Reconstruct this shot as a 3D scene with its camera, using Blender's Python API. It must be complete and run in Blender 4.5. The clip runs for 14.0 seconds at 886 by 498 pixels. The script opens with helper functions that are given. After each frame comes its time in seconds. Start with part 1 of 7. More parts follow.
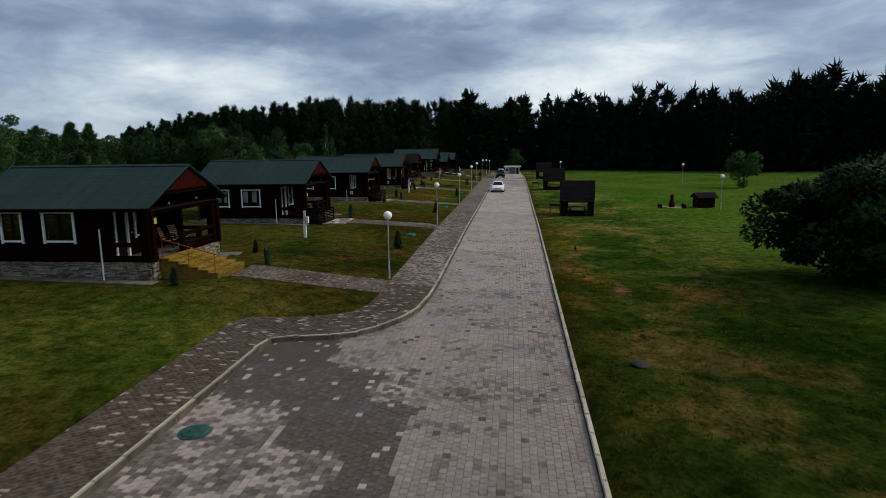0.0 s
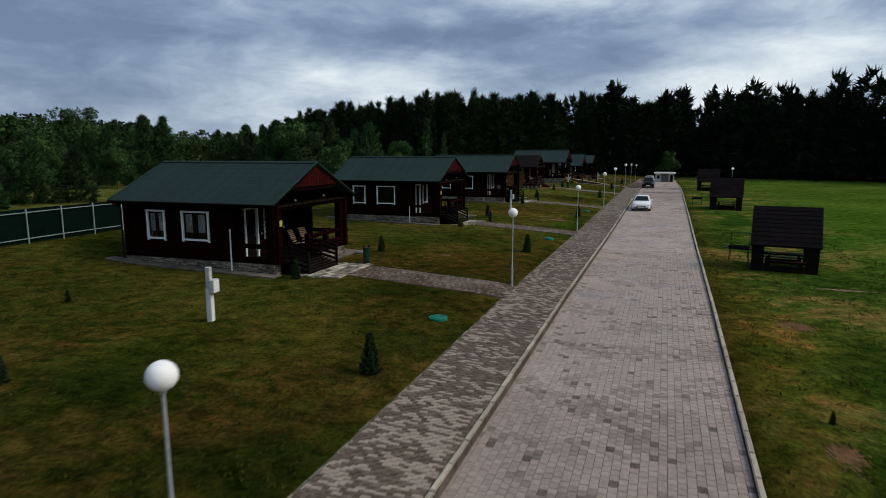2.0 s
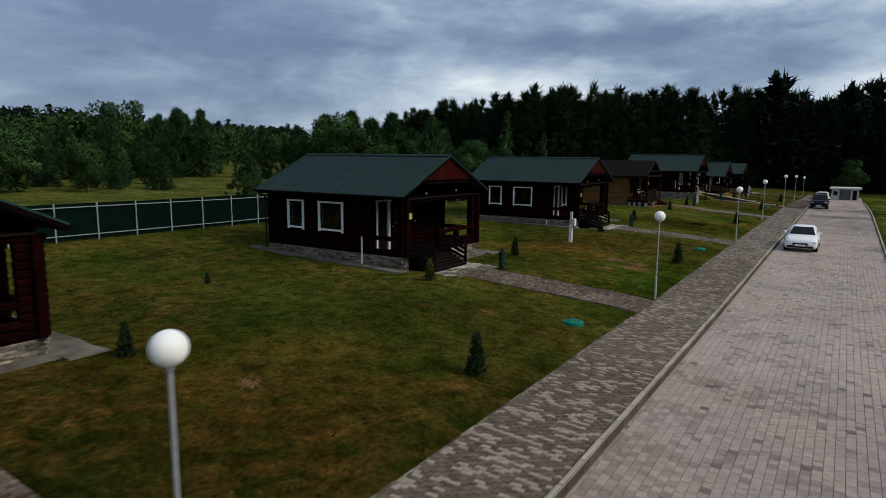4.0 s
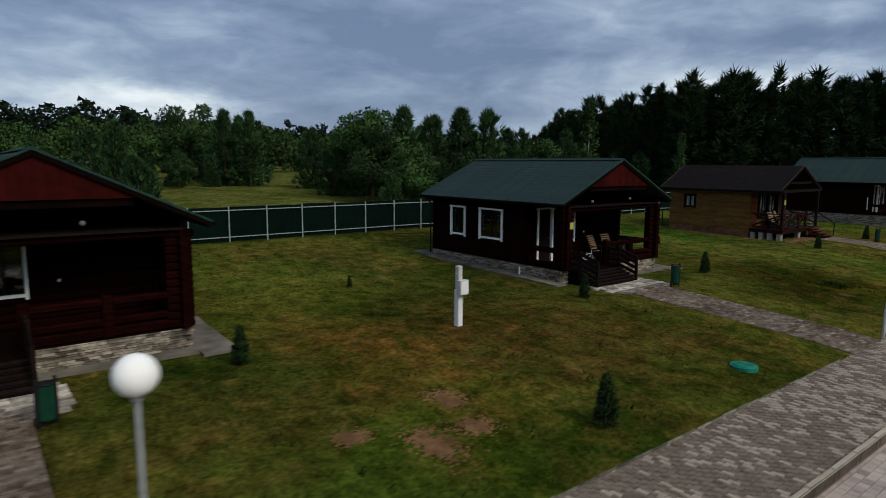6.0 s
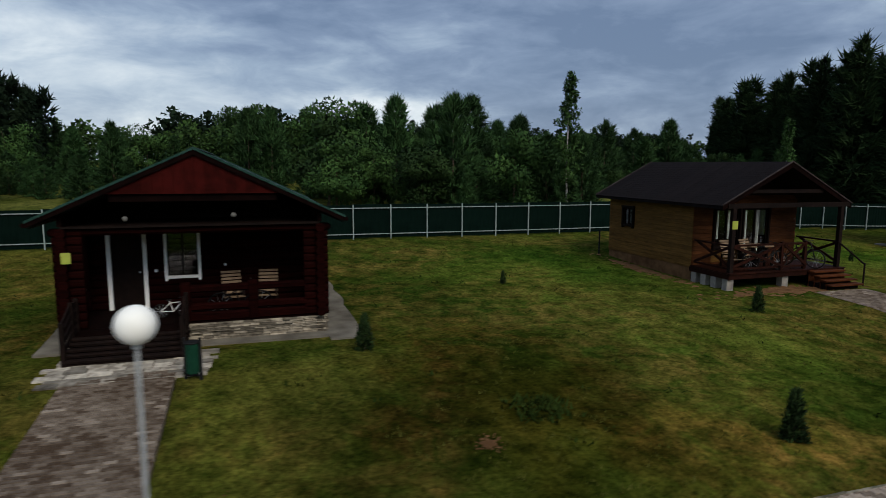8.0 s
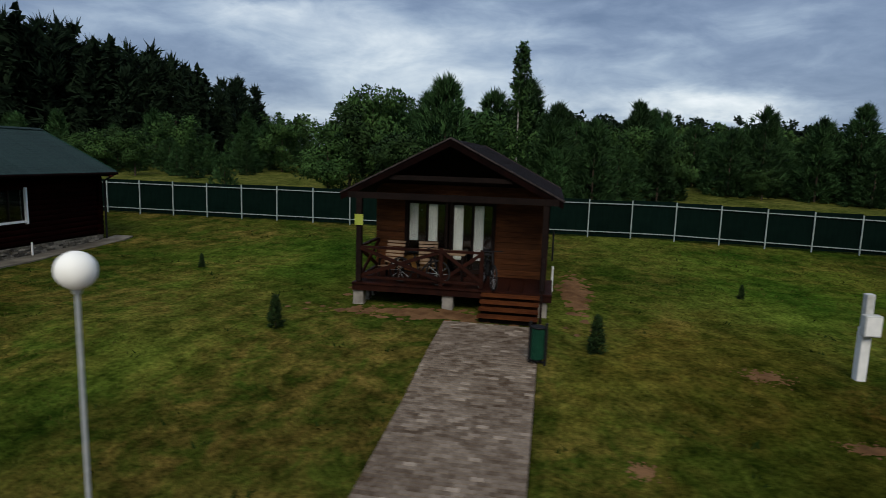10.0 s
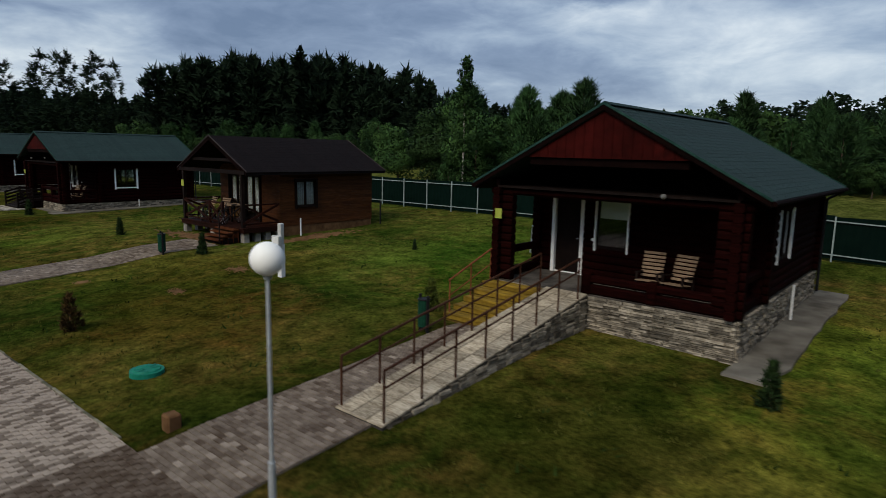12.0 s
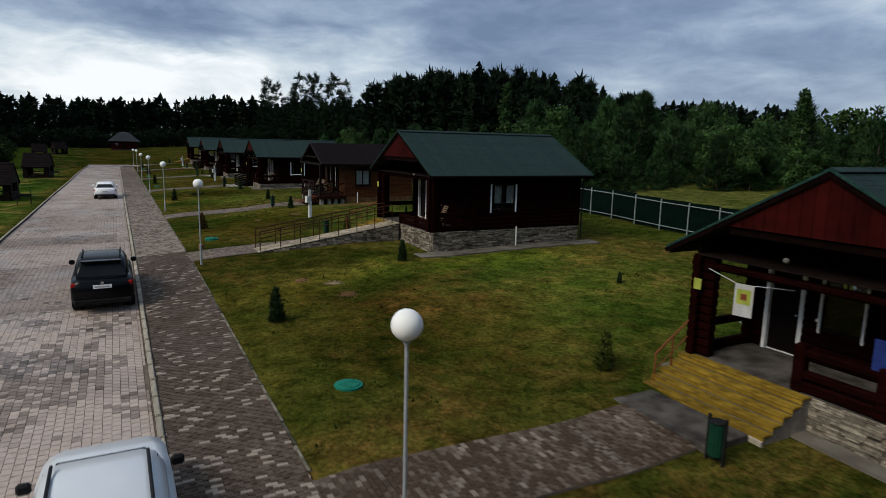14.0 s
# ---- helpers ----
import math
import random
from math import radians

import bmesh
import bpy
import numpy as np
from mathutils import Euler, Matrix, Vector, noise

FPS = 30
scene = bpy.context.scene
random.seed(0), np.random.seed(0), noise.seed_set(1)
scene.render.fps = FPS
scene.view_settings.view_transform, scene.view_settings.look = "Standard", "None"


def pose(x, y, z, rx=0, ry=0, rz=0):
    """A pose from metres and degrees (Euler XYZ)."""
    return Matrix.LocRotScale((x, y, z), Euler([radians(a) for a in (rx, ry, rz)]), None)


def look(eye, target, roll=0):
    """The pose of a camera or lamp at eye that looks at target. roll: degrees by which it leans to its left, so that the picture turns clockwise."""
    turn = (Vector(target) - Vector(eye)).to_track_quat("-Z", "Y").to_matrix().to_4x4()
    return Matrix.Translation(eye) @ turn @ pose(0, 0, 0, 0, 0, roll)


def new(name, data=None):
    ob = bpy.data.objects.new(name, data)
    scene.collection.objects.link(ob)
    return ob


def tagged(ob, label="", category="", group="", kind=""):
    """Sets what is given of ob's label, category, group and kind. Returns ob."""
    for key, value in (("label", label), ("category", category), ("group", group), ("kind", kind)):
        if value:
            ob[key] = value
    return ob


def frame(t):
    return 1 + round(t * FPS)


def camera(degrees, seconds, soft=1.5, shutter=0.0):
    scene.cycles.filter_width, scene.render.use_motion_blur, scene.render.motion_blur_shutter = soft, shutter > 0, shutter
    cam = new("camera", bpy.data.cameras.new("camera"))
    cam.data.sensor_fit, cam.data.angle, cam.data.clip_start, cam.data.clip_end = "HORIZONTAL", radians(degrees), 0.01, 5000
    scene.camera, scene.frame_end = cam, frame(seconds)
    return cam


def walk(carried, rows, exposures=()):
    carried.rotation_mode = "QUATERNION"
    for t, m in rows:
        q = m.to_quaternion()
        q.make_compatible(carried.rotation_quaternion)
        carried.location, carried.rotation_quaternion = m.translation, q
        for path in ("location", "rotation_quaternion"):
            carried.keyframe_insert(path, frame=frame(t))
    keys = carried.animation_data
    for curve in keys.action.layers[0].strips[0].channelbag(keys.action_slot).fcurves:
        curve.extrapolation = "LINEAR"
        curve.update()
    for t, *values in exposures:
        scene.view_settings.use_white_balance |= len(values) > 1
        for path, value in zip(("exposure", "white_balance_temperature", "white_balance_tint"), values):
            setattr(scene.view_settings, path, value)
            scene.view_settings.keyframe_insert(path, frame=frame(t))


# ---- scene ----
cam = camera(71.3, 14.0, soft=0.75, shutter=0.2)
PATH = [
    (0, (1.81, -3.421, 6.281), (1.588, -1.46, 5.956), -0.8),
    (0.5, (1.914, 2.041, 6.197), (1.605, 3.99, 5.872), -0.6),
    (1, (1.913, 7.746, 6.09), (1.485, 9.673, 5.769), -0.6),
    (1.5, (1.853, 13.521, 6.081), (1.313, 15.42, 5.759), -0.4),
    (2, (1.888, 19.156, 5.969), (1.222, 21.016, 5.654), -0.2),
    (2.5, (1.888, 24.733, 5.936), (1.112, 26.548, 5.617), -0.3),
    (3, (1.793, 29.99, 5.773), (0.929, 31.766, 5.458), -0.1),
    (5.5, (1.752, 57.432, 5.13), (0.307, 58.788, 4.859), 0.7),
    (6, (1.999, 63.157, 5.206), (0.441, 64.381, 4.935), 0.4),
    (6.5, (2.141, 68.693, 5.232), (0.49, 69.788, 4.956), 0.6),
    (7, (2.322, 74.229, 5.22), (0.591, 75.191, 4.944), 0.5),
    (7.5, (2.495, 79.791, 5.11), (0.686, 80.6, 4.839), 0.5),
    (8, (2.614, 85.458, 5.097), (0.729, 86.068, 4.828), 0.3),
    (8.2, (2.582, 87.824, 5.046), (0.669, 88.34, 4.774), 0.6),
    (10.3, (1.184, 109.401, 4.791), (-0.732, 108.904, 4.499), 1.8),
    (10.5, (1.166, 111.722, 4.792), (-0.718, 111.118, 4.5), 1.8),
    (11, (0.921, 117.432, 4.887), (-0.873, 116.601, 4.584), 1.9),
    (11.5, (0.514, 123.223, 4.867), (-1.154, 122.161, 4.561), 1.8),
    (12, (-0.096, 128.78, 4.848), (-1.605, 127.506, 4.534), 1.3),
    (12.5, (-0.415, 134.198, 4.91), (-1.751, 132.744, 4.591), 1.3),
    (13, (-0.808, 140.539, 5.111), (-1.919, 138.91, 4.777), 1.3),
    (13.5, (-1.081, 145.482, 5.358), (-2.06, 143.772, 5.016), 1.1),
    (14, (-1.234, 149.649, 5.378), (-2.155, 147.905, 5.044), 1.3),
]
walk(cam, [(t, look(e, g, r)) for t, e, g, r in PATH], exposures=[(0.0, 0.9), (14.0, 0.9)])

# ---- world and sun: a heavy, broken overcast with a weak soft sun from beyond the field ----
world = bpy.data.worlds.new("overcast_sky")
scene.world = world
world.use_nodes = True
wn, wl = world.node_tree.nodes, world.node_tree.links
wn.clear()


def wnode(kind, **kw):
    n = wn.new(kind)
    for k, v in kw.items():
        n.inputs[k].default_value = v
    return n


SUN_EL, SUN_AZ = radians(42), radians(80)
sky = wn.new("ShaderNodeTexSky")
sky.sky_type, sky.sun_disc = "NISHITA", False
sky.sun_elevation, sky.sun_rotation = SUN_EL, SUN_AZ
sky.dust_density = 2.0
tc = wn.new("ShaderNodeTexCoord")
sep = wn.new("ShaderNodeSeparateXYZ")
wl.new(tc.outputs["Generated"], sep.inputs[0])
# clouds close up towards the horizon: the heights are stretched against the breadth
mp = wn.new("ShaderNodeMapping")
mp.inputs["Location"].default_value = (3.1, 1.7, 0.4)
mp.inputs["Scale"].default_value = (2.7, 2.7, 8.0)
wl.new(tc.outputs["Generated"], mp.inputs[0])
n1 = wnode("ShaderNodeTexNoise", Scale=0.9, Detail=6.0, Roughness=0.5, Distortion=0.5)
n2 = wnode("ShaderNodeTexNoise", Scale=3.0, Detail=10.0, Roughness=0.6, Distortion=0.4)
wl.new(mp.outputs[0], n1.inputs["Vector"])
wl.new(mp.outputs[0], n2.inputs["Vector"])
mixn = wn.new("ShaderNodeMix"); mixn.data_type = "FLOAT"; mixn.inputs[0].default_value = 0.36
wl.new(n1.outputs["Fac"], mixn.inputs[2]); wl.new(n2.outputs["Fac"], mixn.inputs[3])
calm = wn.new("ShaderNodeMath"); calm.operation = "MULTIPLY_ADD"
calm.inputs[1].default_value, calm.inputs[2].default_value = 0.62, 0.19
wl.new(mixn.outputs[0], calm.inputs[0])
ramp = wn.new("ShaderNodeValToRGB")
cr = ramp.color_ramp
cr.elements[0].position, cr.elements[0].color = 0.405, (0.10, 0.145, 0.232, 1)
cr.elements[1].position, cr.elements[1].color = 0.68, (0.70, 0.73, 0.75, 1)
for at_, col in ((0.46, (0.15, 0.203, 0.30)), (0.51, (0.225, 0.29, 0.385)), (0.57, (0.36, 0.425, 0.50)), (0.62, (0.50, 0.555, 0.60))):
    e = cr.elements.new(at_)
    e.color = (*col, 1)
# broad cloud masses round the horizon and up the sky
at2 = wn.new("ShaderNodeMath"); at2.operation = "ARCTAN2"
neg = wn.new("ShaderNodeMath"); neg.operation = "MULTIPLY"; neg.inputs[1].default_value = -1.0
wl.new(sep.outputs["X"], neg.inputs[0])
wl.new(neg.outputs[0], at2.inputs[0]); wl.new(sep.outputs["Y"], at2.inputs[1])


def mass(source, lo, hi, stops, base, gain):
    """An offset of the cloud's thickness along one measure of the sky."""
    mr = wn.new("ShaderNodeMapRange")
    mr.inputs["From Min"].default_value, mr.inputs["From Max"].default_value = lo, hi
    wl.new(source, mr.inputs[0])
    r = wn.new("ShaderNodeValToRGB")
    r.color_ramp.interpolation = "EASE"
    els = r.color_ramp.elements
    while len(els) < len(stops):
        els.new(0.5)
    for el, (a, v) in zip(els, stops):
        g_ = 0.5 + 5 * v
        el.position, el.color = (a - lo) / (hi - lo), (g_, g_, g_, 1)
    wl.new(mr.outputs[0], r.inputs[0])
    ma = wn.new("ShaderNodeMath"); ma.operation = "MULTIPLY_ADD"
    ma.inputs[1].default_value, ma.inputs[2].default_value = 0.2, -0.1
    wl.new(r.outputs[0], ma.inputs[0])
    su = wn.new("ShaderNodeMath"); su.operation = "ADD"
    wl.new(base, su.inputs[0]); wl.new(ma.outputs[0], su.inputs[1])
    return su.outputs[0]


R = radians
fac = mass(at2.outputs[0], -math.pi, math.pi, [(R(-180), 0.06), (R(-140), 0.03), (R(-70), 0.02), (R(-28), -0.035), (R(-8), -0.015), (R(4), 0.0), (R(18), 0.0), (R(34), -0.03), (R(50), -0.07), (R(66), -0.06), (R(82), -0.045), (R(98), -0.025), (R(114), -0.02), (R(130), -0.03), (R(146), -0.055), (R(160), -0.035), (R(172), 0.04), (R(180), 0.06)], calm.outputs[0], 1)
fac = mass(sep.outputs["Z"], 0.0, 1.0, [(0.0, 0.03), (0.10, 0.035), (0.17, 0.005), (0.24, -0.015), (0.42, 0.0), (1.0, 0.0)], fac, 1)
# single cloud banks and gaps: azimuth, height, half breadth, half height (degrees), thinner or thicker
ragged = wnode("ShaderNodeTexNoise", Scale=2.2, Detail=6.0, Roughness=0.6)
wl.new(mp.outputs[0], ragged.inputs["Vector"])
shift = wn.new("ShaderNodeVectorMath"); shift.operation = "MULTIPLY_ADD"
shift.inputs[1].default_value, shift.inputs[2].default_value = (0.26, 0.26, 0.10), (-0.13, -0.13, -0.05)
wl.new(ragged.outputs["Color"], shift.inputs[0])
torn = wn.new("ShaderNodeVectorMath"); torn.operation = "ADD"
wl.new(tc.outputs["Generated"], torn.inputs[0]); wl.new(shift.outputs[0], torn.inputs[1])
BANKS = ((8, 8.5, 16, 3.6, -0.08), (24, 6.0, 8, 3.0, 0.075), (7, 14.0, 9, 2.6, 0.08), (-10, 6.5, 11, 3.2, 0.075), (-24, 13, 9, 6, -0.05), (79, 4.8, 6, 2.0, 0.12), (96, 8.5, 14, 4.0, 0.03), (72, 4.0, 5, 1.6, 0.08), (118, 11, 16, 2.6, 0.07), (119, 14.0, 5, 1.6, -0.10), (172, 5.5, 16, 4.0, 0.10), (176, 8.8, 9, 1.6, -0.12))
for az_, el_, ra_, re_, amp_ in BANKS:
    loc = wn.new("ShaderNodeMapping"); loc.vector_type = "TEXTURE"
    ce = math.cos(R(el_))
    loc.inputs["Location"].default_value = (-math.sin(R(az_)) * ce, math.cos(R(az_)) * ce, math.sin(R(el_)))
    loc.inputs["Rotation"].default_value = (0, 0, R(az_))
    loc.inputs["Scale"].default_value = (R(ra_), 0.9, R(re_))
    wl.new(torn.outputs[0], loc.inputs[0])
    far = wn.new("ShaderNodeVectorMath"); far.operation = "LENGTH"
    wl.new(loc.outputs[0], far.inputs[0])
    bank = wn.new("ShaderNodeMapRange"); bank.interpolation_type = "SMOOTHSTEP"
    for key_, v_ in (("From Min", 0.25), ("From Max", 1.5), ("To Min", amp_), ("To Max", 0.0)):
        bank.inputs[key_].default_value = v_
    wl.new(far.outputs["Value"], bank.inputs[0])
    su = wn.new("ShaderNodeMath"); su.operation = "ADD"
    wl.new(fac, su.inputs[0]); wl.new(bank.outputs[0], su.inputs[1])
    fac = su.outputs[0]
wl.new(fac, ramp.inputs[0])
# a little of the clear sky shines through the cloud
mixc = wn.new("ShaderNodeMix"); mixc.data_type = "RGBA"; mixc.inputs[0].default_value = 0.9
sks = wn.new("ShaderNodeMix"); sks.data_type = "RGBA"; sks.blend_type = "MULTIPLY"; sks.inputs[0].default_value = 1.0
sks.inputs[7].default_value = (0.1, 0.1, 0.1, 1)
wl.new(sky.outputs[0], sks.inputs[6])
wl.new(sks.outputs[2], mixc.inputs[6]); wl.new(ramp.outputs[0], mixc.inputs[7])
bg = wnode("ShaderNodeBackground", Strength=0.76)
wl.new(mixc.outputs[2], bg.inputs["Color"])
wo = wn.new("ShaderNodeOutputWorld")
wl.new(bg.outputs[0], wo.inputs[0])

sun = new("sun", bpy.data.lights.new("sun", "SUN"))
sun.data.energy, sun.data.angle, sun.data.color = 1.15, radians(28), (1.0, 0.92, 0.78)
sun.matrix_world = look((40 * math.sin(SUN_AZ), 40 * math.cos(SUN_AZ), 40 * math.tan(SUN_EL)), (0, 0, 0))

# ---- the lie of the land ----
GX = (-600, -120, -60, -28, -21, -13.5, -11, -5, -4, -1.6, 3.9, 9, 60, 150, 600)
GZ = (6.0, 4.0, 2.6, 1.36, 0.78, 0.6, 0.64, 0.27, 0.16, 0.0, 0.0, -0.06, -0.1, 1.5, 6.0)
DY = (-120, -60, -34, -14, -5, 0, 6, 15, 44, 64, 84, 101, 122, 143, 160, 200, 600)
DZ = (0.9, 1.0, 0.75, 0.0, -0.45, -0.5, -0.2, -0.12, 0.12, 0.0, 0.06, 0.02, 0.08, -0.42, -0.8, -0.9, 4.0)


def ground_z(x, y):
    rise = 0.26 * math.exp(-((y - 103.5) / 8.0) ** 2) * min(max((-9 - x) / 4, 0), 1) if x > -26 else 0.0
    dip = 0.52 * math.exp(-((y - 147.0) / 11.0) ** 2) * min(max((-4.6 - x) / 4.5, 0), 1) if x > -30 else 0.0
    dip += 0.4 * min(max((y - 111) / 13, 0), 1) * min(max((-20 - x) / 6, 0), 1)
    rise += 0.24 * math.exp(-((y - 24.0) / 7.5) ** 2) * min(max((-5.5 - x) / 4.5, 0), 1) if x > -27 else 0.0
    return float(np.interp(x, GX, GZ) + np.interp(y, DY, DZ) + rise - dip)


# ---- materials ----
def mat(name, c1, c2=None, scale=6.0, rough=0.8, bump=0.0, bump_scale=40.0, metal=0.0, stretch=(1, 1, 1), vary=0.0, island=0.0, big=0.25, spec=0.1):
    """A surface of two tones: broad stains and fine grain mixed, with relief, and a little difference from piece to piece."""
    m = bpy.data.materials.new(name)
    m.use_nodes = True
    n, l = m.node_tree.nodes, m.node_tree.links
    b = n["Principled BSDF"]
    b.inputs["Roughness"].default_value, b.inputs["Metallic"].default_value = rough, metal
    b.inputs["Specular IOR Level"].default_value = spec
    c2 = c2 or tuple(min(1, v * 1.25) for v in c1)
    co = n.new("ShaderNodeTexCoord")
    mp = n.new("ShaderNodeMapping"); mp.inputs["Scale"].default_value = stretch
    l.new(co.outputs["Object"], mp.inputs[0])
    fine = n.new("ShaderNodeTexNoise"); fine.inputs["Scale"].default_value = scale; fine.inputs["Detail"].default_value = 6
    wide = n.new("ShaderNodeTexNoise"); wide.inputs["Scale"].default_value = scale * big; wide.inputs["Detail"].default_value = 3
    l.new(mp.outputs[0], fine.inputs["Vector"]); l.new(mp.outputs[0], wide.inputs["Vector"])
    av = n.new("ShaderNodeMix"); av.data_type = "FLOAT"; av.inputs[0].default_value = 0.5
    l.new(fine.outputs["Fac"], av.inputs[2]); l.new(wide.outputs["Fac"], av.inputs[3])
    rp = n.new("ShaderNodeValToRGB")
    rp.color_ramp.elements[0].position, rp.color_ramp.elements[0].color = 0.36, (*c1, 1)
    rp.color_ramp.elements[1].position, rp.color_ramp.elements[1].color = 0.64, (*c2, 1)
    l.new(av.outputs[0], rp.inputs[0])
    out = rp.outputs[0]
    for v, of_island in ((vary, False), (island, True)):
        if not v:
            continue
        src = n.new("ShaderNodeNewGeometry").outputs["Random Per Island"] if of_island else n.new("ShaderNodeObjectInfo").outputs["Random"]
        hs = n.new("ShaderNodeHueSaturation")
        mr = n.new("ShaderNodeMapRange")
        mr.inputs["To Min"].default_value, mr.inputs["To Max"].default_value = 1 - v, 1 + v
        l.new(src, mr.inputs[0]); l.new(mr.outputs[0], hs.inputs["Value"]); l.new(out, hs.inputs["Color"])
        out = hs.outputs[0]
    l.new(out, b.inputs["Base Color"])
    if bump:
        bn = n.new("ShaderNodeTexNoise"); bn.inputs["Scale"].default_value = bump_scale; bn.inputs["Detail"].default_value = 5
        l.new(mp.outputs[0], bn.inputs["Vector"])
        bp = n.new("ShaderNodeBump"); bp.inputs["Strength"].default_value = bump; bp.inputs["Distance"].default_value = 0.02
        l.new(bn.outputs["Fac"], bp.inputs["Height"]); l.new(bp.outputs[0], b.inputs["Normal"])
    return m


def glass_mat(name, tint, rough=0.05):
    m = bpy.data.materials.new(name)
    m.use_nodes = True
    b = m.node_tree.nodes["Principled BSDF"]
    b.inputs["Base Color"].default_value = (*tint, 1)
    b.inputs["Roughness"].default_value, b.inputs["IOR"].default_value = rough, 1.5
    b.inputs["Transmission Weight"].default_value = 1.0
    return m


M = {}
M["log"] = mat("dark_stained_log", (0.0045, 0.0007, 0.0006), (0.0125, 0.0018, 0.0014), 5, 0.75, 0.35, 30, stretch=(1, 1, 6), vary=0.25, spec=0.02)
M["gable"] = mat("red_brown_boards", (0.019, 0.0020, 0.0015), (0.037, 0.0036, 0.0029), 5, 0.75, 0.3, 25, vary=0.15, spec=0.04)
M["green_roof"] = mat("green_bitumen_shingle", (0.0052, 0.0175, 0.0168), (0.0142, 0.0355, 0.0335), 14, 0.85, 0.5, 120, vary=0.1, spec=0.26)
M["brown_roof"] = mat("brown_bitumen_shingle", (0.0042, 0.0030, 0.0033), (0.0105, 0.0072, 0.0078), 9, 0.9, 0.5, 120, vary=0.12, spec=0.08)
M["slate_roof"] = mat("grey_lodge_shingle", (0.022, 0.025, 0.028), (0.04, 0.045, 0.05), 6, 0.9, 0.4, 60)
M["barge"] = mat("green_roof_edge", (0.008, 0.030, 0.025), (0.022, 0.060, 0.048), 14, 0.8, 0.2, 60)
M["verge"] = mat("dark_worn_verge_strip", (0.018, 0.013, 0.013), (0.060, 0.048, 0.048), 10, 0.7, 0.1, 30)
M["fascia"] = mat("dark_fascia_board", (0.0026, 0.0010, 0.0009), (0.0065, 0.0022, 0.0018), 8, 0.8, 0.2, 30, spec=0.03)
M["white"] = mat("white_painted_wood", (0.87, 0.87, 0.86), (0.91, 0.91, 0.90), 10, 0.5, 0.1, 50)
M["glass"] = glass_mat("window_glass", (0.85, 0.9, 0.9))
M["curtain"] = mat("pale_curtain", (0.42, 0.43, 0.42), (0.60, 0.61, 0.60), 6, 0.9, 0.2, 20, stretch=(8, 8, 0.5))
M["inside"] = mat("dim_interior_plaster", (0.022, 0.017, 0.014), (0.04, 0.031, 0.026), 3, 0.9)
M["slate"] = mat("stacked_grey_slate", (0.125, 0.106, 0.082), (0.31, 0.272, 0.215), 8, 0.85, 0.6, 40, island=0.65)
M["flag"] = mat("pale_rough_flagstone", (0.15, 0.13, 0.105), (0.42, 0.38, 0.32), 6, 0.9, 0.6, 40, island=0.6)
M["mortar"] = mat("grey_mortar", (0.028, 0.025, 0.021), (0.055, 0.049, 0.041), 12, 0.95, 0.4, 60)
M["apron"] = mat("pale_concrete_apron", (0.075, 0.066, 0.053), (0.19, 0.172, 0.142), 1.6, 0.9, 0.5, 60)
M["porch_slab"] = mat("worn_dark_porch_concrete", (0.030, 0.026, 0.023), (0.105, 0.094, 0.082), 2.2, 0.85, 0.4, 50, big=0.5)
M["wall_lamp"] = mat("grey_lamp_glass", (0.10, 0.10, 0.095), (0.16, 0.16, 0.15), 8, 0.45, 0, 40)
M["yellow"] = mat("yellow_painted_boards", (0.115, 0.070, 0.009), (0.26, 0.165, 0.020), 3.5, 0.7, 0.4, 40, vary=0.2, big=0.5)
M["yellow_side"] = mat("worn_yellow_step_side", (0.10, 0.062, 0.014), (0.20, 0.12, 0.022), 6, 0.8, 0.3, 40)
M["dark_wood"] = mat("dark_painted_boards", (0.0045, 0.0022, 0.0018), (0.011, 0.0055, 0.0042), 7, 0.7, 0.3, 40, vary=0.2)
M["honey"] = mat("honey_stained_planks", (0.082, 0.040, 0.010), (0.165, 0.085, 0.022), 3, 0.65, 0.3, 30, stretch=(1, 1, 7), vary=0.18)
# redder planks for all but the left wall, deck shade put into the colour
M["honey_red_shade"] = mat("shaded_red_brown_planks", (0.046, 0.015, 0.005), (0.094, 0.034, 0.011), 3, 0.65, 0.3, 30, stretch=(1, 1, 7), vary=0.18)
M["redwood"] = mat("reddish_deck_wood", (0.011, 0.0026, 0.0014), (0.025, 0.0062, 0.0030), 6, 0.6, 0.3, 40, vary=0.2)
M["orange"] = mat("orange_stained_steps", (0.048, 0.013, 0.004), (0.085, 0.025, 0.007), 6, 0.6, 0.3, 40, vary=0.15)
M["lounge"] = mat("pale_slatted_wood", (0.15, 0.10, 0.064), (0.235, 0.165, 0.108), 8, 0.7, 0.2, 40, vary=0.1)
M["steel"] = mat("galvanised_steel", (0.36, 0.39, 0.41), (0.48, 0.51, 0.53), 14, 0.5, 0.15, 60, metal=0.4)
M["rust"] = mat("rust_red_painted_rail", (0.15, 0.040, 0.018), (0.23, 0.066, 0.030), 12, 0.6, 0.2, 60)
M["brown_rail"] = mat("brown_painted_rail", (0.034, 0.013, 0.008), (0.062, 0.026, 0.014), 12, 0.5, 0.2, 60)
M["globe"] = mat("milky_white_globe", (0.88, 0.88, 0.84), (0.94, 0.94, 0.91), 5, 0.35)
M["fence_green"] = mat("dark_green_sheet_metal", (0.0010, 0.0056, 0.0043), (0.0022, 0.0088, 0.0066), 3, 0.7, 0.1, 20, vary=0.12, spec=0.03)
M["fence_rail"] = mat("pale_green_grey_rail", (0.18, 0.225, 0.225), (0.28, 0.33, 0.33), 6, 0.55, 0.1, 30)
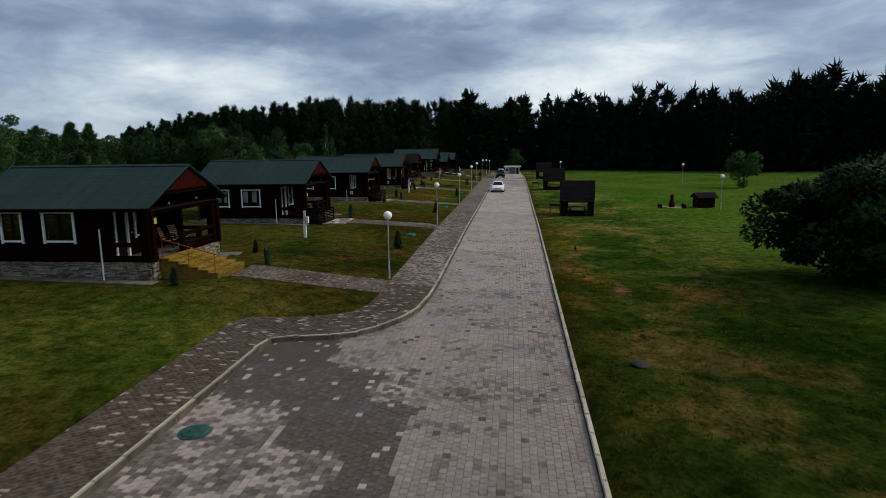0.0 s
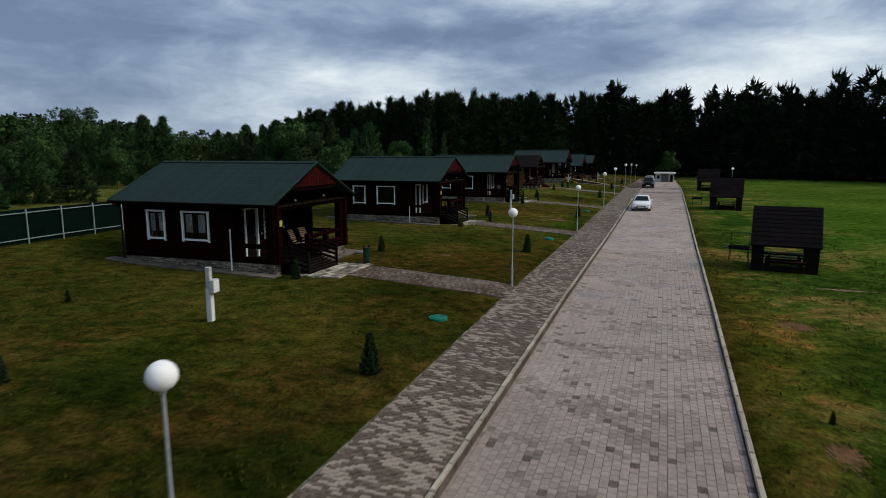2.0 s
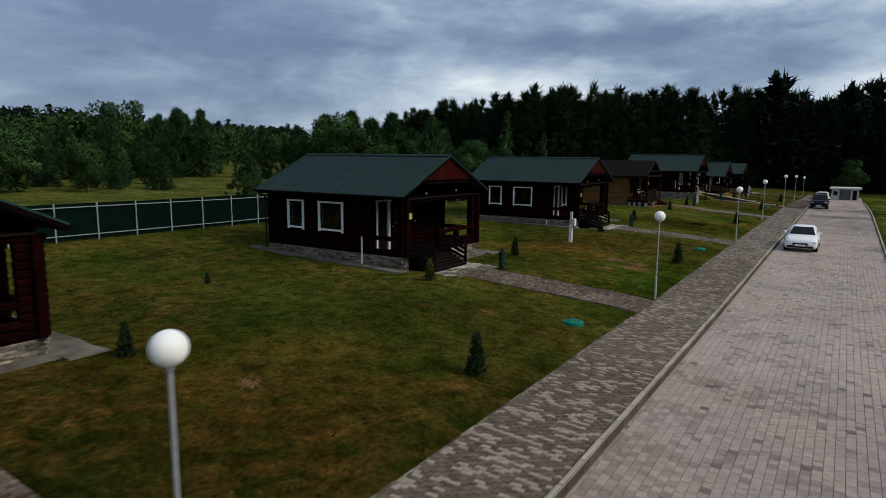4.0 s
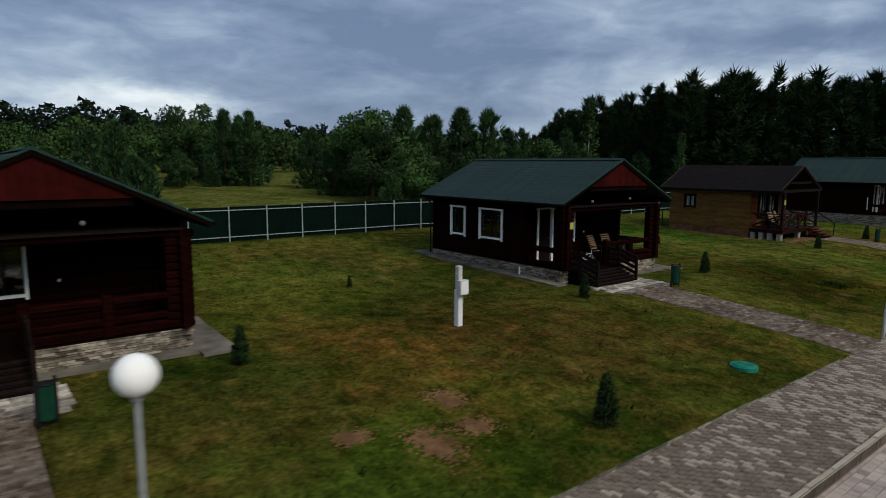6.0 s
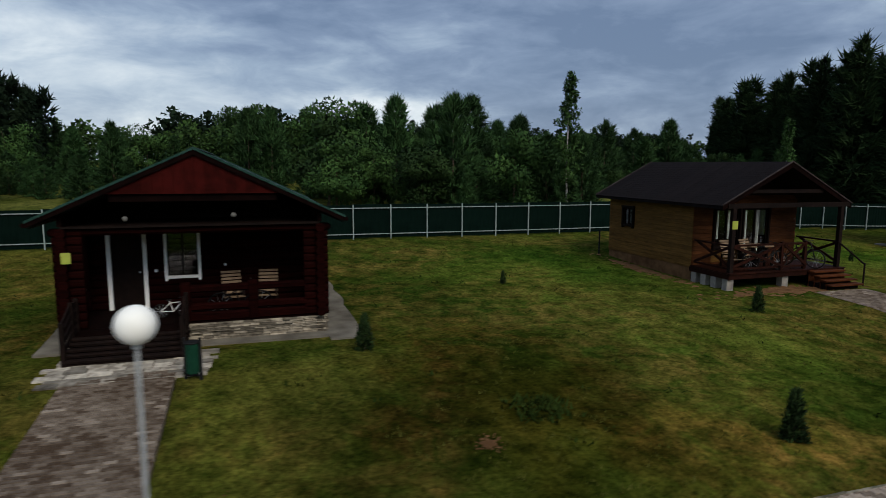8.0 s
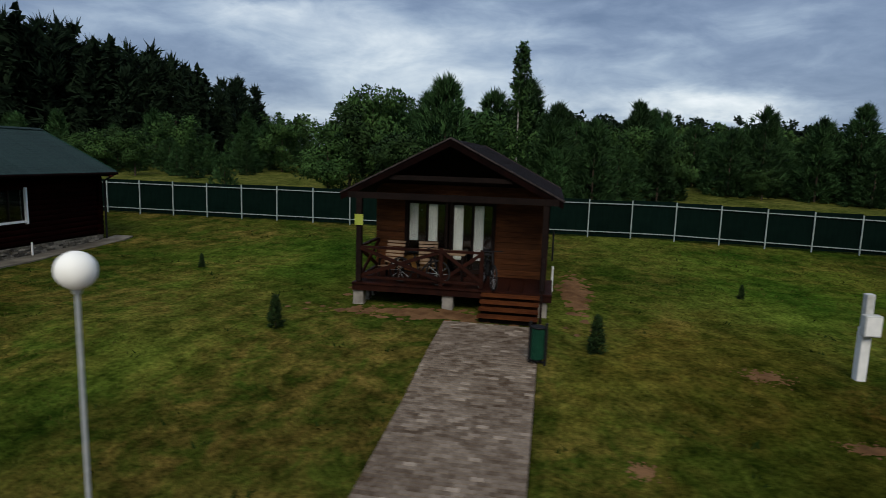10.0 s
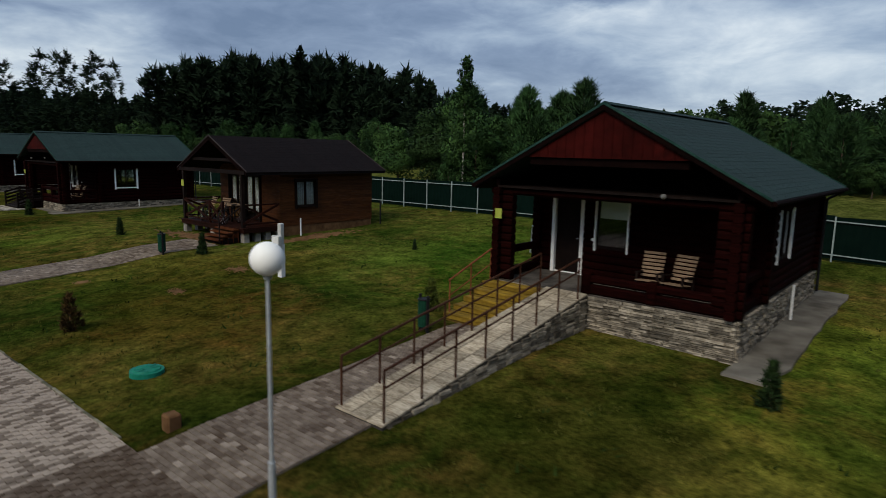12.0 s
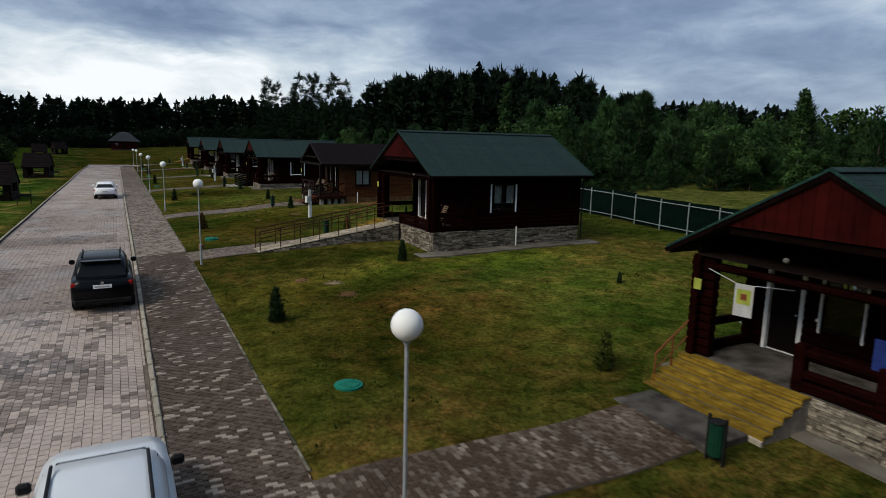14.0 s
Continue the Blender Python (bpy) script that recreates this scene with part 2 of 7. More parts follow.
M["bin"] = mat("dark_green_enamel", (0.005, 0.032, 0.019), (0.010, 0.052, 0.030), 8, 0.45, 0.1, 40)
M["black"] = mat("black_metal", (0.008, 0.008, 0.009), (0.016, 0.016, 0.017), 10, 0.5, 0.1, 40)
M["teal"] = mat("teal_plastic_cover", (0.006, 0.13, 0.085), (0.012, 0.18, 0.12), 8, 0.5, 0.2, 40)
M["pole_white"] = mat("white_painted_post", (0.62, 0.63, 0.62), (0.74, 0.74, 0.73), 8, 0.6, 0.2, 40)
M["pole_grey"] = mat("grey_meter_box", (0.36, 0.36, 0.34), (0.52, 0.53, 0.52), 8, 0.5, 0.1, 40)
M["conc"] = mat("weathered_concrete", (0.17, 0.155, 0.14), (0.30, 0.28, 0.25), 5, 0.9, 0.4, 50, vary=0.14)
M["kerb"] = mat("pale_worn_kerb_concrete", (0.27, 0.235, 0.18), (0.50, 0.445, 0.35), 3, 0.9, 0.4, 50, vary=0.2)
M["kerb_face"] = mat("dark_kerb_face", (0.040, 0.032, 0.025), (0.12, 0.10, 0.08), 4, 0.95, 0.4, 50, vary=0.3)
M["bark"] = mat("grey_brown_bark", (0.05, 0.038, 0.028), (0.10, 0.075, 0.055), 10, 0.9, 0.6, 30, stretch=(1, 1, 0.3))
M["birch"] = mat("white_birch_bark", (0.10, 0.09, 0.08), (0.5, 0.48, 0.45), 5, 0.8, 0.3, 30, stretch=(1, 1, 4))
M["pine_leaf"] = mat("pine_needles", (0.009, 0.030, 0.008), (0.042, 0.098, 0.030), 0.7, 0.85, 0, vary=0.35, island=0.25, spec=0.15)
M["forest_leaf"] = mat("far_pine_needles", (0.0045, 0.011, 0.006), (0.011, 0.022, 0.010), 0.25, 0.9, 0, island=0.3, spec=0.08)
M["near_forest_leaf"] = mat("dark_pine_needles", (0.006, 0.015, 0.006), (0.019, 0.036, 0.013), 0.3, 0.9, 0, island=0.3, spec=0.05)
M["broad_leaf"] = mat("broad_green_leaves", (0.009, 0.028, 0.006), (0.040, 0.086, 0.020), 0.7, 0.8, 0, vary=0.35, island=0.25, spec=0.15)
M["shrub_leaf"] = mat("dark_shrub_leaves", (0.004, 0.013, 0.003), (0.018, 0.046, 0.008), 0.8, 0.8, 0, island=0.5, spec=0.15)
M["thuja"] = mat("dark_thuja_sprays", (0.010, 0.025, 0.007), (0.028, 0.056, 0.014), 4, 0.9, 0, island=0.35, spec=0.15)
M["lime"] = mat("yellow_green_thuja_sprays", (0.030, 0.050, 0.009), (0.105, 0.125, 0.020), 4, 0.8, 0, island=0.35)
M["dry_spray"] = mat("rust_brown_dry_sprays", (0.030, 0.020, 0.007), (0.075, 0.042, 0.014), 4, 0.9, 0, island=0.4, spec=0.1)
M["tyre"] = mat("tyre_rubber", (0.010, 0.010, 0.010), (0.018, 0.018, 0.018), 20, 0.85, 0.2, 60)
M["rim"] = mat("silver_alloy", (0.42, 0.43, 0.44), (0.52, 0.53, 0.54), 12, 0.3, 0, 40, metal=0.8)
M["car_glass"] = mat("dark_car_glass", (0.010, 0.012, 0.013), (0.014, 0.016, 0.018), 3, 0.05, 0)
M["tail"] = mat("red_lamp_lens", (0.24, 0.008, 0.008), (0.32, 0.014, 0.012), 10, 0.15, 0)
M["lens"] = mat("clear_lamp_lens", (0.42, 0.44, 0.46), (0.62, 0.64, 0.66), 10, 0.1, 0)
M["sign_y"] = mat("yellow_green_sign_plate", (0.26, 0.31, 0.045), (0.36, 0.40, 0.08), 5, 0.5, 0)
M["paper"] = mat("poster_paper", (0.38, 0.38, 0.38), (0.47, 0.47, 0.46), 5, 0.7, 0)


M["earth"] = mat("sandy_bare_earth", (0.12, 0.086, 0.050), (0.27, 0.20, 0.122), 4, 0.95, 0.5, 30)
M["soil"] = mat("brown_lawn_soil", (0.080, 0.040, 0.017), (0.17, 0.092, 0.043), 4, 0.95, 0.5, 30)
M["faded_teal"] = mat("faded_grey_green_plastic", (0.012, 0.050, 0.040), (0.040, 0.095, 0.078), 8, 0.7, 0.2, 40)


def car_paint(name, c, coat=0.3):
    m = mat(name, c, tuple(v * 1.06 for v in c), 2, 0.28, 0)
    b = m.node_tree.nodes["Principled BSDF"]
    b.inputs["Coat Weight"].default_value, b.inputs["Coat Roughness"].default_value = coat, 0.08
    return m


M["paint_white"] = car_paint("white_car_paint", (0.80, 0.81, 0.82))
M["paint_black"] = car_paint("black_car_paint", (0.003, 0.0035, 0.0045), 0.12)
M["paint_silver"] = car_paint("silver_car_paint", (0.60, 0.63, 0.66))


PALE, BROWN, LUSH, FRESH = (1.45, 1.30, 1.25), (0.98, 0.78, 0.75), (0.62, 0.74, 0.62), (1.22, 1.36, 1.2)
# tints of the lawn by stretch: x, y, half breadths, colour
LAWN_NEAR = ((-5.6, 69, 2.6, 9, (0.85, 1.25, 0.9)), (-10.5, 76.5, 6, 4.5, (0.74, 0.68, 0.72)), (-19, 72, 7, 5, (1.1, 1.25, 1.05)), (-10.5, 34, 5, 5, PALE), (-9, 48.5, 7, 5, (1.1, 0.92, 0.9)), (-6.4, 40.5, 3, 4, LUSH), (-9, 70.6, 5, 3, (1.3, 1.06, 1.0)), (-14.5, 72, 6, 5, (1.02, 0.9, 0.88)))
LAWN_MIDDLE = ((-7.5, 107.5, 3, 4.5, (1.15, 1.2, 1.1)), (-8, 87.6, 4, 2.6, (0.8, 0.8, 0.8)), (-6, 82.5, 4, 4, (1.3, 1.4, 1.2)), (-8, 90.8, 4.5, 3, (0.72, 0.68, 0.7)), (-9.5, 90.5, 5, 3, BROWN), (-5.2, 92.5, 2.5, 5, (1.65, 1.4, 1.3)), (-8.4, 97, 4, 4, FRESH), (-11, 110, 5, 3.5, BROWN), (-20, 95.5, 7, 5, (1.05, 1.2, 1.05)))
# the tint at (-9.5, 124.6) paints shade on the grass along the ramp
LAWN_FAR = ((-11, 127.6, 5, 2.4, (1.02, 1.06, 1.0)), (-17, 117.2, 5, 2.4, (0.8, 1.15, 0.8)), (-9.5, 124.6, 4, 1.8, (0.62, 0.66, 0.62)), (-15.5, 136, 6, 4, (0.95, 1.12, 0.95)), (-9.5, 113.5, 6, 4, (0.84, 0.83, 0.83)), (-7.8, 113.6, 4, 3, BROWN), (-21, 115.5, 11, 6, (1.1, 1.27, 1.05)), (-13.5, 127.2, 7, 2.4, (1.75, 1.65, 1.4)), (-6.8, 128.8, 3, 2, (1.5, 1.3, 1.2)), (-9, 134, 5, 6, (0.95, 0.82, 0.8)), (-18, 130.5, 7, 4.5, FRESH))
LAWN_PLACES = LAWN_NEAR + LAWN_MIDDLE + LAWN_FAR

# field tints; the three wholly below one put shade into its near end
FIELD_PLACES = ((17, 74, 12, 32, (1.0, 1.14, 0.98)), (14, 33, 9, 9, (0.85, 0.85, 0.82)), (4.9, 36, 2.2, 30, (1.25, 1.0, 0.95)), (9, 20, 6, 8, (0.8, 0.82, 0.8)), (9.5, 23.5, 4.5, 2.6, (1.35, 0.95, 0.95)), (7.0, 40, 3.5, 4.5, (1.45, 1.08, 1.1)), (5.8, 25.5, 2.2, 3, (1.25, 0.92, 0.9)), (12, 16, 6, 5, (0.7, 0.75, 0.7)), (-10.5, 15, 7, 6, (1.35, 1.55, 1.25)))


def grass_material():
    """Mown lawn: green and olive at a few metres, dry brown patches, fine blades, seen from above."""
    m = bpy.data.materials.new("mown_grass")
    m.use_nodes = True
    n, l = m.node_tree.nodes, m.node_tree.links
    b = n["Principled BSDF"]
    b.inputs["Roughness"].default_value, b.inputs["Specular IOR Level"].default_value = 1.0, 0.0
    co = n.new("ShaderNodeTexCoord")

    def noise_at(scale, detail=5.0, rough=0.55, dist=0.0):
        t = n.new("ShaderNodeTexNoise")
        t.inputs["Scale"].default_value, t.inputs["Detail"].default_value = scale, detail
        t.inputs["Roughness"].default_value, t.inputs["Distortion"].default_value = rough, dist
        l.new(co.outputs["Object"], t.inputs["Vector"])
        return t.outputs["Fac"]

    def ramp_of(f, stops):
        r = n.new("ShaderNodeValToRGB")
        els = r.color_ramp.elements
        while len(els) < len(stops):
            els.new(0.5)
        for e, (p, c) in zip(els, stops):
            e.position, e.color = p, (*c, 1)
        l.new(f, r.inputs[0])
        return r.outputs[0]

    def mix(f, a, bb, mode="MIX"):
        x = n.new("ShaderNodeMix"); x.data_type, x.blend_type = "RGBA", mode
        if isinstance(f, float):
            x.inputs[0].default_value = f
        else:
            l.new(f, x.inputs[0])
        l.new(a, x.inputs[6]); l.new(bb, x.inputs[7])
        return x.outputs[2]

    base = ramp_of(noise_at(0.16, 6, 0.6), [(0.38, (0.017, 0.030, 0.0055)), (0.50, (0.035, 0.047, 0.009)), (0.62, (0.062, 0.066, 0.015))])
    dry = ramp_of(noise_at(0.9, 7, 0.66, 0.7), [(0.34, (0.036, 0.030, 0.008)), (0.66, (0.118, 0.080, 0.026))])
    k = ramp_of(noise_at(0.13, 5, 0.6, 0.8), [(0.40, (0, 0, 0)), (0.60, (1, 1, 1))])
    k2 = ramp_of(noise_at(1.15, 7, 0.7, 0.9), [(0.40, (0.05, 0.05, 0.05)), (0.58, (0.95, 0.95, 0.95))])
    c = mix(mix(1.0, k, k2, "MULTIPLY"), base, dry)
    # worn, lush and dried-out places of the lawn, plus the ramp's painted shade: x, y, half sizes, tint
    warp_v = n.new("ShaderNodeTexNoise"); warp_v.inputs["Scale"].default_value, warp_v.inputs["Detail"].default_value = 0.55, 5
    l.new(co.outputs["Object"], warp_v.inputs["Vector"])
    off_v = n.new("ShaderNodeVectorMath"); off_v.operation = "MULTIPLY_ADD"
    off_v.inputs[1].default_value, off_v.inputs[2].default_value = (7, 7, 0), (-3.5, -3.5, 0)
    l.new(warp_v.outputs["Color"], off_v.inputs[0])
    bent = n.new("ShaderNodeVectorMath"); bent.operation = "ADD"
    l.new(co.outputs["Object"], bent.inputs[0]); l.new(off_v.outputs[0], bent.inputs[1])
    for px, py, rx, ry, tint in LAWN_PLACES:
        at_p = n.new("ShaderNodeMapping"); at_p.vector_type = "TEXTURE"
        at_p.inputs["Location"].default_value, at_p.inputs["Scale"].default_value = (px, py, 0), (rx, ry, 40)
        l.new(bent.outputs[0], at_p.inputs[0])
        ln = n.new("ShaderNodeVectorMath"); ln.operation = "LENGTH"
        l.new(at_p.outputs[0], ln.inputs[0])
        c = mix(1.0, c, ramp_of(ln.outputs["Value"], [(0.45, tint), (1.0, (1, 1, 1))]), "MULTIPLY")
    # darker lawn in some stretches along the road, paler lawn in others
    sx = n.new("ShaderNodeSeparateXYZ")
    l.new(co.outputs["Object"], sx.inputs[0])
    warp = n.new("ShaderNodeMath"); warp.operation = "MULTIPLY_ADD"; warp.inputs[1].default_value = 14.0
    l.new(noise_at(0.13, 4, 0.55), warp.inputs[0]); l.new(sx.outputs["Y"], warp.inputs[2])
    along = n.new("ShaderNodeMapRange")
    along.inputs["From Min"].default_value, along.inputs["From Max"].default_value = 7.0, 157.0
    l.new(warp.outputs[0], along.inputs[0])
    lawn_tone = [(0, 0.66), (22, 0.68), (32, 0.68), (48, 0.72), (60, 0.95), (72, 1.0), (80, 1.0), (88, 1.0), (102, 1.12), (112, 1.12), (119, 0.95), (126, 1.02), (136, 1.16), (144, 1.05)]
    c = mix(1.0, c, ramp_of(along.outputs[0], [(y_ / 150, (v_ * (0.95 if 84 < y_ < 119 else 1.04), v_ * (1.03 if 84 < y_ < 119 else 0.98), v_ * 0.95)) for y_, v_ in lawn_tone]), "MULTIPLY")
    away = n.new("ShaderNodeMapRange")
    away.inputs["From Min"].default_value, away.inputs["From Max"].default_value = -7.0, -13.0
    away.inputs["To Min"].default_value, away.inputs["To Max"].default_value = 0.0, 1.0
    l.new(sx.outputs["X"], away.inputs[0])
    c = mix(1.0, c, ramp_of(away.outputs[0], [(0.0, (1.0, 0.95, 0.92)), (1.0, (1.12, 1.18, 1.12))]), "MULTIPLY")
    # shade over the field's near end, put into its grass colour
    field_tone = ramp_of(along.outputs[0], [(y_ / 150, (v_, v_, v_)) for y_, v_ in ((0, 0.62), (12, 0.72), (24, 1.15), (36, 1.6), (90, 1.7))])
    # the unmown meadow behind the fence, paler; the field beyond the road, greener
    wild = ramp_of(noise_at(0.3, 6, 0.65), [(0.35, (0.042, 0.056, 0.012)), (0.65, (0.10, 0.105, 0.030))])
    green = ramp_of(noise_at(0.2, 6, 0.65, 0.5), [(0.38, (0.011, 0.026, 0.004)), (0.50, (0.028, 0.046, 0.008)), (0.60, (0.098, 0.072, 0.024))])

    def step_x(a, b):
        r = n.new("ShaderNodeMapRange")
        r.inputs["From Min"].default_value, r.inputs["From Max"].default_value = a, b
        l.new(sx.outputs["X"], r.inputs[0])
        return r.outputs[0]

    c = mix(step_x(-28.0, -29.5), c, wild)
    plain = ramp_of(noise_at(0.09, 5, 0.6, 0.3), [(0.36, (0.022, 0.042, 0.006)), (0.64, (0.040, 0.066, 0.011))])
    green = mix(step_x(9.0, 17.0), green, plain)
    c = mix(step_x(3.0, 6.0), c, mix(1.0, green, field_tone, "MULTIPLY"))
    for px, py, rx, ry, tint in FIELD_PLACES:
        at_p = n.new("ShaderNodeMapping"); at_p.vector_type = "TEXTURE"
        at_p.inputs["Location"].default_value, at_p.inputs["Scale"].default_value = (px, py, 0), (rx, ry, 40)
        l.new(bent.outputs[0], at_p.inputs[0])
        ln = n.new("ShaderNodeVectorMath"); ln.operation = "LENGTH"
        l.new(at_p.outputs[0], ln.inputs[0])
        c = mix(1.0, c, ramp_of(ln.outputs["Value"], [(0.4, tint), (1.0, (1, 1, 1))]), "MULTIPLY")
    grain = ramp_of(noise_at(9.0, 8, 0.7), [(0.32, (0.40, 0.44, 0.38)), (0.68, (1.66, 1.6, 1.5))])
    c = mix(1.0, c, grain, "MULTIPLY")
    tuft = ramp_of(noise_at(1.7, 6, 0.7, 0.3), [(0.36, (0.46, 0.52, 0.45)), (0.64, (1.5, 1.42, 1.34))])
    c = mix(1.0, c, tuft, "MULTIPLY")
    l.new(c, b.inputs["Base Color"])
    bp = n.new("ShaderNodeBump"); bp.inputs["Strength"].default_value, bp.inputs["Distance"].default_value = 0.8, 0.06
    l.new(noise_at(14.0, 8, 0.7), bp.inputs["Height"]); l.new(bp.outputs[0], b.inputs["Normal"])
    return m


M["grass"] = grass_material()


def paver_material(name, worn, dark, gloss=0.45):
    """Concrete pavers: a dark wet-looking face and a pale worn one; how worn each block is comes with the block."""
    m = mat(name, dark, worn, 30, 0.85, 0.4, 90)
    n, l = m.node_tree.nodes, m.node_tree.links
    b = n["Principled BSDF"]
    at = n.new("ShaderNodeAttribute"); at.attribute_name = "worn"
    ns = n.new("ShaderNodeTexNoise"); ns.inputs["Scale"].default_value, ns.inputs["Detail"].default_value = 7, 6
    co = n.new("ShaderNodeTexCoord"); l.new(co.outputs["Object"], ns.inputs["Vector"])
    ad = n.new("ShaderNodeMath"); ad.operation = "MULTIPLY_ADD"; ad.inputs[1].default_value, ad.inputs[2].default_value = 0.5, -0.25
    l.new(ns.outputs["Fac"], ad.inputs[0])
    s = n.new("ShaderNodeMath"); s.operation, s.use_clamp = "ADD", True
    l.new(at.outputs["Fac"], s.inputs[0]); l.new(ad.outputs[0], s.inputs[1])
    x = n.new("ShaderNodeMix"); x.data_type = "RGBA"
    x.inputs[6].default_value, x.inputs[7].default_value = (*dark, 1), (*worn, 1)
    l.new(s.outputs[0], x.inputs[0])
    l.new(x.outputs[2], b.inputs["Base Color"])
    # the blocks are still damp in places, which shows as gloss
    wet = n.new("ShaderNodeTexNoise"); wet.inputs["Scale"].default_value, wet.inputs["Detail"].default_value = 0.35, 4
    l.new(co.outputs["Object"], wet.inputs["Vector"])
    wr = n.new("ShaderNodeMapRange")
    wr.inputs["From Min"].default_value, wr.inputs["From Max"].default_value = 0.4, 0.62
    wr.inputs["To Min"].default_value, wr.inputs["To Max"].default_value = 0.85, gloss
    l.new(wet.outputs["Fac"], wr.inputs[0]); l.new(wr.outputs[0], b.inputs["Roughness"])
    b.inputs["Specular IOR Level"].default_value = 0.35 if gloss < 0.5 else 0.12
    return m


M["paver"] = paver_material("road_pavers", (0.49, 0.395, 0.335), (0.070, 0.051, 0.039), 0.38)
M["paver_walk"] = paver_material("footpath_pavers", (0.42, 0.35, 0.285), (0.060, 0.039, 0.025), 0.6)
M["bed"] = mat("jointing_sand", (0.12, 0.098, 0.080), (0.18, 0.150, 0.122), 12, 0.95)


# ---- mesh helpers ----
def box(bm, x0, x1, y0, y1, z0, z1, m=None, bevel=0.0):
    vs = [bm.verts.new(Vector(p)) for p in ((x0, y0, z0), (x1, y0, z0), (x1, y1, z0), (x0, y1, z0), (x0, y0, z1), (x1, y0, z1), (x1, y1, z1), (x0, y1, z1))]
    fs = [bm.faces.new([vs[i] for i in f]) for f in ((3, 2, 1, 0), (4, 5, 6, 7), (0, 1, 5, 4), (1, 2, 6, 5), (2, 3, 7, 6), (3, 0, 4, 7))]
    if bevel:
        r = bmesh.ops.bevel(bm, geom=list({e for f in fs for e in f.edges}), offset=bevel, segments=1, affect="EDGES")
        vs = list({v for f in r["faces"] for v in f.verts} | {v for v in vs if v.is_valid})
    if m is not None:
        bmesh.ops.transform(bm, matrix=m, verts=[v for v in vs if v.is_valid])
    return bm


def boxes(*rows, bevel=0.0):
    bm = bmesh.new()
    for r in rows:
        box(bm, *r, bevel=bevel)
    return bm


def tube(bm, p, q, r, r2=None, seg=8):
    """A round bar from p to q."""
    p, q = Vector(p), Vector(q)
    turn = (q - p).to_track_quat("Z", "Y").to_matrix().to_4x4()
    ret = bmesh.ops.create_cone(bm, cap_ends=True, segments=seg, radius1=r, radius2=r if r2 is None else r2, depth=(q - p).length)
    bmesh.ops.transform(bm, matrix=Matrix.Translation((p + q) / 2) @ turn, verts=ret["verts"])
    return bm


def bar(bm, p, q, w, h):
    """A square bar from p to q, w across and h high."""
    p, q = Vector(p), Vector(q)
    turn = (q - p).to_track_quat("X", "Z").to_matrix().to_4x4()
    L = (q - p).length / 2
    return box(bm, -L, L, -w / 2, w / 2, -h / 2, h / 2, Matrix.Translation((p + q) / 2) @ turn)


def prism(bm, pts, axis, a, b):
    """A flat outline pushed along an axis ('x', 'y', 'z') from a to b."""
    def at(p, v):
        return {"x": (v, p[0], p[1]), "y": (p[0], v, p[1]), "z": (p[0], p[1], v)}[axis]
    A = [bm.verts.new(at(p, a)) for p in pts]
    B = [bm.verts.new(at(p, b)) for p in pts]
    bm.faces.new(A), bm.faces.new(B[::-1])
    for i in range(len(pts)):
        j = (i + 1) % len(pts)
        bm.faces.new((A[j], A[i], B[i], B[j]))
    bmesh.ops.recalc_face_normals(bm, faces=bm.faces[:])
    return bm


def mesh_of(bm, name, material, smooth=False):
    me = bpy.data.meshes.new(name)
    bm.normal_update()
    bm.to_mesh(me)
    bm.free()
    me.materials.append(material)
    if smooth:
        me.polygons.foreach_set("use_smooth", [True] * len(me.polygons))
    return me


def part(name, bm, material, parent, label="", smooth=False):
    ob = new(name, mesh_of(bm, name, M[material], smooth))
    ob.parent = parent
    return tagged(ob, label)


def piece(name, me, parent, m):
    """One more object on a shared mesh, under its parent."""
    ob = new(name, me)
    ob.parent = parent
    ob.matrix_basis = m
    return ob


def thing(name, x, y, z=None, turn=0, label="", category="", group="", kind=""):
    ob = new(name)
    ob.empty_display_size = 0.2
    ob.matrix_basis = pose(x, y, ground_z(x, y) if z is None else z, 0, 0, turn)
    return tagged(ob, label, category, group, kind)


def solid(name, bm, material, label="", category="", kind="", smooth=False, m=None):
    ob = new(name, mesh_of(bm, name, M[material], smooth))
    if m is not None:
        ob.matrix_basis = m
    return tagged(ob, label, category, kind=kind)


def quads(name, verts, faces, material):
    """A large mesh straight from arrays: verts (n, 3) and quads (m, 4)."""
    me = bpy.data.meshes.new(name)
    me.vertices.add(len(verts))
    me.vertices.foreach_set("co", np.asarray(verts, dtype=np.float32).ravel())
    f = np.asarray(faces, dtype=np.int32)
    k = f.shape[1]
    me.loops.add(f.size)
    me.loops.foreach_set("vertex_index", f.ravel())
    me.polygons.add(len(f))
    me.polygons.foreach_set("loop_start", np.arange(0, f.size, k, dtype=np.int32))
    me.polygons.foreach_set("use_smooth", [False] * len(f))
    me.update(calc_edges=True)
    me.materials.append(M[material])
    return me


# ---- ground, road, footpaths ----
def lie(x, y):
    """Height of the lawn; beside the forecourt the bank begins further from the road."""
    k = min(max((20.5 - y) / 3.5, 0), 1)
    if x < -1.6 and k:
        x = min(x + 4.4 * k, -1.6) if x > -14 else x
    return ground_z(x, y)


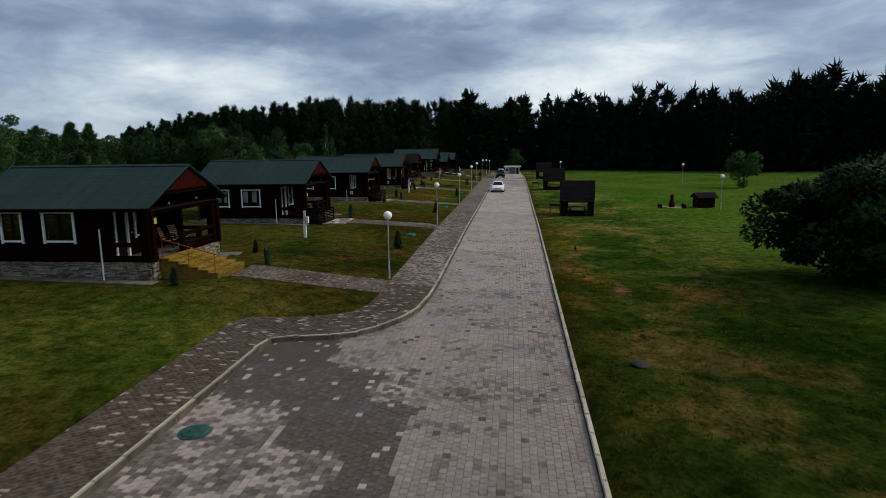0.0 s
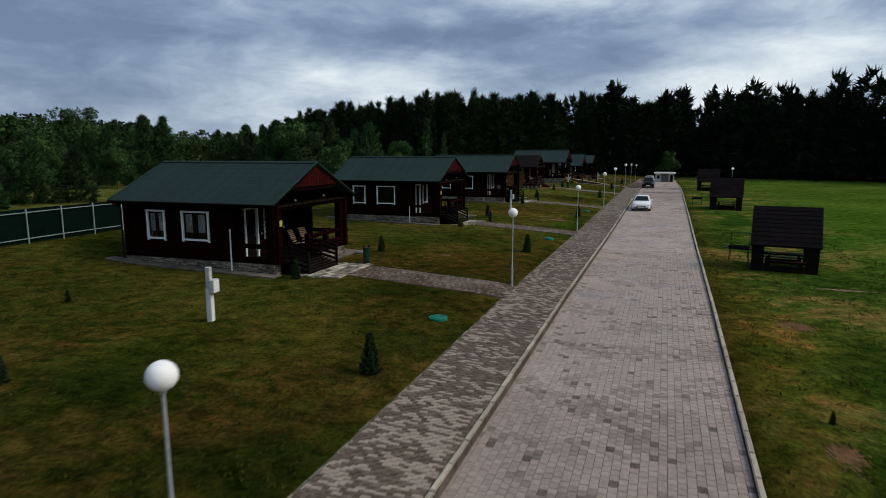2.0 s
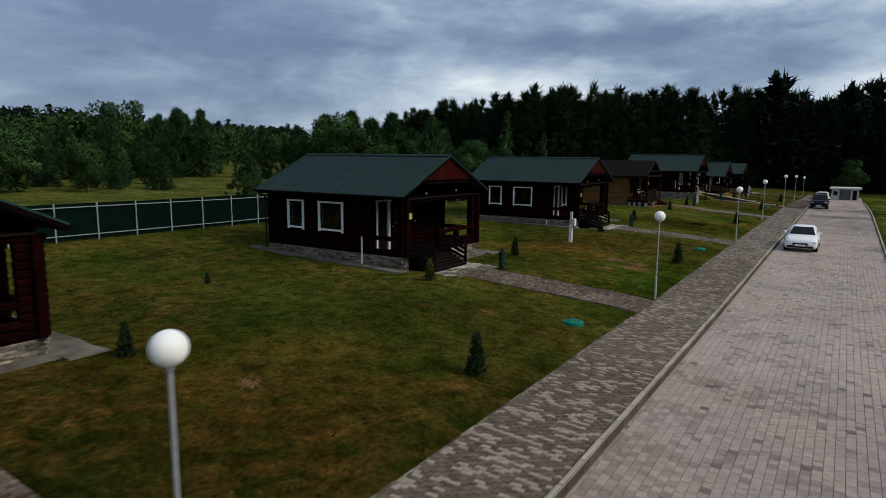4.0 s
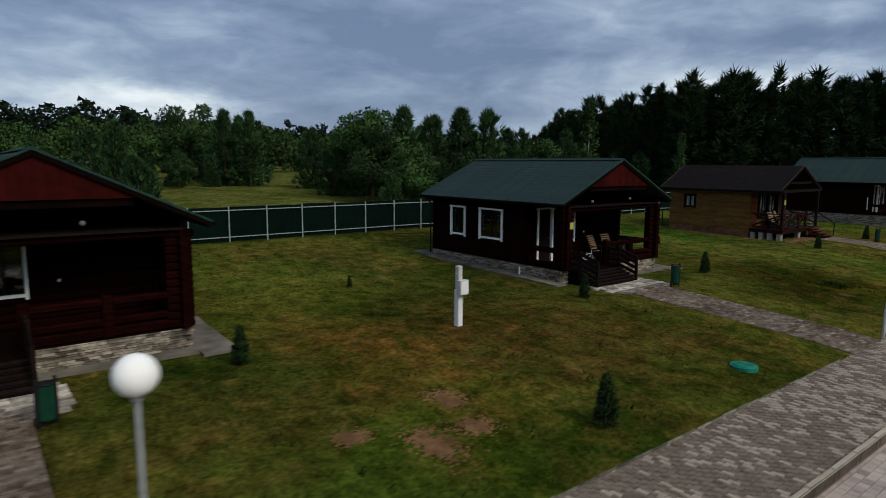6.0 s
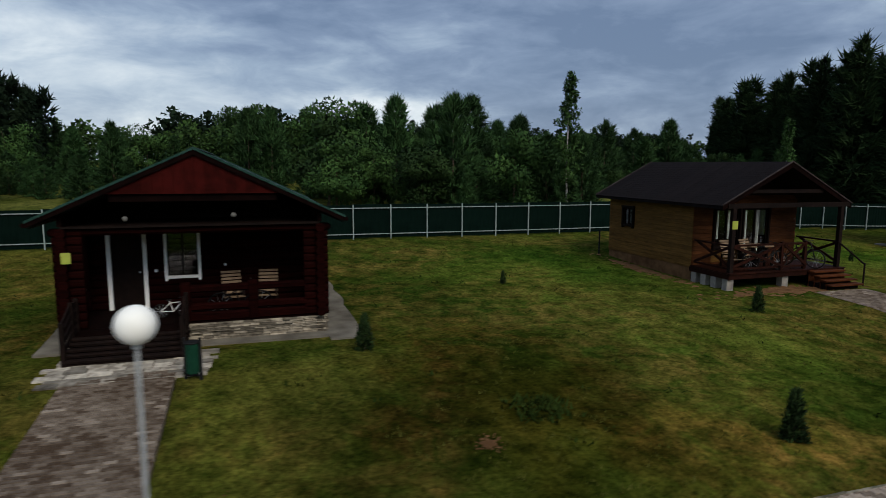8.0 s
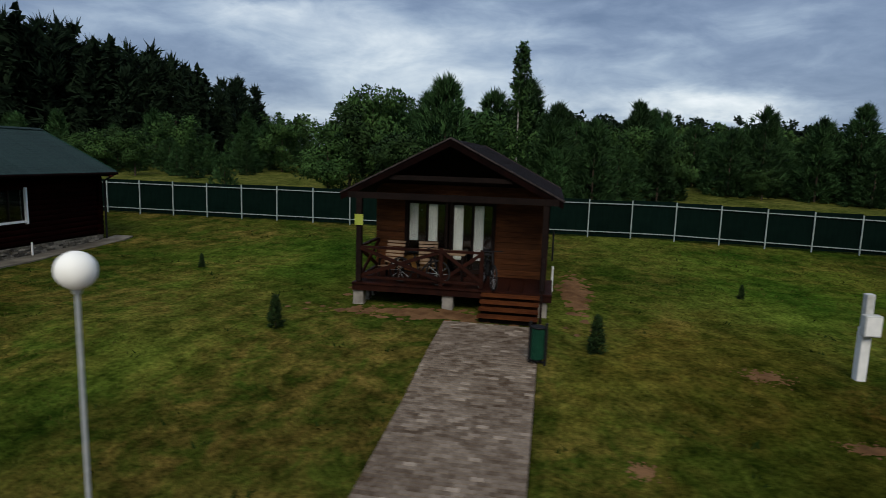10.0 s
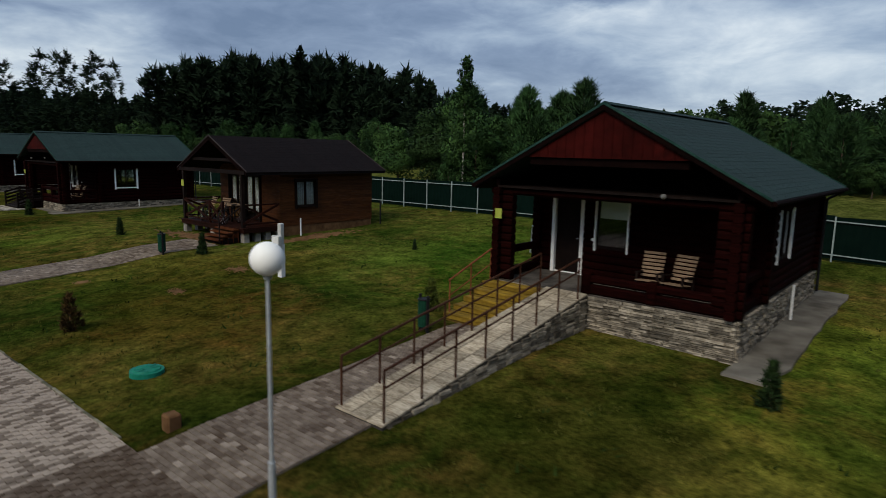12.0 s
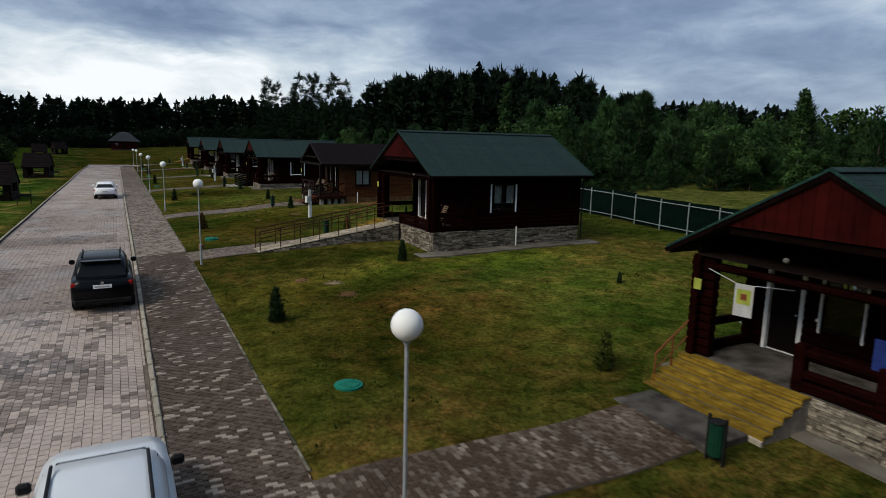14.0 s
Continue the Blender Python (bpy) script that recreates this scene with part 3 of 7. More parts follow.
ROAD_R = lambda y: 3.5 + 0.0065 * min(max(y, 0), 110)
WALKS = ((22.2, 24.6, -10.6), (42.1, 44.4, -12.2), (61.7, 63.9, -12.2), (81.85, 83.98, -12.2), (103.72, 106.0, -13.0), (119.7, 121.9, -11.6), (140.3, 142.25, -10.7), (160.0, 162.3, -11.0))
CORNER = ((-6.35, -60.0), (-6.35, 6.0), (-6.42, 15.8), (-6.0, 16.25), (-4.9, 16.45), (-3.7, 16.85), (-2.9, 17.75), (-2.3, 18.9), (-1.9, 20.3), (-1.7, 22.5), (-1.66, 25.0))
OUTER = ((-8.3, -60.0), (-8.3, 6.0), (-8.4, 17.2), (-8.0, 17.9), (-6.6, 18.3), (-5.2, 18.8), (-4.35, 19.4), (-3.95, 20.3), (-3.83, 22.0))


def left_of(line, y):
    """x of an edge that runs along the road, at y."""
    ys, xs = [p[1] for p in line], [p[0] for p in line]
    return np.interp(y, ys, xs)


KERB_L = lambda y: left_of(CORNER, y)
PATH_L = lambda y: left_of(OUTER, y)


def build_ground():
    edges = [-8.32, -8.28, -3.85, -3.81, -1.66, -1.6]
    xs = sorted({round(v, 3) for v in [*np.arange(-14, 12.01, 0.5), *np.arange(-60, -14, 2.0), *np.arange(14, 60, 3.0), -600, -300, -200, -140, -100, -80, -70, 70, 85, 100, 130, 160, 220, 320, 600, *edges]})
    wl_ = [v for a, b, _ in WALKS for v in (a - 0.02, a + 0.02, b - 0.02, b + 0.02)]
    ys = sorted({round(float(v), 3) for v in [*np.arange(-6, 166, 0.75), *np.arange(-60, -6, 6.0), *np.arange(168, 230, 6.0), -600, -300, -200, -120, -80, 260, 320, 420, 700, *wl_]})
    v, nx = [], len(xs)
    for y in ys:
        for x in xs:
            z = lie(x, y) + 0.05 * noise.noise((x * 0.23, y * 0.23, 0)) * (1 if x < -4.2 or x > 4.6 else 0)
            inside = PATH_L(y) < x < ROAD_R(y) + 0.1 and -3 < y < 172
            for a, b, x1 in WALKS:
                inside = inside or (a < y < b and x1 < x < -3.8)
            v.append((x, y, z - (0.35 if inside else 0)))
    f = [(j * nx + i, j * nx + i + 1, (j + 1) * nx + i + 1, (j + 1) * nx + i) for j in range(len(ys) - 1) for i in range(nx - 1)]
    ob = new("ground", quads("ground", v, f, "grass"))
    ob.data.polygons.foreach_set("use_smooth", [True] * len(f))
    return tagged(ob, "mown lawn of green and dry brown patches", "grass", kind="structure")


build_ground()


def road_z(y):
    return lie(1.0, y) - 0.10


def path_z(x, y):
    return lie(min(x, -1.7), y) + 0.025


def strip(name, left, right, ys, zf, material, label, category):
    """A laid bed between two edges, with depth."""
    v, f, n_ = [], [], 9
    for y in ys:
        l, r = float(left(y)), float(right(y))
        v += [(l, y, zf(l, y) - 0.3)] + [(l + (r - l) * k / (n_ - 1), y, zf(l + (r - l) * k / (n_ - 1), y)) for k in range(n_)] + [(r, y, zf(r, y) - 0.3)]
    m = n_ + 2
    for i in range(len(ys) - 1):
        f += [(m * i + k, m * i + k + 1, m * i + m + k + 1, m * i + m + k) for k in range(m - 1)]
    return tagged(new(name, quads(name, v, f, material)), label, category, kind="structure")


YS = sorted({round(float(v), 2) for v in [*np.arange(-3, 175, 2.0), *np.arange(14, 26, 0.25)]})
road = strip("road", lambda y: KERB_L(y), lambda y: ROAD_R(y), YS, lambda x, y: road_z(y) - 0.012, "bed", "block-paved road of worn grey-pink concrete pavers", "road")
pavement = strip("pavement", lambda y: PATH_L(y), lambda y: KERB_L(y) - 0.1, YS, lambda x, y: path_z(x, y) - 0.02, "bed", "speckled block-paved footpath beside the road", "pavement")
paths = []
for a, b, x1 in WALKS:
    bmv, bmf = [], []
    for i, x in enumerate(np.linspace(x1, -3.83, 12)):
        bmv += [(x, a, path_z(x, a) - 0.012), (x, b, path_z(x, b) - 0.012), (x, a, path_z(x, a) - 0.3), (x, b, path_z(x, b) - 0.3)]
        if i:
            p, q = 4 * i - 4, 4 * i
            bmf += [(p, q, q + 1, p + 1), (p, p + 2, q + 2, q), (p + 1, q + 1, q + 3, p + 3)]
    paths.append(tagged(new("garden_path", quads("garden_path", bmv, bmf, "bed")), "brown-grey block-paved path across the lawn", "path", kind="structure"))


def field(x, y, s, seed):
    """Smooth noise of two octaves, near -1 to 1."""
    return noise.noise((x * s + seed, y * s, seed)) + 0.5 * noise.noise((x * s * 2.3, y * s * 2.3, seed + 5))


DAMP = ((-6.6, 16.9), (-4.1, 16.9), (-3.45, 13.9), (-2.0, 13.3), (-1.75, 11.7), (-0.2, 11.5), (-0.9, 10.0), (-0.8, 8.9), (-0.45, 7.6), (-0.9, 4.0), (-1.9, 4.0), (-1.9, 8.8), (-3.25, 9.0), (-4.2, 11.35), (-5.95, 11.4), (-6.6, 12.5))


def damp(x, y):
    """Whether a place lies in the damp patch of the forecourt."""
    hit = False
    for (ax, ay), (bx_, by_) in zip(DAMP, DAMP[1:] + DAMP[:1]):
        if (ay > y) != (by_ > y) and x < ax + (y - ay) / (by_ - ay) * (bx_ - ax):
            hit = not hit
    return hit


def worn_road(x, y):
    v = 0.66 + 0.08 * field(x * 1.2, y * 0.5, 0.5, 3.0) + random.uniform(-0.07, 0.07)
    if noise.noise((x * 0.45, y * 0.7, 9.0)) + 0.5 * noise.noise((x * 1.6, y * 3.4, 1.0)) > 0.14 and random.random() < 0.65:
        v -= 0.2
    if random.random() < (0.01 if y < 26 else 0.02) + (0.25 if y < 26 else 0.7) * max(0, noise.noise((x * 1.3, y * 2.6, 4.0)) - 0.24):
        v = 0.2 + random.uniform(-0.08, 0.14)
    if y < 24:  # the forecourt: a large damp dark patch with ragged edges, and worn rows beside it
        k = 0.35 * field(x, y, 0.9, 1.4)
        if damp(x + k, y + k) and y < 16.9:
            v = 0.02 + random.uniform(-0.05, 0.05) + (0.7 if random.random() < 0.05 else 0)
        else:
            v -= 0.10 + 0.22 * max(0, field(x, y * 0.6, 1.1, 2.7)) + (0.15 if y < 14 else 0)
        if not damp(x + k, y + k) and x < -0.9 and y < 14:
            v = (0.6 if random.random() < 0.36 + 0.5 * field(x, y, 1.4, 6.0) else 0.16) + random.uniform(-0.12, 0.12)
    if 14 < y < 34:
        v -= 0.10
    if 58 < y < 95:
        v += 0.12
    if y > 108:
        v += 0.12 if y < 127 else 0.24
    if 128 < y and field(x, y * 0.8, 0.6, 7.7) + 0.25 * field(x, y, 2.2, 1.7) > 0.02 and random.random() < 0.72:
        v -= 0.5
    if 119.5 < y < 126.5 + 0.8 * x or 110.5 < y < 113.5:
        v -= 0.22
    if 96 < y < 127 and x > -1.0:
        v -= 0.25 * max(0, field(x, y, 0.2, 2.2) + 0.5)
    return v


def worn_walk(x, y):
    f = field(x, y, 1.6, 4.0) + 0.5 * noise.noise((x * 4.5, y * 4.5, 2.0))
    if y >= 119.3:
        p, base = (0.015 if y < 124 else 0.05 if y < 134 else 0.09) + 0.28 * max(0, f), 0.09
    elif y < 24:
        p, base = 0.03 + 0.30 * max(0, f), 0.07
    elif y < 56:
        p, base = 0.32 + 0.30 * field(x, y, 0.12, 11.0) + 0.45 * f, 0.17
    else:
        p, base = 0.20 + 0.25 * field(x, y, 0.12, 11.0) + 0.5 * f + (0.3 if 84 < y else 0.22 if 76 < y else 0), 0.24
    return (0.68 if random.random() < p else base) + random.uniform(-0.06, 0.07)


def worn_path(x, y):
    return (0.05 if y > 136 else 0.13 if y < 50 else 0.15 if y < 95 else 0.25) + 0.14 * field(x, y, 0.7, 8.0) + random.uniform(-0.14, 0.14) + (0.3 if random.random() < 0.05 + 0.12 * max(0, field(x, y, 1.3, 2.0)) else 0)


def pavers(name, cells, material, parent, label):
    """Single paving blocks as real raised blocks: rows of (x0, x1, y0, y1, z, worn)."""
    c = np.array(cells, dtype=np.float64)
    g = 0.0035
    x0, x1, y0, y1, z = c[:, 0] + g, c[:, 1] - g, c[:, 2] + g, c[:, 3] - g, c[:, 4] + np.random.uniform(-0.003, 0.003, len(c))
    lo = z - 0.02
    e = 0.002
    v = np.stack([np.stack(p, 1) for p in ((x0, y0, lo), (x1, y0, lo), (x1, y1, lo), (x0, y1, lo), (x0 + e, y0 + e, z), (x1 - e, y0 + e, z), (x1 - e, y1 - e, z), (x0 + e, y1 - e, z))], 1).reshape(-1, 3)
    q = np.array(((4, 5, 6, 7), (0, 1, 5, 4), (1, 2, 6, 5), (2, 3, 7, 6), (3, 0, 4, 7)))
    f = (q[None] + 8 * np.arange(len(c))[:, None, None]).reshape(-1, 4)
    me = quads(name, v, f, material)
    at = me.attributes.new("worn", "FLOAT", "POINT")
    at.data.foreach_set("value", np.repeat(c[:, 5], 8).astype(np.float32))
    ob = new(name, me)
    ob.parent = parent
    return tagged(ob, label, kind="stuff")


# ---- kerbs ----
def kerb(name, line, zf, label):
    """Concrete kerb stones of a metre each, end to end."""
    top = thing(name, 0, 0, 0, 0, label, "kerb", kind="structure")
    bm = box(bmesh.new(), -0.49, 0.49, -0.062, 0.062, -0.3, 0.0)
    bmesh.ops.bevel(bm, geom=[e_ for e_ in bm.edges if all(v_.co.z > -0.01 for v_ in e_.verts)], offset=0.02, segments=2, affect="EDGES")
    me = mesh_of(bm, "kerb_stone", M["kerb"])
    me.materials.append(M["kerb_face"])
    # the long upright faces are darker than top and ends
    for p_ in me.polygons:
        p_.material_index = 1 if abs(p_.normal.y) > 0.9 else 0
    pts = [Vector((x, y)) for x, y in line]
    d = [0.0]
    for a, b in zip(pts, pts[1:]):
        d.append(d[-1] + (b - a).length)
    for s in np.arange(0.5, d[-1], 1.0):
        x, y = np.interp(s, d, [p.x for p in pts]), np.interp(s, d, [p.y for p in pts])
        xa, ya = np.interp(s - 0.5, d, [p.x for p in pts]), np.interp(s - 0.5, d, [p.y for p in pts])
        xb, yb = np.interp(s + 0.5, d, [p.x for p in pts]), np.interp(s + 0.5, d, [p.y for p in pts])
        L = math.hypot(xb - xa, yb - ya)
        ob = piece("kerb_stone", me, top, pose(x, y, zf(x, y) + random.uniform(-0.006, 0.008), 0, 0, math.degrees(math.atan2(yb - ya, xb - xa)) + random.uniform(-0.4, 0.4)))
        ob.scale = (max(L, 0.3), 1, 1)
    return top


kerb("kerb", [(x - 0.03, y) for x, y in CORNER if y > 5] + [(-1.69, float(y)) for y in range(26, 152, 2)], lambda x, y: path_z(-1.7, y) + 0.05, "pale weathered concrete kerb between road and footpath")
M["edging"] = mat("mossy_edging_concrete", (0.032, 0.036, 0.016), (0.19, 0.17, 0.13), 4, 0.95, 0.4, 50, vary=0.5)


def edging():
    """A thin line of concrete edging stones between footpath and lawn, broken at the garden paths."""
    top = thing("edging", 0, 0, 0, 0, "thin pale concrete edging between footpath and lawn", "kerb", kind="structure")
    me = mesh_of(box(bmesh.new(), -0.03, 0.03, -0.49, 0.49, -0.15, 0.0, bevel=0.008), "edging_stone", M["edging"])
    for k in range(24, 150):
        y = k + 0.5
        if any(a - 0.4 < y < b + 0.4 for a, b, _ in WALKS):
            continue
        x = float(PATH_L(y)) - 0.03
        piece("edging_stone", me, top, pose(x + random.uniform(-0.008, 0.008), y, path_z(x, y) + random.uniform(-0.012, 0.014), 0, 0, random.uniform(-0.6, 0.6)))
    return top


edging()
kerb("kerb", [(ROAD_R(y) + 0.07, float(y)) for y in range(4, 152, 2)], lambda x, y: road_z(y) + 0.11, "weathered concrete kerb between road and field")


# ---- log cabins ----
def window_unit(parent, x0, x1, z0, z1, plane, axis, out, curtain=1.0, trim="white", top=True, bottom=True, mullion=True):
    """A window in a wall: frame, pane, sill and curtain. axis 'y': the wall faces +-y; 'x': it faces +-x."""
    def bx(a0, a1, d0, d1, h0, h1):
        d0, d1 = sorted((plane + out * d0, plane + out * d1))
        return (a0, a1, d0, d1, h0, h1) if axis == "y" else (d0, d1, a0, a1, h0, h1)
    t, deep = (0.075, 0.105) if bottom else (0.055, 0.07)
    w = part("window", boxes(bx(x0 + 0.02, x0 + t + 0.03, -0.055, 0.004, z0, z1), bx(x1 - t - 0.03, x1 - 0.02, -0.055, 0.004, z0, z1), bx(x0 + t + 0.03, x1 - t - 0.03, -0.055, 0.004, z0, z0 + t + 0.03), bx(x0 + t + 0.03, x1 - t - 0.03, -0.055, 0.004, z1 - 0.07, z1)), "dark_wood", parent)
    part("side_trim", boxes(bx(x0, x0 + t, 0.006, deep, z0 - 0.06, z1)), trim, w)
    part("side_trim", boxes(bx(x1 - t, x1, 0.006, deep, z0 - 0.06, z1)), trim, w)
    if bottom:
        part("sill_trim", boxes(bx(x0 + t, x1 - t, 0.006, 0.098, z0, z0 + t)), trim, w)
    if top:
        part("head_trim", boxes(bx(x0 - 0.03, x1 + 0.03, 0.006, 0.11, z1, z1 + 0.075)), trim, w)
    mid = (x0 + x1) / 2
    if mullion:
        part("mullion", boxes(bx(mid - 0.03, mid + 0.03, -0.05, 0.02, z0 + t + 0.032, z1 - 0.072)), "dark_wood", w)
    part("pane", boxes(bx(x0 + t, x1 - t, -0.035, -0.025, z0 + t, z1 - 0.06)), "glass", w).visible_shadow = False
    if curtain:
        bm = bmesh.new()
        for a, b in ((x0 + 0.1, x0 + 0.1 + (mid - x0 - 0.13) * curtain), (mid + 0.04, mid + 0.04 + (x1 - mid - 0.13) * curtain)):
            n_ = 8
            for i in range(n_):
                p, q = a + (b - a) * i / n_, a + (b - a) * (i + 1) / n_
                box(bm, *bx(p, q, -0.10 - 0.02 * (i % 2), -0.09 - 0.02 * (i % 2), z0 + 0.1 + 0.25 * (curtain < 0.9), z1 - 0.07))
        part("curtain", bm, "curtain", w, "pale curtain behind the glass")
    return w


LOG_BM = {}


def log_mesh(length):
    """A stained log with flattened bed and rounded faces, along x, 0.2 high."""
    key = round(length, 2)
    if key not in LOG_BM:
        bm = bmesh.new()
        pts = [(-0.07, -0.098), (0.07, -0.098), (0.105, -0.05), (0.11, 0.0), (0.105, 0.05), (0.07, 0.098), (-0.07, 0.098), (-0.105, 0.05), (-0.11, 0.0), (-0.105, -0.05)]
        prism(bm, pts, "x", -key / 2, key / 2)
        LOG_BM[key] = mesh_of(bm, "log", M["log"])
    return LOG_BM[key]


def shell(axis, plane, half, a0, a1, z0, z1, holes):
    """The bare wall behind the logs or planks, in one piece, with its openings (a0, a1, z0, z1) left out."""
    bm = bmesh.new()
    A = sorted({a0, a1, *[v for h in holes for v in h[:2]]})
    Z = sorted({z0, z1, *[min(max(v, z0), z1) for h in holes for v in h[2:]]})
    def solid_at(i, j):
        if not (0 <= i < len(A) - 1 and 0 <= j < len(Z) - 1):
            return False
        a, z = (A[i] + A[i + 1]) / 2, (Z[j] + Z[j + 1]) / 2
        return not any(h[0] < a < h[1] and h[2] < z < h[3] for h in holes)
    V = {}
    def at(i, j, k):
        if (i, j, k) not in V:
            d = plane + half * k
            V[i, j, k] = bm.verts.new((A[i], d, Z[j]) if axis == "y" else (d, A[i], Z[j]))
        return V[i, j, k]
    for i in range(len(A) - 1):
        for j in range(len(Z) - 1):
            if not solid_at(i, j):
                continue
            for k in (-1, 1):
                bm.faces.new((at(i, j, k), at(i + 1, j, k), at(i + 1, j + 1, k), at(i, j + 1, k)))
            for (di, dj), (p, q) in (((-1, 0), ((i, j), (i, j + 1))), ((1, 0), ((i + 1, j), (i + 1, j + 1))), ((0, -1), ((i, j), (i + 1, j))), ((0, 1), ((i, j + 1), (i + 1, j + 1)))):
                if not solid_at(i + di, j + dj):
                    bm.faces.new((at(*p, -1), at(*q, -1), at(*q, 1), at(*p, 1)))
    bmesh.ops.recalc_face_normals(bm, faces=bm.faces[:])
    return bm


def log_wall(parent, name, axis, plane, a0, a1, z0, z1, holes):
    """A wall of courses of logs, cut at its openings (a0, a1, z0, z1)."""
    bm = shell(axis, plane, 0.06, a0, a1, z0, z1, holes)
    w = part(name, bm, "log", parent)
    n_ = int(round((z1 - z0) / 0.2))
    for i in range(n_):
        z = z0 + (i + 0.5) * (z1 - z0) / n_
        segs = [(a0 - 0.22, a1 + 0.22)]
        for h in holes:
            if h[2] < z < h[3]:
                segs = [s for lo, hi in segs for s in ((lo, min(hi, h[0])), (max(lo, h[1]), hi)) if s[1] - s[0] > 0.05]
        for lo, hi in segs:
            m = (lo + hi) / 2
            piece("log", log_mesh(hi - lo), w, pose(m, plane, z) if axis == "y" else pose(plane, m, z, 0, 0, 90))
    return w


def roof_side(parent, name, x0, x1, yr, zr, ye, ze, material, courses=24):
    """One slope of a shingled roof: stepped courses on a boarded deck."""
    bm = bmesh.new()
    s = 1 if ye > yr else -1
    prism(bm, [(yr, zr - 0.03), (ye, ze - 0.03), (ye, ze - 0.15), (yr, zr - 0.17)], "x", x0, x1)
    r = part(name, bm, material, parent)
    L = math.hypot(ye - yr, ze - zr) / courses
    bmc = bmesh.new()
    n_ = 14
    for i in range(n_):
        a, b = x0 + (x1 - x0) * i / n_, x0 + (x1 - x0) * (i + 1) / n_ - 0.012
        prism(bmc, [(0, 0.0), (s * (L + 0.03), 0.0), (s * (L + 0.03), 0.006), (0, 0.002)], "x", a, b)
    me = mesh_of(bmc, "shingle_course", M[material])
    ang = math.degrees(math.atan2(ze - zr, abs(ye - yr))) * s
    for i in range(courses):
        k = i / courses
        piece("shingle_course", me, r, pose(random.uniform(-0.02, 0.02), yr + (ye - yr) * k, zr + (ze - zr) * k - 0.02, ang, 0, 0))
    return r


def slate_face(parent, axis, plane, out, a0, a1, z0, z1):
    """Stacked slate facing: thin uneven stones over mortar."""
    bm = bmesh.new()
    z = z0
    while z < z1 - 0.02:
        h = min(random.uniform(0.035, 0.07), z1 - z)
        a = a0
        while a < a1 - 0.02:
            w = min(random.uniform(0.14, 0.42), a1 - a)
            d = random.uniform(0.02, 0.085)
            p, q = sorted((plane, plane + out * d))
            box(bm, *((a + 0.006, a + w - 0.006, p, q, z + 0.005, z + h - 0.005) if axis == "y" else (p, q, a + 0.006, a + w - 0.006, z + 0.005, z + h - 0.005)))
            a += w
        z += h
    return tagged(part("slate_facing", bm, "slate", parent, "grey stacked slate facing"), kind="stuff")


def globe_bm(r, z=0.0, seg=24):
    bm = bmesh.new()
    bmesh.ops.create_uvsphere(bm, u_segments=seg, v_segments=seg // 2, radius=r)
    bmesh.ops.translate(bm, vec=(0, 0, z), verts=bm.verts[:])
    return bm


def lounge_chair(x, y, z, turn, label):
    """A slatted wooden garden armchair, leaning back."""
    t = thing("garden_chair", x, y, z, turn, label, "chair", "porch chairs")
    for s in (-0.24, 0.24):
        part("leg", bar(bar(bmesh.new(), (0.28, s, 0.0), (0.22, s, 0.55), 0.05, 0.06), (0.25, s, 0.55), (-0.35, s, 0.5), 0.07, 0.03), "dark_wood", t)
        part("leg", bar(bmesh.new(), (-0.35, s, 0.0), (-0.30, s, 0.5), 0.05, 0.06), "dark_wood", t)
    for i in range(6):
        part("slat", boxes((0.27 - 0.085 * i, 0.335 - 0.085 * i, -0.26, 0.26, 0.37 - 0.012 * i, 0.39 - 0.012 * i)), "lounge", t)
    for i in range(7):
        part("slat", box(bmesh.new(), -0.012, 0.012, -0.26, 0.26, -0.032, 0.032, pose(-0.23 - 0.04 * i, 0, 0.42 + 0.088 * i, 0, -24, 0)), "lounge", t)
    return t


def ring_bm(c, R, r, axis, seg=28, sides=7):
    """A closed tube ring round c; axis 'y' stands it upright, 'z' lays it flat."""
    bm = bmesh.new()
    rows = []
    for i in range(seg):
        a = 2 * math.pi * i / seg
        row = []
        for j in range(sides):
            b = 2 * math.pi * j / sides
            d, h = R + r * math.cos(b), r * math.sin(b)
            p = (d * math.cos(a), h, d * math.sin(a)) if axis == "y" else (d * math.cos(a), d * math.sin(a), h)
            row.append(bm.verts.new(Vector(c) + Vector(p)))
        rows.append(row)
    for i in range(seg):
        for j in range(sides):
            bm.faces.new((rows[i][j], rows[(i + 1) % seg][j], rows[(i + 1) % seg][(j + 1) % sides], rows[i][(j + 1) % sides]))
    bmesh.ops.recalc_face_normals(bm, faces=bm.faces[:])
    return bm


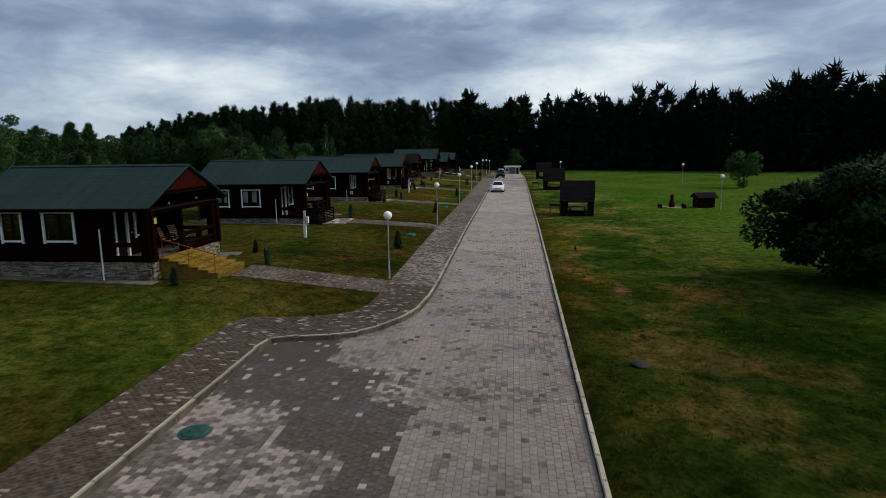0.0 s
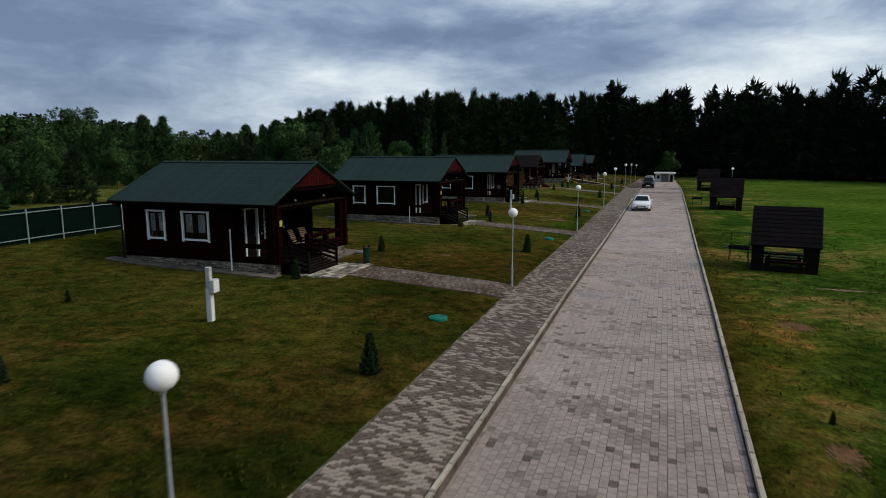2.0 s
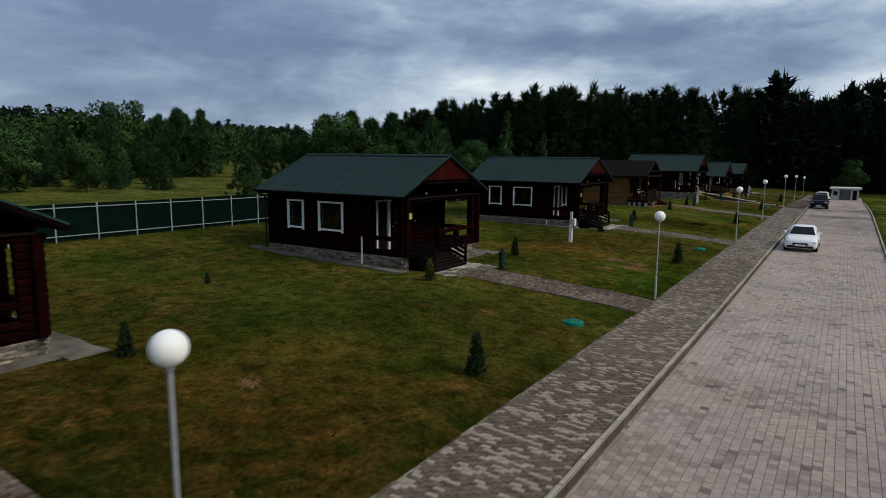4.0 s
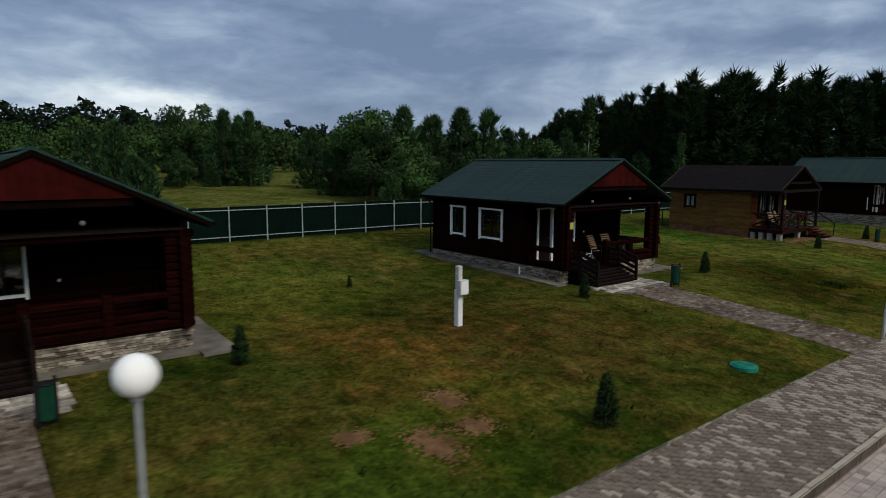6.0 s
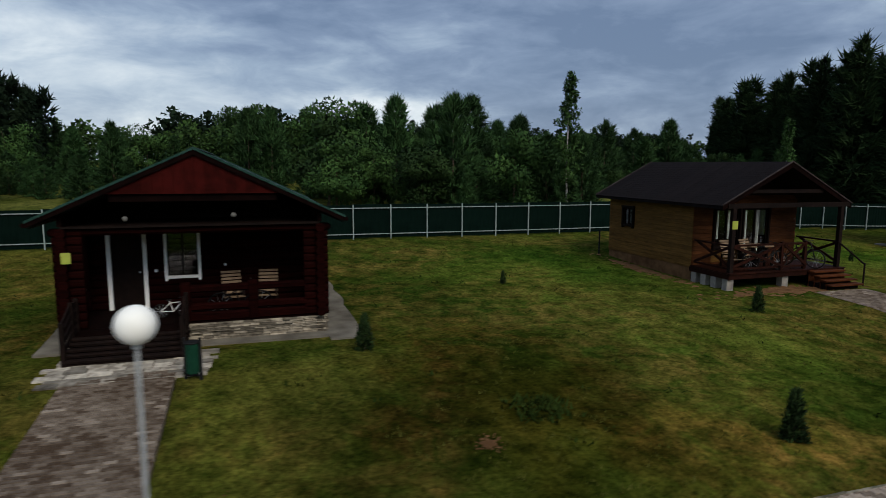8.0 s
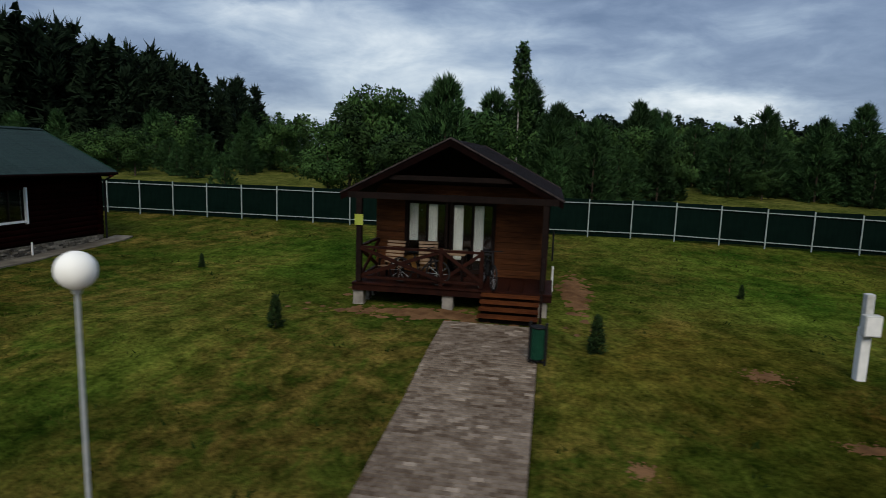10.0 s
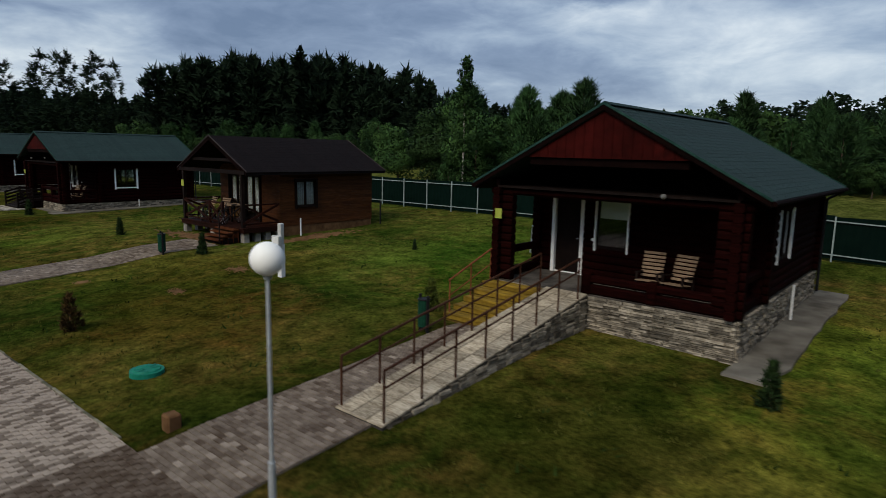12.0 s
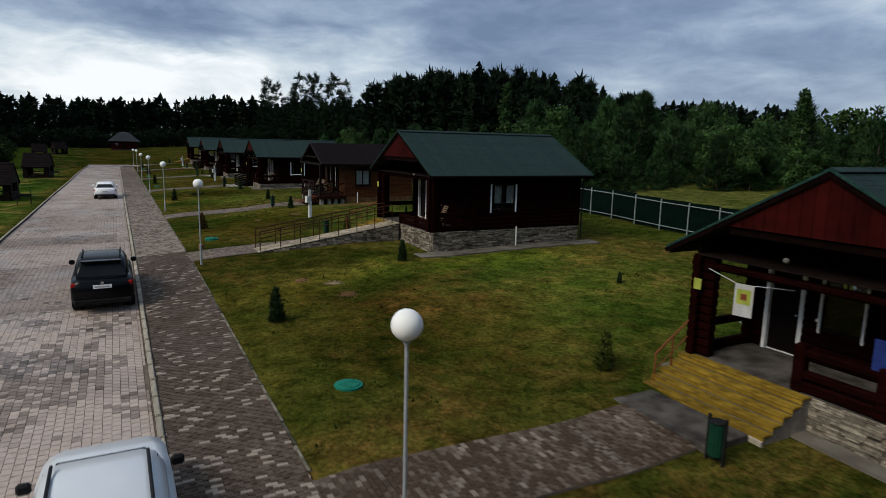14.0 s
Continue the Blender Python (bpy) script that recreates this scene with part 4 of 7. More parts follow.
def bicycle(x, y, z, turn, s, frame_mat, label):
    """A bicycle standing on its wheels."""
    t = thing("bicycle", x, y, z, turn, label, "bicycle")
    R = 0.30 * s
    for cx in (-0.5 * s, 0.5 * s):
        w = part("wheel", ring_bm((cx, 0, R + 0.02 * s), R, 0.022 * s, "y"), "tyre", t, smooth=True)
        bm = bmesh.new()
        for i in range(10):
            a = 2 * math.pi * i / 10
            tube(bm, (cx, 0, R), (cx + R * math.cos(a), 0, R + R * math.sin(a)), 0.004, seg=4)
        part("spokes", bm, "steel", w)
    bm = bmesh.new()
    for p, q in (((-0.5, 0, 0.3), (0.0, 0, 0.28)), ((0.0, 0, 0.28), (-0.15, 0, 0.75)), ((-0.13, 0, 0.66), (0.33, 0, 0.7)), ((0.0, 0, 0.28), (0.33, 0, 0.66)), ((0.5, 0, 0.3), (0.3, 0, 0.9)), ((-0.5, 0, 0.3), (-0.13, 0, 0.66))):
        tube(bm, Vector(p) * s, Vector(q) * s, 0.02 * s, seg=6)
    part("bicycle_frame", bm, frame_mat, t)
    part("handlebar", tube(bmesh.new(), Vector((0.29, -0.25, 0.93)) * s, Vector((0.29, 0.25, 0.93)) * s, 0.014, seg=6), "black", t)
    part("saddle", box(bmesh.new(), -0.28 * s, -0.04 * s, -0.06 * s, 0.06 * s, 0.76 * s, 0.81 * s, bevel=0.015), "black", t)
    return t


def stair(parent, x0, x1, y0, y1, z_top, n_, material, label, rail=None, whole=False):
    """A flight of board steps going down from x0 to x1."""
    outline = [(x0 + 0.02, -0.25)]
    for i in range(1, n_ + 1):
        xe = x0 + (x1 - x0) * (n_ - i + 1) / n_ - 0.04
        outline += [(xe, z_top * (i - 1) / n_ - 0.045 if i > 1 else -0.25), (xe, z_top * i / n_ - 0.045)]
    outline.append((x0 + 0.02, z_top - 0.045))
    st = part("stair", prism(bmesh.new(), outline, "y", y0 + 0.03, y1 - 0.03), "conc" if whole else "yellow_side" if material == "yellow" else material, parent, label)
    half = (x1 - x0) / n_ / (1 if whole else 2)
    me = mesh_of(boxes((0.004, half - 0.004, y0, y1, -0.045, 0.0), bevel=0.008), "step_board", M[material])
    rz_ = z_top / n_
    riser = mesh_of(boxes((-0.025, 0.0, y0 + 0.01, y1 - 0.01, 0.012 - rz_, -0.047)), "riser", M[material])
    for i in range(n_):
        for h_ in (0,) if whole else (0, 1):
            piece("step_board", me, st, pose(x0 + (x1 - x0) * i / n_ + h_ * half + 0.012, 0, z_top * (n_ - i) / n_ + 0.01 + random.uniform(-0.004, 0.004)))
        piece("riser", riser, st, pose(x0 + (x1 - x0) * (i + 1) / n_, 0, z_top * (n_ - i) / n_ + 0.01))
    if rail:
        for yy in ((y0 + 0.08,) if rail != "dark_wood" else (y0 + 0.04, y1 - 0.04)):
          if rail == "dark_wood":
            r = part("balustrade", bar(bmesh.new(), (x0 - 0.5, yy, z_top + 0.72), (x0 + 0.05, yy, z_top + 0.72), 0.05, 0.1), rail, parent, "dark board balustrade beside the steps")
            for hh in (0.12, 0.33, 0.54, 0.74):
                part("rail_board", bar(bmesh.new(), (x0, yy, z_top + hh), (x1 - 0.05, yy, hh + 0.12), 0.035, 0.11), rail, r)
                part("rail_board", bar(bmesh.new(), (x0 - 0.5, yy + 0.002, z_top + hh - 0.04), (x0, yy + 0.002, z_top + hh - 0.04), 0.035, 0.11), rail, r)
            for xx, zz in ((x0 - 0.48, z_top), (x0, z_top), (x1 - 0.06, 0.1)):
                part("post", boxes((xx - 0.045, xx + 0.045, yy - 0.045, yy + 0.045, zz - 0.3, zz + 0.82)), rail, r)
            continue
          xa, xb, za, zb = (x0 + 0.02, x1 - 0.26, z_top + 0.86, 0.80) if whole else (x0 + 0.1, x1 - 0.1, z_top + 0.85, 0.95)
          r = part("handrail", tube(tube(bmesh.new(), (xa, yy, za), (xb, yy, zb), 0.022), (xa, yy, za - 0.4), (xb, yy, zb - 0.4), 0.014), rail, parent, "painted steel handrail")
          for k in (0.02, 0.5, 0.98):
            xx = xa + (xb - xa) * k
            part("baluster", tube(bmesh.new(), (xx, yy, z_top * (x1 - xx) / (x1 - x0)), (xx, yy, za + (zb - za) * k), 0.018), rail, r)
    return st


def flags(parent, x0, x1, y0, y1, z):
    """Pale irregular flagstones before the steps."""
    bm = bmesh.new()
    x = x0
    while x < x1 - 0.05:
        w = random.uniform(0.18, 0.34)
        a = y0 + random.uniform(-0.15, 0.15)
        while a < y1:
            L = random.uniform(0.25, 0.6)
            box(bm, x + 0.012, x + w - 0.012, a + 0.012, a + L - 0.012, z - 0.2, z + random.uniform(0.0, 0.02))
            a += L
        x += w
    return tagged(part("flagstone_paving", bm, "flag", parent, "pale irregular flagstones before the steps"), kind="stuff")


def apron_slab(parent, x0, x1, y0, y1, cx, cy, z0):
    """A thin concrete apron that follows the lawn, with a chipped outer edge."""
    bm, n_ = bmesh.new(), 14
    rows = []
    for i in range(n_ + 1):
        px = x0 + (x1 - x0) * i / n_
        a, b = y0 + (random.uniform(-0.06, 0.05) if y0 < 0 else 0), y1 + (random.uniform(-0.08, 0.06) if y0 > 0 else 0)
        row = []
        for py in (a, b):
            z = lie(cx + px, cy + py) - z0
            row += [bm.verts.new((px, py, z + 0.05)), bm.verts.new((px, py, z - 0.2))]
        rows.append(row)
    for p, q in zip(rows, rows[1:]):
        bm.faces.new((p[0], q[0], q[2], p[2]))
        bm.faces.new((p[1], q[1], q[0], p[0]))
        bm.faces.new((p[2], q[2], q[3], p[3]))
    for r in (rows[0], rows[-1]):
        bm.faces.new((r[0], r[2], r[3], r[1]))
    bmesh.ops.recalc_face_normals(bm, faces=bm.faces[:])
    return part("apron", bm, "apron", parent, "worn concrete apron beside the plinth")


def log_cabin(y, floor, steps="dark", z0=None, label="", apron=True, ramp=False, curtain=0.0, x=-17.7, squat=0.0):
    """A dark log cabin, gable to the road, with a deep open porch under the roof. Local x points to the road; z = 0 is the ground."""
    z0 = lie(x, y) if z0 is None else z0
    fl = floor - z0
    t = thing("log_cabin", x, y, z0, 0, label, "cabin", "log cabins along the road")
    W, XB, XF, XP = 2.95, -4.0, 1.98, 4.0
    hw = 2.42 - squat               # wall height above the floor
    top = fl + hw
    zr, ze, E = fl + 4.31 - squat, fl + 2.63 - squat, 3.56
    if steps == "broad":
        zr, ze, E = zr + 0.26, ze - 0.09, E + 0.14
    elif steps == "narrow":
        zr, ze = zr + 0.15, ze - 0.09
    body = part("plinth", boxes((XB - 0.12, XP + 0.05, -W - 0.12, W + 0.12, -0.5, fl - 0.03)), "mortar", t, "slate-faced stone plinth")
    for ax, pl, o, a, b in (("y", -W - 0.12, -1, XB - 0.12, XP + 0.05), ("y", W + 0.12, 1, XB - 0.12, XP + 0.05), ("x", XP + 0.05, 1, -W - 0.12, W + 0.12)):
        slate_face(body, ax, pl, o, a, b, -0.3, fl - 0.02)
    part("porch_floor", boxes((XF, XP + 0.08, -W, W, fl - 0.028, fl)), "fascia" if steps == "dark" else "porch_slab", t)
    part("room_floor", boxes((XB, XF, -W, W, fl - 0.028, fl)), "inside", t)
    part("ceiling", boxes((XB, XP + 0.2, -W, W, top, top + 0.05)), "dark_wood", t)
    low = 0.13 if steps == "broad" else 0.0
    dy = {"narrow": 0.06, "broad": 0.0}.get(steps, 0.13)
    L, R, F = ((-2.8, -1.75), (-0.8, 0.7)), ((-0.37, 1.07),), {"narrow": (-1.2, -0.22), "broad": (-1.22, -0.2)}.get(steps, (-1.02, -0.09))
    L = () if steps == "narrow" else L
    wz = (fl + 0.84, fl + 2.10)
    log_wall(t, "wall", "y", -W, XB, XF, fl, top, [(*w, *wz) for w in L])
    log_wall(t, "wall", "y", W, XB, XF, fl, top, [(*w, *wz) for w in R])
    log_wall(t, "wall", "x", XB, -W, W, fl, top, [])
    log_wall(t, "wall", "x", XF, -W, W, fl, top, [(*F, fl + 0.80, fl + 2.18), (-2.52 + dy, -1.62 + dy, fl, fl + 2.2)])
    for w in L:
        window_unit(t, *w, *wz, -W - 0.07, "y", -1, curtain)
    for w in R:
        window_unit(t, *w, *wz, W + 0.07, "y", 1, curtain, top=False, bottom=steps != "narrow")
    window_unit(t, *F, fl + 0.80, fl + 2.18, XF + 0.07, "x", 1, 0.0 if curtain == 0 or steps == "narrow" else 0.9, top=steps == "broad", bottom=steps not in ("narrow", "broad"), mullion=steps not in ("narrow", "broad"))
    if steps == "narrow":
        part("blind", boxes((XF + 0.005, XF + 0.018, F[0] + 0.11, F[1] - 0.11, fl + 1.62, fl + 2.1)), "white", t, "pale blind drawn half down")
    for yy, zz in ((-1.24, 1.03), (0.55, 1.13))[:1 if steps in ("narrow", "broad") else 2]:
        part("switch", boxes((XF + 0.11, XF + 0.13, yy - 0.035, yy + 0.035, fl + zz - 0.035, fl + zz + 0.035)), "white", t, "small white switch")
    d = part("door", boxes((XF - 0.04, XF + 0.03, -2.46 + dy, -1.68 + dy, fl + 0.01, fl + 2.18)), "dark_wood", t, "dark boarded door in a white frame")
    part("door_frame", boxes((XF - 0.06, XF + 0.14, -2.56 + dy, -2.46 + dy, fl, fl + 2.22), (XF - 0.06, XF + 0.14, -1.68 + dy, -1.58 + dy, fl, fl + 2.22), (XF - 0.06, XF + 0.16, -2.62 + dy, -1.5 + dy, fl + 2.22 + 0.3 * low, fl + 2.29 + 0.6 * low), *(((XF - 0.06, XF + 0.06, -2.46 + dy, -1.68 + dy, fl, fl + 0.03),) if steps in ("narrow", "broad") else ())), "white", d)
    part("door_handle", tube(bmesh.new(), (XF + 0.03, -1.78 + dy, fl + 1.0), (XF + 0.1, -1.78 + dy, fl + 1.0), 0.02), "steel", d)
    # porch: log piers at the corners, beam, rails
    for s in (-1, 1):
        pier = part("corner_pier", boxes((XP - 0.1, XP + 0.06, s * W - 0.1 if s > 0 else s * W - 0.06, s * W + 0.06 if s > 0 else s * W + 0.1, fl, top)), "log", t)
        for i in range(12):
            z = fl + (i + 0.5) * hw / 12
            piece("log", log_mesh(0.62), pier, pose(XP - 0.06, s * W, z))
            piece("log", log_mesh(0.62), pier, pose(XP, s * (W - 0.1), z, 0, 0, 90))
        # side rail between wall and pier, with a heavy top log and a lower one
        part("porch_rail", boxes((XF + 0.1, XP - 0.3, s * W - 0.08, s * W + 0.08, fl + 0.62, fl + 0.82), bevel=0.04), "log", t)
        part("porch_rail", boxes((XF + 0.1, XP - 0.3, s * W - 0.09, s * W + 0.09, fl + 0.0, fl + 0.24), bevel=0.04), "log", t)
    part("porch_beam", boxes((XP - 0.12, XP + 0.1, -W - 0.3, W + 0.3, top - 0.18 - low, top - 0.01 - low), bevel=0.05), "log", t)
    for z in ((0.0, 0.24), (0.28, 0.46), (0.74, 0.92))[:2 if steps == "narrow" else 3]:
        part("porch_rail", boxes((XP - 0.09, XP + 0.09, -0.28, W - 0.3, fl + z[0], fl + z[1]), bevel=0.04), "log", t)
    for yy in (-0.36, 1.25):
        part("rail_post", boxes((XP - 0.12, XP + 0.12, yy - 0.12, yy + 0.12, fl, fl + (0.52 if steps == "narrow" else 1.0)), bevel=0.03), "log", t)
    # roof
    for s in (-1, 1):
        roof_side(t, "roof", XB - 0.5, XP + 0.42, 0, zr, s * E, ze, "green_roof")
        part("barge_board", prism(bmesh.new(), [(0, zr + 0.012), (s * (E + 0.02), ze + 0.012), (s * (E + 0.02), ze - 0.045), (0, zr - 0.045)], "x", XP + 0.42, XP + 0.455), "barge", t)
        part("barge_board", prism(bmesh.new(), [(0, zr + 0.012), (s * (E + 0.02), ze + 0.012), (s * (E + 0.02), ze - 0.045), (0, zr - 0.045)], "x", XB - 0.535, XB - 0.5), "barge", t)
        part("fascia", prism(bmesh.new(), [(0, zr - 0.047), (s * E, ze - 0.047), (s * E, ze - 0.15), (0, zr - 0.16)], "x", XP + 0.40, XP + 0.44), "fascia", t)
        g_ = part("gutter", tube(bmesh.new(), (XB - 0.5, s * (E + 0.05), ze - 0.09), (XP + 0.4, s * (E + 0.05), ze - 0.09), 0.055), "fascia", t)
        part("downpipe", tube(tube(bmesh.new(), (XB - 0.35, s * (E + 0.03), ze - 0.12), (XB - 0.25, s * (W + 0.22), ze - 0.4), 0.04), (XB - 0.25, s * (W + 0.22), ze - 0.4), (XB - 0.25, s * (W + 0.22), 0.08), 0.04), "black", g_)
    part("ridge_cap", prism(bmesh.new(), [(0, zr + 0.03), (0.16, zr - 0.045), (0.16, zr - 0.06), (0, zr), (-0.16, zr - 0.06), (-0.16, zr - 0.045)], "x", XB - 0.5, XP + 0.42), "green_roof", t)
    for s in (-1, 1):
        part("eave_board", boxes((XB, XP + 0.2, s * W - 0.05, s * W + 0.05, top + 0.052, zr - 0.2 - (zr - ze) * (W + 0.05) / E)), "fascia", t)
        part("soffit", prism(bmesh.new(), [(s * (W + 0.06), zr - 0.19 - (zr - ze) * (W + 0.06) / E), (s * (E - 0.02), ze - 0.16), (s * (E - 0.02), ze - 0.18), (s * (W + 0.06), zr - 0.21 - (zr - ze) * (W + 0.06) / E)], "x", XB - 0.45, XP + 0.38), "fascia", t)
    # gables: narrow boards between beam and roof
    k = (zr - ze) / E
    for gx, lo, nm in ((XP + 0.35, top + 0.80, "gable"), (XB + 0.02, top, "gable")):
        half = (zr - 0.1 - lo) / k
        g_ = part(nm, prism(bmesh.new(), [(-half, lo), (half, lo), (0, zr - 0.1)], "x", gx - 0.05, gx), "gable", t, "red-brown boarded gable")
        n_ = 18
        for i in range(n_):
            a, b = -half + 2 * half * i / n_ + 0.006, -half + 2 * half * (i + 1) / n_ - 0.006
            ha, hb = zr - 0.1 - k * abs(a), zr - 0.1 - k * abs(b)
            pts = [(a, lo), (b, lo), (b, max(hb, lo + 0.005)), (a, max(ha, lo + 0.005))]
            part("board", prism(bmesh.new(), pts, "x", gx, gx + 0.018) if gx > 0 else prism(bmesh.new(), pts, "x", gx - 0.068, gx - 0.05), "gable", g_)
    part("gable_beam", boxes((XP + 0.1, XP + 0.3, -(zr - top - 1.0) / k, (zr - top - 1.0) / k, top + 0.62, top + 0.79)), "fascia", t)
    part("porch_back", prism(bmesh.new(), [(-E + 0.5, top + 0.05), (E - 0.5, top + 0.05), (0, zr - 0.22)], "x", XF - 0.05, XF + 0.05), "dark_wood", t)
    # wall lamps, plate, pipe
    for yy, zz in ((0.85, 2.68), (-1.58, 2.63)) if steps in ("dark", "yellow") else ((1.4, 2.45),) if steps == "narrow" else ((-0.8, 2.66),):
        l_ = part("wall_lamp", globe_bm(0.062), "wall_lamp", t, "small round pale wall lamp", True)
        l_.matrix_basis = pose(XP + 0.2, yy, fl + zz - squat)
    part("sign_plate", boxes((XP + 0.26, XP + 0.28, -W + 0.0, -W + 0.2, fl + 1.62, fl + 1.88)), "sign_y", t, "small yellow-green plate")
    part("vent_pipe", tube(bmesh.new(), (1.95, -W - 0.32, fl + 0.4 if y > 120 else -0.1), (1.92, -W - 0.28, fl + (1.45 if y < 60 else 0.75 if y < 70 else -0.1 if y < 120 else 1.35)), 0.035), "pole_white", t, "white plastic vent pipe")
    part("vent_pipe", tube(bmesh.new(), (-0.3, W + 0.3, -0.1), (-0.3, W + 0.3, fl + 0.12), 0.035), "pole_white", t, "white plastic vent pipe")
    if apron:
        for slab in [(XB - 0.9, XP + 0.95, W + 0.14, W + 1.05), (XB - 0.9, XP + 0.35, -W - 0.75, -W - 0.14)] + ([(XP + 0.12, XP + 0.6, -0.2, W + 0.136)] if steps != "narrow" else []):
            apron_slab(t, *slab, x, y, z0)
    if steps == "broad":
        stair(t, XP + 0.1, XP + 1.5, -3.15, 0.0, fl - 0.02, 5, "yellow", "broad yellow-painted board steps", "rust", True)
        part("landing_slab", boxes((XP + 1.59, XP + 2.8, -2.75, -0.25, -0.3, lie(x + XP + 2.2, y - 1.4) - z0 + 0.05), bevel=0.02), "porch_slab", t, "dark worn concrete slab before the steps")
        part("threshold", boxes((XP + 1.51, XP + 1.58, -3.15, 0.0, -0.2, 0.05)), "kerb", t, "pale concrete edge below the steps")
    if steps == "yellow":
        stair(t, XP + 0.1, XP + 2.75, -2.55, 0.25, fl + 0.06, 6, "yellow", "broad yellow-painted board steps", "rust")
    elif steps == "dark":
        flags(t, XP + 1.0, XP + 2.9, -3.0, 0.0, -0.05)
        part("landing", boxes(*[(XP + 0.09 + 0.14 * i, XP + 0.22 + 0.14 * i, -2.78, -0.3, fl - 0.06, fl - 0.015) for i in range(4)], (XP + 0.09, XP + 0.66, -2.76, -0.32, -0.2, fl - 0.065)), "fascia", t, "worn brown board landing")
        stair(t, XP + 0.66, XP + 1.55, -2.78, -0.3, fl - 0.03, 5, "dark_wood", "dark board steps", "dark_wood")
    elif steps == "narrow":
        stair(t, XP + 0.1, XP + 2.05, -3.15, -1.4, fl - 0.06, 5, "yellow", "yellow-painted board steps", "rust")
    return t


CABIN = "dark log cabin with green shingle roof"
log_cabin(24.12, 1.6, "yellow", label=CABIN + " and yellow steps", x=-17.6, squat=0.25)
log_cabin(44.3, 1.17, "dark", label=CABIN + " and dark steps", curtain=0.55)
log_cabin(64.42, 1.19, "dark", label=CABIN + ", white windows, dark steps", curtain=0.0)
log_cabin(84.37, 1.17, "dark", label=CABIN + ", bicycles on porch", curtain=0.0)
log_cabin(122.4, 1.53, "narrow", label=CABIN + " and a long ramp", curtain=0.62, x=-17.5)
log_cabin(142.7, 0.52, "broad", z0=-0.2, label=CABIN + " and broad yellow steps", curtain=0.0, x=-17.5)
log_cabin(162.5, 0.5, "dark", label=CABIN + ", end of row")


def plank_cabin(x, y, z0, fl):
    """A honey-brown plank cabin with a brown roof and a raised deck on concrete blocks; local x points to the road."""
    t = thing("plank_cabin", x, y, z0, 0, "honey-brown plank cabin with brown shingle roof and railed deck", "cabin", "log cabins along the road")
    W, XB, XF, XP, E = 2.35, -3.6, 1.7, 3.75, 2.86
    top, ze, zr = fl + 2.32, 3.83 - z0, 5.3 - z0
    part("footing", boxes((XB - 0.05, XF + 0.05, -W - 0.05, W + 0.05, -0.4, fl - 0.1)), "soil", t, "earth-stained concrete footing")
    holes = {"l": [(-2.6, -1.8, fl + 1.05, fl + 1.85)], "r": [(-0.2, 1.0, fl + 0.7, fl + 1.9)], "f": [(-1.55, 1.05, fl, fl + 2.05)], "b": []}
    for ax, pl, a, b, key in (("y", -W, XB, XF, "l"), ("y", W, XB, XF, "r"), ("x", XF, -W, W, "f"), ("x", XB, -W, W, "b")):
        hs = holes[key]
        bm = shell(ax, pl, 0.05, a, b, fl - 0.12, top + 0.2, hs)
        w = part("wall", bm, "honey" if key == "l" else "honey_red_shade", t)
        o = 1 if pl > 0 else -1
        for i in range(16):
            z = fl - 0.1 + i * 0.155
            segs = [(a - 0.06, b + 0.06)]
            for h in hs:
                if h[2] < z + 0.07 < h[3]:
                    segs = [s for lo, hi in segs for s in ((lo, min(hi, h[0])), (max(lo, h[1]), hi)) if s[1] - s[0] > 0.05]
            for lo, hi in segs:
                d0, d1 = sorted((pl + o * 0.052, pl + o * 0.075))
                part("plank", boxes((lo, hi, d0, d1, z + 0.004, z + 0.149) if ax == "y" else (d0, d1, lo, hi, z + 0.004, z + 0.149)), "honey" if key == "l" else "honey_red_shade", w)
    window_unit(t, -2.6, -1.8, fl + 1.05, fl + 1.85, -W - 0.08, "y", -1, 0.95, "dark_wood")
    window_unit(t, -0.2, 1.0, fl + 0.7, fl + 1.9, W + 0.08, "y", 1, 0.95, "dark_wood")
    window_unit(t, -1.55, -0.3, fl + 0.55, fl + 2.05, XF + 0.08, "x", 1, 0.5, "dark_wood")
    window_unit(t, -0.25, 1.05, fl + 0.05, fl + 2.05, XF + 0.08, "x", 1, 0.5, "dark_wood")
    part("panel_below_window", boxes((XF - 0.04, XF + 0.05, -1.55, -0.3, fl, fl + 0.5)), "honey", t)
    part("room_floor", boxes((XB, XF, -W, W, fl - 0.1, fl)), "inside", t)
    part("ceiling", boxes((XB, XF, -W, W, top, top + 0.04)), "inside", t)
    # deck of boards on joists and blocks
    deck = part("deck", boxes((XF + 0.08, XP, -W - 0.15, W + 0.35, fl - 0.22, fl - 0.05)), "redwood", t)
    for i in range(14):
        yy = -W - 0.15 + i * (2 * W + 0.5) / 14
        part("deck_board", boxes((XF + 0.1, XP + 0.04, yy + 0.005, yy + (2 * W + 0.5) / 14 - 0.005, fl - 0.048, fl - 0.01)), "redwood", deck)
    for bx_, by_ in ((XP - 0.2, -W), (XP - 0.2, 0.05), (XP - 0.2, W + 0.1), (XP - 0.75, -W), (XP - 1.25, -W), (XP - 1.75, -W), (XP - 0.75, W + 0.1), (XP - 1.25, W + 0.1), (XP - 1.75, W + 0.1)):
        part("concrete_block", boxes((bx_ - 0.13, bx_ + 0.13, by_ - 0.14, by_ + 0.14, -0.3, fl - 0.225), bevel=0.012), "conc", t, "pale concrete footing block")
    # posts, beam and crossed rails
    for py in (-W, W + 0.1):
        part("post", boxes((XP - 0.2, XP - 0.06, py - 0.07, py + 0.07, fl, fl + 2.2)), "dark_wood", t)
